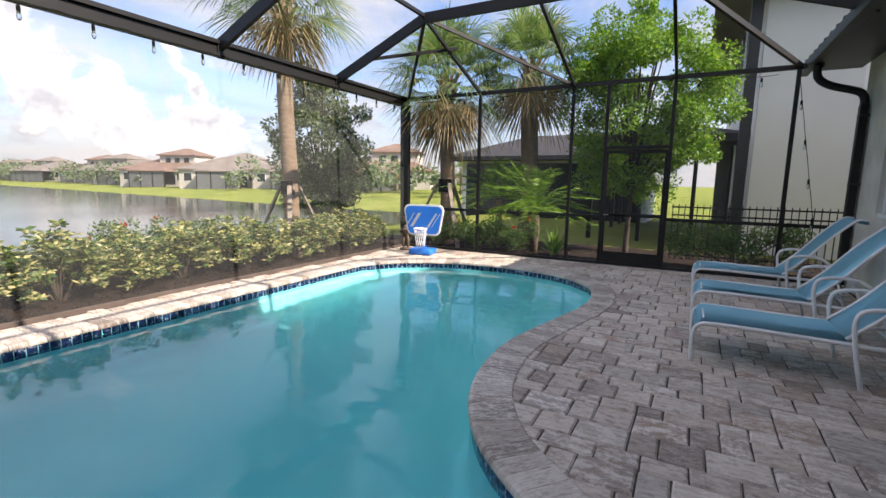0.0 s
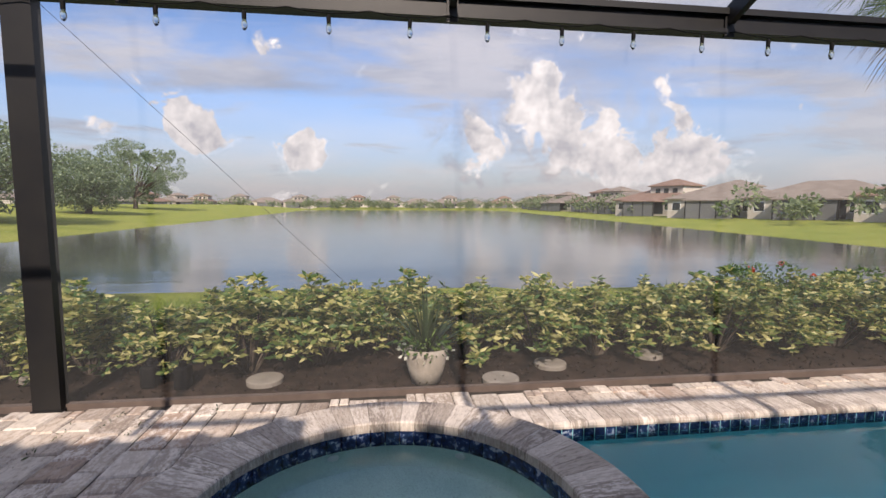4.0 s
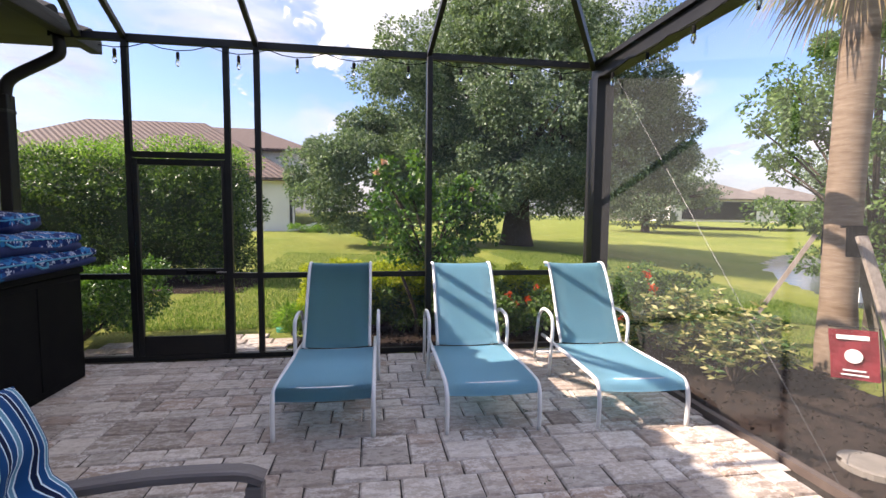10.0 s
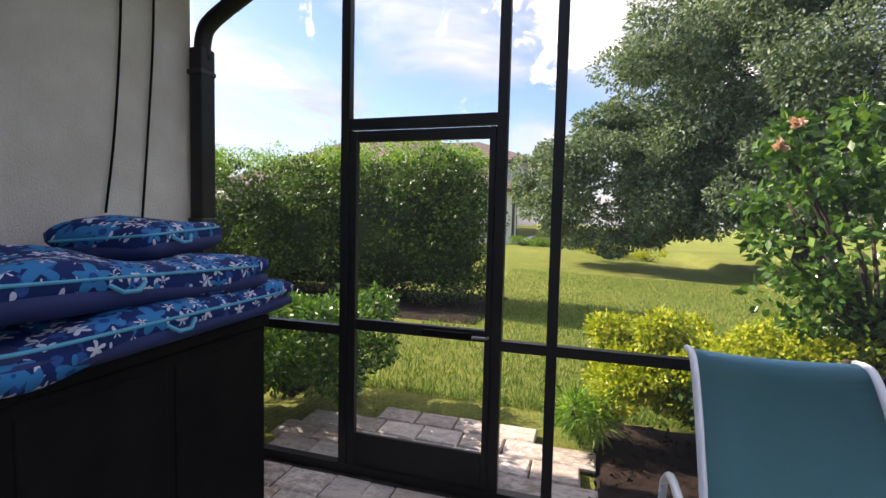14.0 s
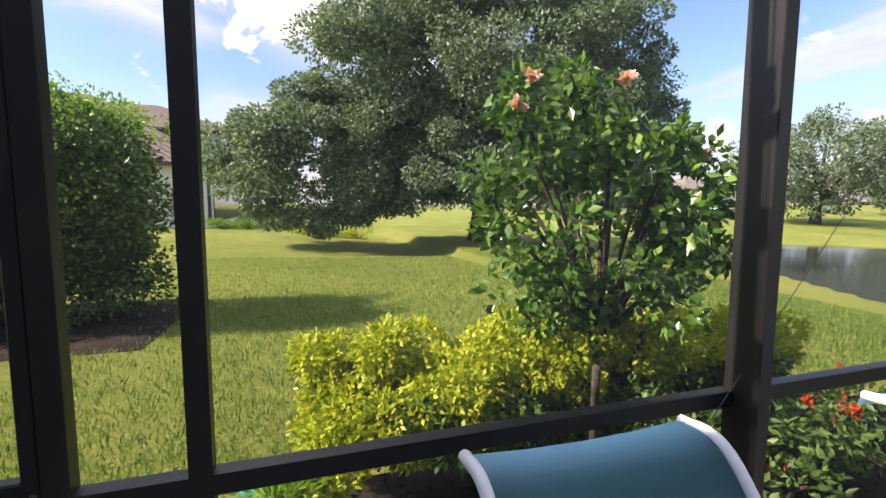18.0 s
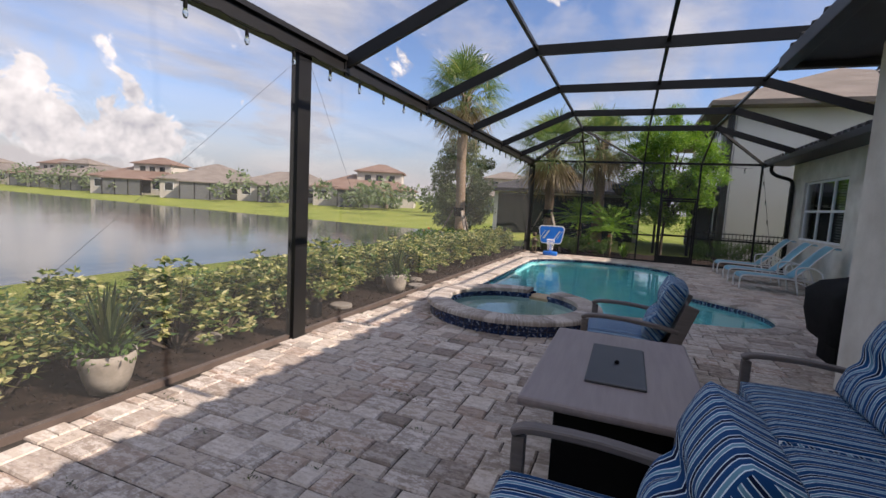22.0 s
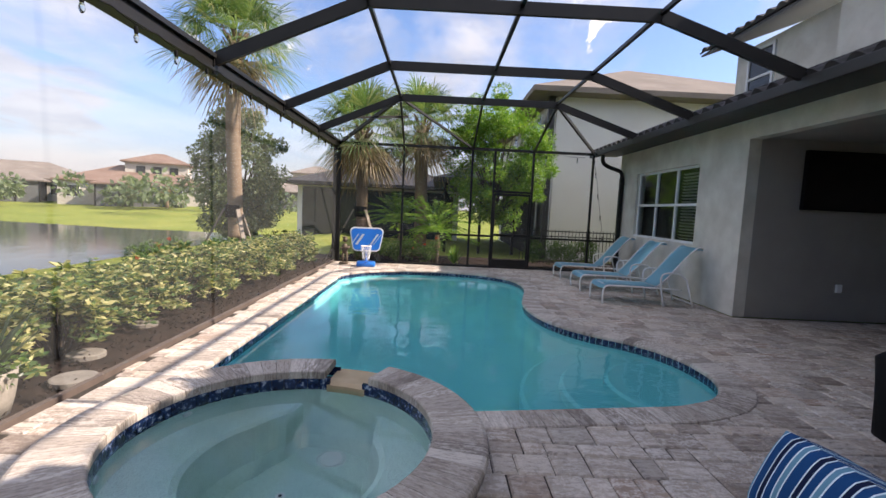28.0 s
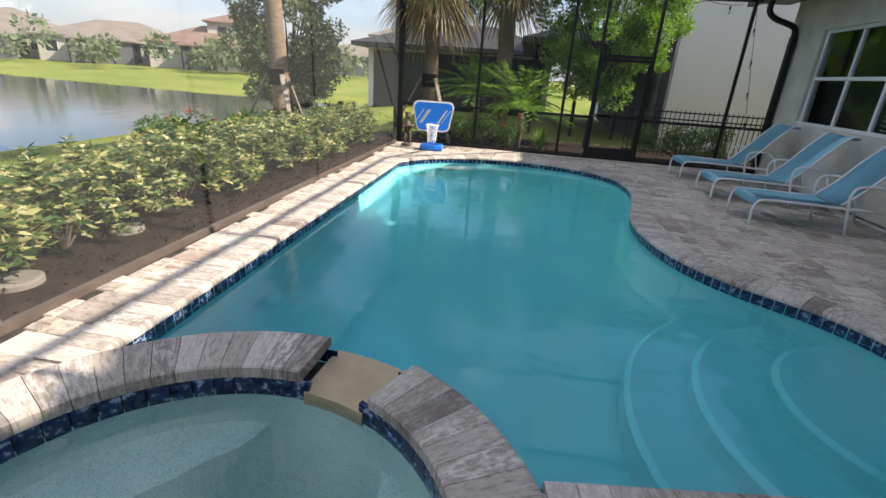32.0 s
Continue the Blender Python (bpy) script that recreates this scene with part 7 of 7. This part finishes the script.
def lake_house(m, roof, two, seed, label):
    """A house across the lake: low wing with a screened porch facing -y, with an upper storey on some."""
    g = np.random.default_rng(seed)
    hs = thing("lake_house", m, label, "house", "houses across the lake")
    w, d = 17.0, 11.5
    part("wall", box((-w / 2, -d / 2, -0.8), (w / 2, d / 2, 3.0)), STUCCO_H, hs)
    part("roof", hip_roof(w, d, 3.1, 2.5), roof, hs, "hipped tile roof")
    for k in range(5):
        x = -w / 2 + 1.6 + 2.95 * k
        if k in (0, 4):
            wn = part("window", box((x - 0.7, -d / 2 - 0.05, 0.9), (x + 0.7, -d / 2 + 0.02, 2.3)), WIN_PORCH_DK, hs)
            part("frame", box((x - 0.8, -d / 2 - 0.03, 0.8), (x + 0.8, -d / 2 - 0.001, 2.4)), WHITE, wn)
    # The opening has no depth: a flat dark slab carries its shade.
    part("porch", box((-3.8, -d / 2 - 0.04, 0.0), (3.8, -d / 2 + 0.02, 2.6)), WIN_PORCH_DK, hs, "flat dark panel painted as a shaded porch opening")
    for x in (-3.8, -1.3, 1.3, 3.8):
        part("porch_post", box((x - 0.1, -d / 2 - 3.2, -0.8), (x + 0.1, -d / 2 - 3.0, 2.7)), BRONZE, hs)
    part("porch_screen", box((-3.9, -d / 2 - 3.18, -0.5), (3.9, -d / 2 - 3.14, 2.7)), CAGE_DK, hs)
    part("porch_roof", moved(hip_roof(8.4, 3.6, 2.75, 0.7, 0.2), Matrix.Translation((0, -d / 2 - 1.5, 0))), roof, hs)
    for y in (-3.2, 0.4, 3.6):
        part("side_window", box((w / 2 - 0.02, y - 0.6, 0.9), (w / 2 + 0.05, y + 0.6, 2.3)), WIN_PORCH_DK, hs)
    if two:
        part("upper_wall", box((-3.2 + 1.5, -2.6, 2.9), (4.6 + 1.5, 4.0, 6.1)), STUCCO_H, hs)
        part("upper_roof", moved(hip_roof(7.8, 6.6, 6.15, 1.5), Matrix.Translation((2.2, 0.7, 0))), roof, hs, "hipped tile roof")
        for x in (0.2, 2.2, 4.3):
            part("upper_window", box((x - 0.55, -2.66, 4.2), (x + 0.55, -2.58, 5.5)), WIN_PORCH_DK, hs)
    return hs


h1 = lake_house(pose(-41, 75, 0.05, 0, 0, 24), ROOF_RED, True, 1, "pale stucco house with red-brown tile roof across the lake")
h2 = lake_house(pose(-21, 88, 0.3, 0, 0, 12), ROOF_TAN, True, 2, "pale stucco house with tan tile roof across the lake")
h3 = lake_house(pose(-58, 75, 0.05, 0, 0, 26), ROOF_TAN, False, 3, "low pale house with tan tile roof across the lake")
for first, place in ((2, (-73, 71, 0.0, 0, 0, 30)), (0, (-93, 71, 0.0, 0, 0, 22)), (1, (-98, 90, 0.3, 0, 0, 20)), (2, (-115, 76, 0.0, 0, 0, 18)), (1, (-134, 80, 0.1, 0, 0, 16))):
    copy_thing((h1, h2, h3)[first], pose(*place))
g = np.random.default_rng(120)
spots = []
for k in range(6):
    x = -149 - 19 * k
    spots.append((x, far_shore(x) + 22 + g.uniform(-2, 3), 14))
for k in range(18):
    spots.append((-276 + g.uniform(-8, 3), 150 - 17.5 * k + g.uniform(-2, 2), 90 + g.uniform(-8, 8)))
for k in range(7):
    spots.append((-262 + 20 * k, -104 - 5 * k, 150 + 6 * k))
for k, (x, y, a) in enumerate(spots):
    copy_thing((h1, h3, h2, h3, h2)[k % 5], pose(x, y, 0.1, 0, 0, a))
copy_thing(h3, pose(-50, -80, 1.2, 0, 0, 165))

# shore trees and shrubs far away, one stand of greenery
g = np.random.default_rng(130)
C = []
for k in range(330):
    t = g.random()
    x, y = (-16 - 240 * t, far_shore(-16 - 240 * t) + g.uniform(12, 34)) if k < 140 else (-260 + g.uniform(-6, 6), -110 + 250 * g.random())
    s = g.uniform(0.6, 1.5) * (1 + 0.9 * t)
    C.append(((x, y, 0.5 + s * g.uniform(0.5, 1.9)), (s * 1.5, s * 1.5, s)))
for k in range(70):
    C.append(((-290 + g.uniform(-15, 10), -160 + 380 * g.random(), g.uniform(0, 4)), (7, 7, 3.5)))
    C.append(((-20 - 240 * g.random(), -120 + g.uniform(-20, 5), g.uniform(0, 4)), (6, 6, 3)))
crown_ob = crown("far_trees", C, 90, 0.8, 0.5, LF_GREY, None, 131)
tagged(crown_ob, "distant shore trees and garden greenery", "trees", kind="stuff")
for k, (x, y) in enumerate(((-18, 50), (-31, 56), (-37, 58), (-60, 74), (-75, 83), (-90, 92), (-118, 108))):
    palm((x, y + 8, 0.2), 2.6, 140 + k, "cabbage palm on the far shore", 16, 1.2, 4, False) if k < 3 else None

# two-storey neighbour beyond the far screen
nb = thing("neighbour_house", pose(0, 0, 0), "tall pale stucco two-storey house beyond the fence", "house")
part("wall", box((6.8, 22.6, -0.3), (17.0, 36.0, 5.75)), STUCCO_W, nb)
part("roof", moved(hip_roof(10.5, 13.4, 5.85, 2.9, 0.75), Matrix.Translation((11.8, 29.3, 0)) @ Matrix.Rotation(radians(0), 4, "Z")), ROOF_TAN, nb, "grey-tan tile roof")
part("corner_trim", box((6.50, 22.55, -0.3), (6.72, 22.75, 5.72)), FASCIA, nb, "brown corner downspout")
for y in (24.2, 25.4, 26.6, 29.5):
    wn = part("window", box((6.50, y - 0.38, 3.9), (6.56, y + 0.38, 5.2)), WIN_PORCH_DK, nb)
    part("frame", box((6.515, y - 0.46, 3.82), (6.552, y + 0.46, 5.28)), WHITE, wn)
for y in (24.4, 27.0):
    wn = part("window", box((6.50, y - 0.5, 0.9), (6.56, y + 0.5, 2.4)), WIN_PORCH_DK, nb)
    part("frame", box((6.515, y - 0.58, 0.82), (6.552, y + 0.58, 2.48)), WHITE, wn)
part("porch_roof", moved(hip_roof(3.6, 9.0, 2.75, 0.9, 0.35), Matrix.Translation((4.7, 28.3, 0))), ROOF_DK, nb, "dark porch roof")
for y in (23.9, 26.0, 28.2, 30.4, 32.6):
    part("porch_post", box((3.0, y - 0.06, -0.2), (3.12, y + 0.06, 2.7)), BRONZE, nb)
for x in (3.06, 4.4, 5.7):
    part("porch_post", box((x - 0.05, 23.84, -0.2), (x + 0.05, 23.96, 2.7)), BRONZE, nb)
# Flat near-black sheet painted as the shade under the porch roof.
part("porch_shade", box((6.44, 23.9, -0.1), (6.50, 32.6, 2.6)), SHADE_DK, nb)
n2 = thing("neighbour_house", pose(0, 0, 0), "flat dark panel painted as a shaded screened porch of a house behind the palms", "house")
part("roof", moved(hip_roof(9, 6, 2.7, 1.2, 0.4), Matrix.Translation((-0.6, 34.0, 0))), ROOF_DK, n2)
part("wall", box((-5.1, 32.0, -0.3), (3.9, 37.0, 2.6)), STUCCO_W, n2)
# Porch shade painted as a dark slab on the wall.
part("porch", box((-4.8, 31.9, -0.3), (3.6, 31.96, 2.4)), WIN_PORCH_DK, n2, "flat dark panel painted as a shaded porch opening")

# tile-roofed neighbour beyond the near lawn
n3 = thing("neighbour_house", pose(0, 0, 0), "white stucco house with brown barrel-tile roof beyond the hedge", "house")
part("wall", box((7.75, -41.0, -0.3), (31.0, -26.0, 3.55)), STUCCO_W, n3)
part("roof", moved(hip_roof(23.25, 15.0, 3.65, 4.6, 0.55), Matrix.Translation((19.4, -33.5, 0))), ROOF_BRN, n3, "hipped brown tile roof")
part("upper_wall", box((8.2, -48.0, 3.6), (24.0, -37.0, 6.75)), STUCCO_W, n3)
part("upper_roof", moved(hip_roof(15.8, 11.0, 6.85, 2.6, 0.7), Matrix.Translation((16.1, -42.5, 0))), ROOF_BRN, n3, "hipped brown tile roof")
# Dark slab on the side wall in place of the porch's shade.
part("porch", box((7.70, -40.8, 0.5), (7.76, -27.4, 3.3)), WIN_PORCH_DK, n3, "flat dark panel painted as a shaded porch opening")
part("downspout", box((7.66, -26.08, 0.4), (7.82, -25.94, 3.5)), FASCIA, n3)
n4 = thing("neighbour_house", pose(0, 0, 1.2), "low house with tan roof and flat dark panel painted as a shaded screened porch across the lawn", "house")
part("wall", box((-61.0, -72.0, -0.6), (-43.0, -60.0, 2.9)), STUCCO_W, n4)
part("roof", moved(hip_roof(18, 12, 3.0, 2.9, 0.6), Matrix.Translation((-52.0, -66, 0))), ROOF_TAN, n4)
# Flat dark slab painted as the shade behind the porch screens.
part("porch", box((-58, -59.98, -0.3), (-45, -59.9, 2.5)), WIN_PORCH_DK, n4, "flat dark panel painted as a shaded screened porch")
part("wing_wall", box((-76.0, -74.0, -0.6), (-62.0, -63.0, 2.9)), STUCCO_W, n4)
part("wing_roof", moved(hip_roof(14, 11, 3.0, 2.6, 0.6), Matrix.Translation((-69.0, -68.5, 0))), ROOF_TAN, n4)

# ---- stones: deck, coping, tiles, path ----
g = np.random.default_rng(200)


def paver_mesh(w, h, seed):
    """One tumbled stone, its top worn round at the edges, w by h round its middle."""
    r = np.random.default_rng(seed)
    e, c = 0.004, 0.011
    j = lambda: r.uniform(-0.005, 0.004)
    cor = [(-w / 2 + e, -h / 2 + e), (w / 2 - e, -h / 2 + e), (w / 2 - e, h / 2 - e), (-w / 2 + e, h / 2 - e)]
    cor = [(x + j(), y + j()) for x, y in cor]
    V = [(x, y, -0.03) for x, y in cor] + [(x, y, -0.011) for x, y in cor]
    V += [(x - math.copysign(c, x), y - math.copysign(c, y), r.uniform(-0.0015, 0.0015)) for x, y in cor]
    F = [(8, 9, 10, 11)]
    for k in range(4):
        n_ = (k + 1) % 4
        F += [(k, n_, 4 + n_, 4 + k), (4 + k, 4 + n_, 8 + n_, 8 + k)]
    me = bpy.data.meshes.new("paver")
    me.from_pydata(V, [], F)
    me.materials.append(PAVER)
    return me, V, F


CELL = 0.0775
SIZES = ((4, 3), (3, 3), (3, 2), (2, 3), (2, 2), (4, 2))
stock = {(w, h, k): paver_mesh(w * CELL, h * CELL, w * 100 + h * 7 + k) for w, h in SIZES for k in range(2)}


def blocked(x, y, w, h):
    for a, b in ((-1, -1), (1, -1), (1, 1), (-1, 1), (0, 0)):
        px, py = x + a * w / 2, y + b * h / 2
        if inside_poly(px, py, POOL) or (Vector((px, py, 0)) - SPA).length < SPA_IN + 0.03:
            return True
        if px > 5.36 and 1.95 < py < 7.6 or px > 6.1 and py < 2.0 or px > 7.79 and not 7.6 < py < 13.62 or px > 11.5 or px < 0.0:
            return True
    return False


def cut_stone(cx, cy, w, h, k):
    """Smaller cuts of a stone where it meets an edge."""
    for qx in (-0.25, 0.25):
        for qy in (-0.25, 0.25):
            ex, ey = cx + qx * w * CELL, cy + qy * h * CELL
            if not blocked(ex, ey, w * CELL / 2, h * CELL / 2):
                add_rest(ex, ey, 0.0, stock[(w, h, k)], 0.5)


def add_rest(cx, cy, dz, piece, size=1.0):
    b = len(rest_v)
    rest_v.extend((cx + p[0] * size, cy + p[1] * size, p[2] + dz) for p in piece[1])
    rest_f.extend(tuple(b + q for q in f) for f in piece[2])


rest_v, rest_f, singles = [], [], 0
j, row = 0, 0
while j * CELL < 18.55:
    h = (3, 2, 3, 3, 2)[row % 5]
    i = -int(g.integers(3))
    while i * CELL < 11.4:
        w = int(g.choice((4, 3, 2, 3), p=(0.40, 0.27, 0.20, 0.13)))
        if h == 2 and w == 4 and g.random() < 0.5:
            w = 3
        i += w
        cx, cy = (i - w / 2) * CELL + 0.004, 0.06 + (j + h / 2) * CELL
        k = int(g.integers(2))
        if blocked(cx, cy, w * CELL, h * CELL):
            cut_stone(cx, cy, w, h, k)
            continue
        dz, tw = g.uniform(-0.003, 0.002), g.uniform(-0.8, 0.8)
        if 0.8 < cx < 2.7 and 2.1 < cy < 7.5 and singles < 300:
            ob = new("paver", stock[(w, h, k)][0])
            ob.parent = deck
            ob.matrix_basis = pose(cx, cy, dz, 0, 0, tw + 180 * k)
            singles += 1
        else:
            add_rest(cx, cy, dz, stock[(w, h, k)])
    j += h
    row += 1
tagged(raw("pavers", rest_v, rest_f, PAVER, deck), "tumbled grey-brown paving stones", kind="stuff")

# small stone path outside the near door
pv, pf = [], []
for i in range(7):
    for j in range(5):
        px, py = 3.70 + i * 0.312 + 0.1 * (j % 2) - 0.1, -0.19 - j * 0.234
        if (px - 4.5) ** 2 * 0.6 + (py + 0.15) ** 2 < 0.85:
            me, V, F = stock[(4, 3, (i + j) % 2)]
            b = len(pv)
            pv += [(px + p[0], py + p[1], p[2] - 0.012) for p in V]
            pf += [tuple(b + q for q in f) for f in F]
tagged(raw("pavement_path", pv, pf, PAVER), "short paved step outside the screen door", "path", kind="structure")


def coping_piece(a, b, c, d, z, drop, nose):
    """A coping stone on the four corners a, b (water side) and c, d (deck side), with a rounded nose."""
    mid = (a + b + c + d) / 4
    shrink = lambda p: p + (mid - p) * 0.026
    a, b, c, d = (shrink(p) for p in (a, b, c, d))
    out_ab = ((a - d).normalized() + (b - c).normalized()) / 2
    V = []
    for p, q in ((a, d), (b, c)):
        o = (p - q).normalized()
        V += [q + Vector((0, 0, z - drop)), q + Vector((0, 0, z - 0.008)), q + o * 0.01 + Vector((0, 0, z)), p - o * 0.03 + Vector((0, 0, z)), p - o * 0.008 + Vector((0, 0, z - 0.010)), p + Vector((0, 0, z - 0.028)), p + Vector((0, 0, z - drop))]
    n_ = 7
    F = [(k, k + 1, n_ + k + 1, n_ + k) for k in range(n_ - 1)] + [tuple(range(n_))[::-1], tuple(range(n_, 2 * n_))]
    return [tuple(v) for v in V], F


def lay_stone(V, F, parent):
    """Link one coping stone, its texture running from the deck side to the water side."""
    ob = raw("coping_stone", V, F, COPING, parent)
    uv = ob.data.uv_layers.new(name="UVMap")
    flat_at = [(0.135 * (k // 7), (Vector(V[k]) - Vector(V[7 * (k // 7)])).length) for k in range(14)]
    for loop in ob.data.loops:
        uv.data[loop.index].uv = flat_at[loop.vertex_index]
    return ob


pool_edge = along(free_edge, 0.135)
deck_side = offset(pool_edge, -0.29)
# keep the deck side outside the pool whatever way the edge runs
if inside_poly(deck_side[10].x, deck_side[10].y, POOL):
    deck_side = offset(pool_edge, 0.29)
    water_side = offset(pool_edge, -0.025)
else:
    water_side = offset(pool_edge, 0.025)
trim = setting("trim_pool_coping", box((0.40, 13.0, -0.02), (0.42, 13.1, -0.017)), COPING, "bullnose stone coping round the pool", "coping")
for k in range(len(pool_edge) - 1):
    mid = (pool_edge[k] + pool_edge[k + 1]) / 2
    if (mid - SPA).length < SPA_OUT + 0.02:
        continue
    V, F = coping_piece(water_side[k], water_side[k + 1], deck_side[k + 1], deck_side[k], 0.011, 0.045, 0)
    lay_stone(V, F, trim)
tv_, tf_ = [], []
tile_line = along(free_edge + round_spa, 0.085)
for k in range(len(tile_line) - 1):
    a, b = tile_line[k], tile_line[k + 1]
    t = (b - a).normalized()
    nrm = Vector((-t.y, t.x, 0))
    if not inside_poly(*((a + b) / 2 + nrm * 0.05)[:2], POOL):
        nrm = -nrm
    a2, b2 = a + t * 0.003 + nrm * 0.004, b - t * 0.003 + nrm * 0.004
    for z0, z1 in ((-0.115, -0.036), (-0.195, -0.118)):
        m_ = len(tv_)
        tv_ += [(a2.x, a2.y, z0), (b2.x, b2.y, z0), (b2.x, b2.y, z1), (a2.x, a2.y, z1)]
        tf_.append((m_, m_ + 1, m_ + 2, m_ + 3))
tagged(raw("waterline_tiles", tv_, tf_, MOSAIC, trim), "glossy dark blue mosaic waterline tiles", kind="stuff")

# spa coping, wall tiles inside and out, spillway
trim2 = setting("trim_spa_coping", box((1.0, 7.9, 0.02), (1.02, 7.92, 0.03)), COPING, "raised ring of stone coping round the spa", "coping")
gap0, gap1 = radians(66), radians(86)
n = 62
for k in range(n):
    a0_, a1_ = 2 * math.pi * k / n, 2 * math.pi * (k + 1) / n
    if gap0 < (a0_ + a1_) / 2 < gap1:
        continue
    at_ = lambda r, a: SPA + Vector((math.cos(a), math.sin(a), 0)) * r
    V, F = coping_piece(at_(SPA_OUT + 0.02, a0_), at_(SPA_OUT + 0.02, a1_), at_(SPA_IN - 0.02, a1_), at_(SPA_IN - 0.02, a0_), SPA_TOP, 0.062, 0)
    lay_stone(V, F, trim2)
n = 64
ring_v, ring_f = [], []
for k in range(n):
    a0_, a1_ = 2 * math.pi * (k + 0.03) / n, 2 * math.pi * (k + 0.97) / n
    low_gap = gap0 < 2 * math.pi * (k + 0.5) / n < gap1
    zt = 0.07 if low_gap else SPA_TOP - 0.062
    V = [(SPA.x + r * math.cos(a), SPA.y + r * math.sin(a), z) for r in (SPA_IN - 0.014, SPA_IN + 0.01) for z in (0.03, zt) for a in (a0_, a1_)]
    raw("mosaic_tile", V, [(0, 1, 3, 2), (4, 6, 7, 5), (0, 2, 6, 4), (1, 5, 7, 3), (2, 3, 7, 6)], MOSAIC, trim2)
    for z0, z1 in ((-0.02, 0.062), (0.066, zt)):
        if z1 - z0 < 0.02:
            continue
        m_ = len(ring_v)
        ring_v += [(SPA.x + (SPA_OUT - 0.03) * math.cos(a), SPA.y + (SPA_OUT - 0.03) * math.sin(a), z) for z in (z0, z1) for a in (a0_, a1_)]
        ring_f.append((m_, m_ + 1, m_ + 3, m_ + 2))
tagged(raw("wall_tiles", ring_v, ring_f, MOSAIC, trim2), "dark blue mosaic tiles on the spa wall", kind="stuff")
bm = bmesh.new()
A = [2 * math.pi * k / 72 for k in range(72)]
rr = [[bm.verts.new((SPA.x + r * math.cos(a), SPA.y + r * math.sin(a), z)) for a in A] for r, z in ((SPA_IN + 0.012, -0.3), (SPA_IN + 0.012, 0.06), (SPA_OUT - 0.034, 0.06), (SPA_OUT - 0.034, -1.2))]
for a, b in zip(rr, rr[1:]):
    for k in range(72):
        bm.faces.new((a[k], a[(k + 1) % 72], b[(k + 1) % 72], b[k]))
setting("spa_wall", bm, SAND, "core of the raised spa wall", "spa wall")
bm = bmesh.new()
V = [[bm.verts.new((SPA.x + r * math.cos(a), SPA.y + r * math.sin(a), z)) for a in [gap0 + (gap1 - gap0) * k / 6 for k in range(7)]] for r, z in ((SPA_IN - 0.02, 0.0), (SPA_IN - 0.02, 0.10), (SPA_IN + 0.02, 0.118), (SPA_OUT + 0.03, 0.112), (SPA_OUT + 0.05, 0.09), (SPA_OUT + 0.05, 0.05), (SPA_OUT - 0.02, 0.0))]
for a, b in zip(V, V[1:]):
    for k in range(6):
        bm.faces.new((a[k], b[k], b[k + 1], a[k + 1]))
bm.faces.new([a[0] for a in V])
bm.faces.new([a[6] for a in V][::-1])
bmesh.ops.recalc_face_normals(bm, faces=bm.faces[:])
setting("spa_spillway", bm, SPILL, "sandstone spillway lip between spa and pool", "spillway")

# weeds and dry leaves caught in the joints beside the loungers and along the lit edge
g = np.random.default_rng(310)
P = np.stack([g.uniform(0.15, 2.6, 26), np.round(g.uniform(1.3, 7.5, 26) / 0.2325) * 0.2325 + 0.06, np.full(26, 0.002)], 1)
P = np.repeat(P, 16, 0) + g.normal(size=(416, 3)) * (0.07, 0.012, 0.0)
v, f = leaves(P, np.tile([0.3, 0.2, 1.0], (416, 1)), 0.028, 0.008, 0.2, 1.0, g)
v[:, 2] = np.clip(v[:, 2], 0.0, 0.03)
tagged(raw("joint_weeds", v, f, LF_SPIKE), "small dark weeds in the paving joints", "weeds", kind="stuff")
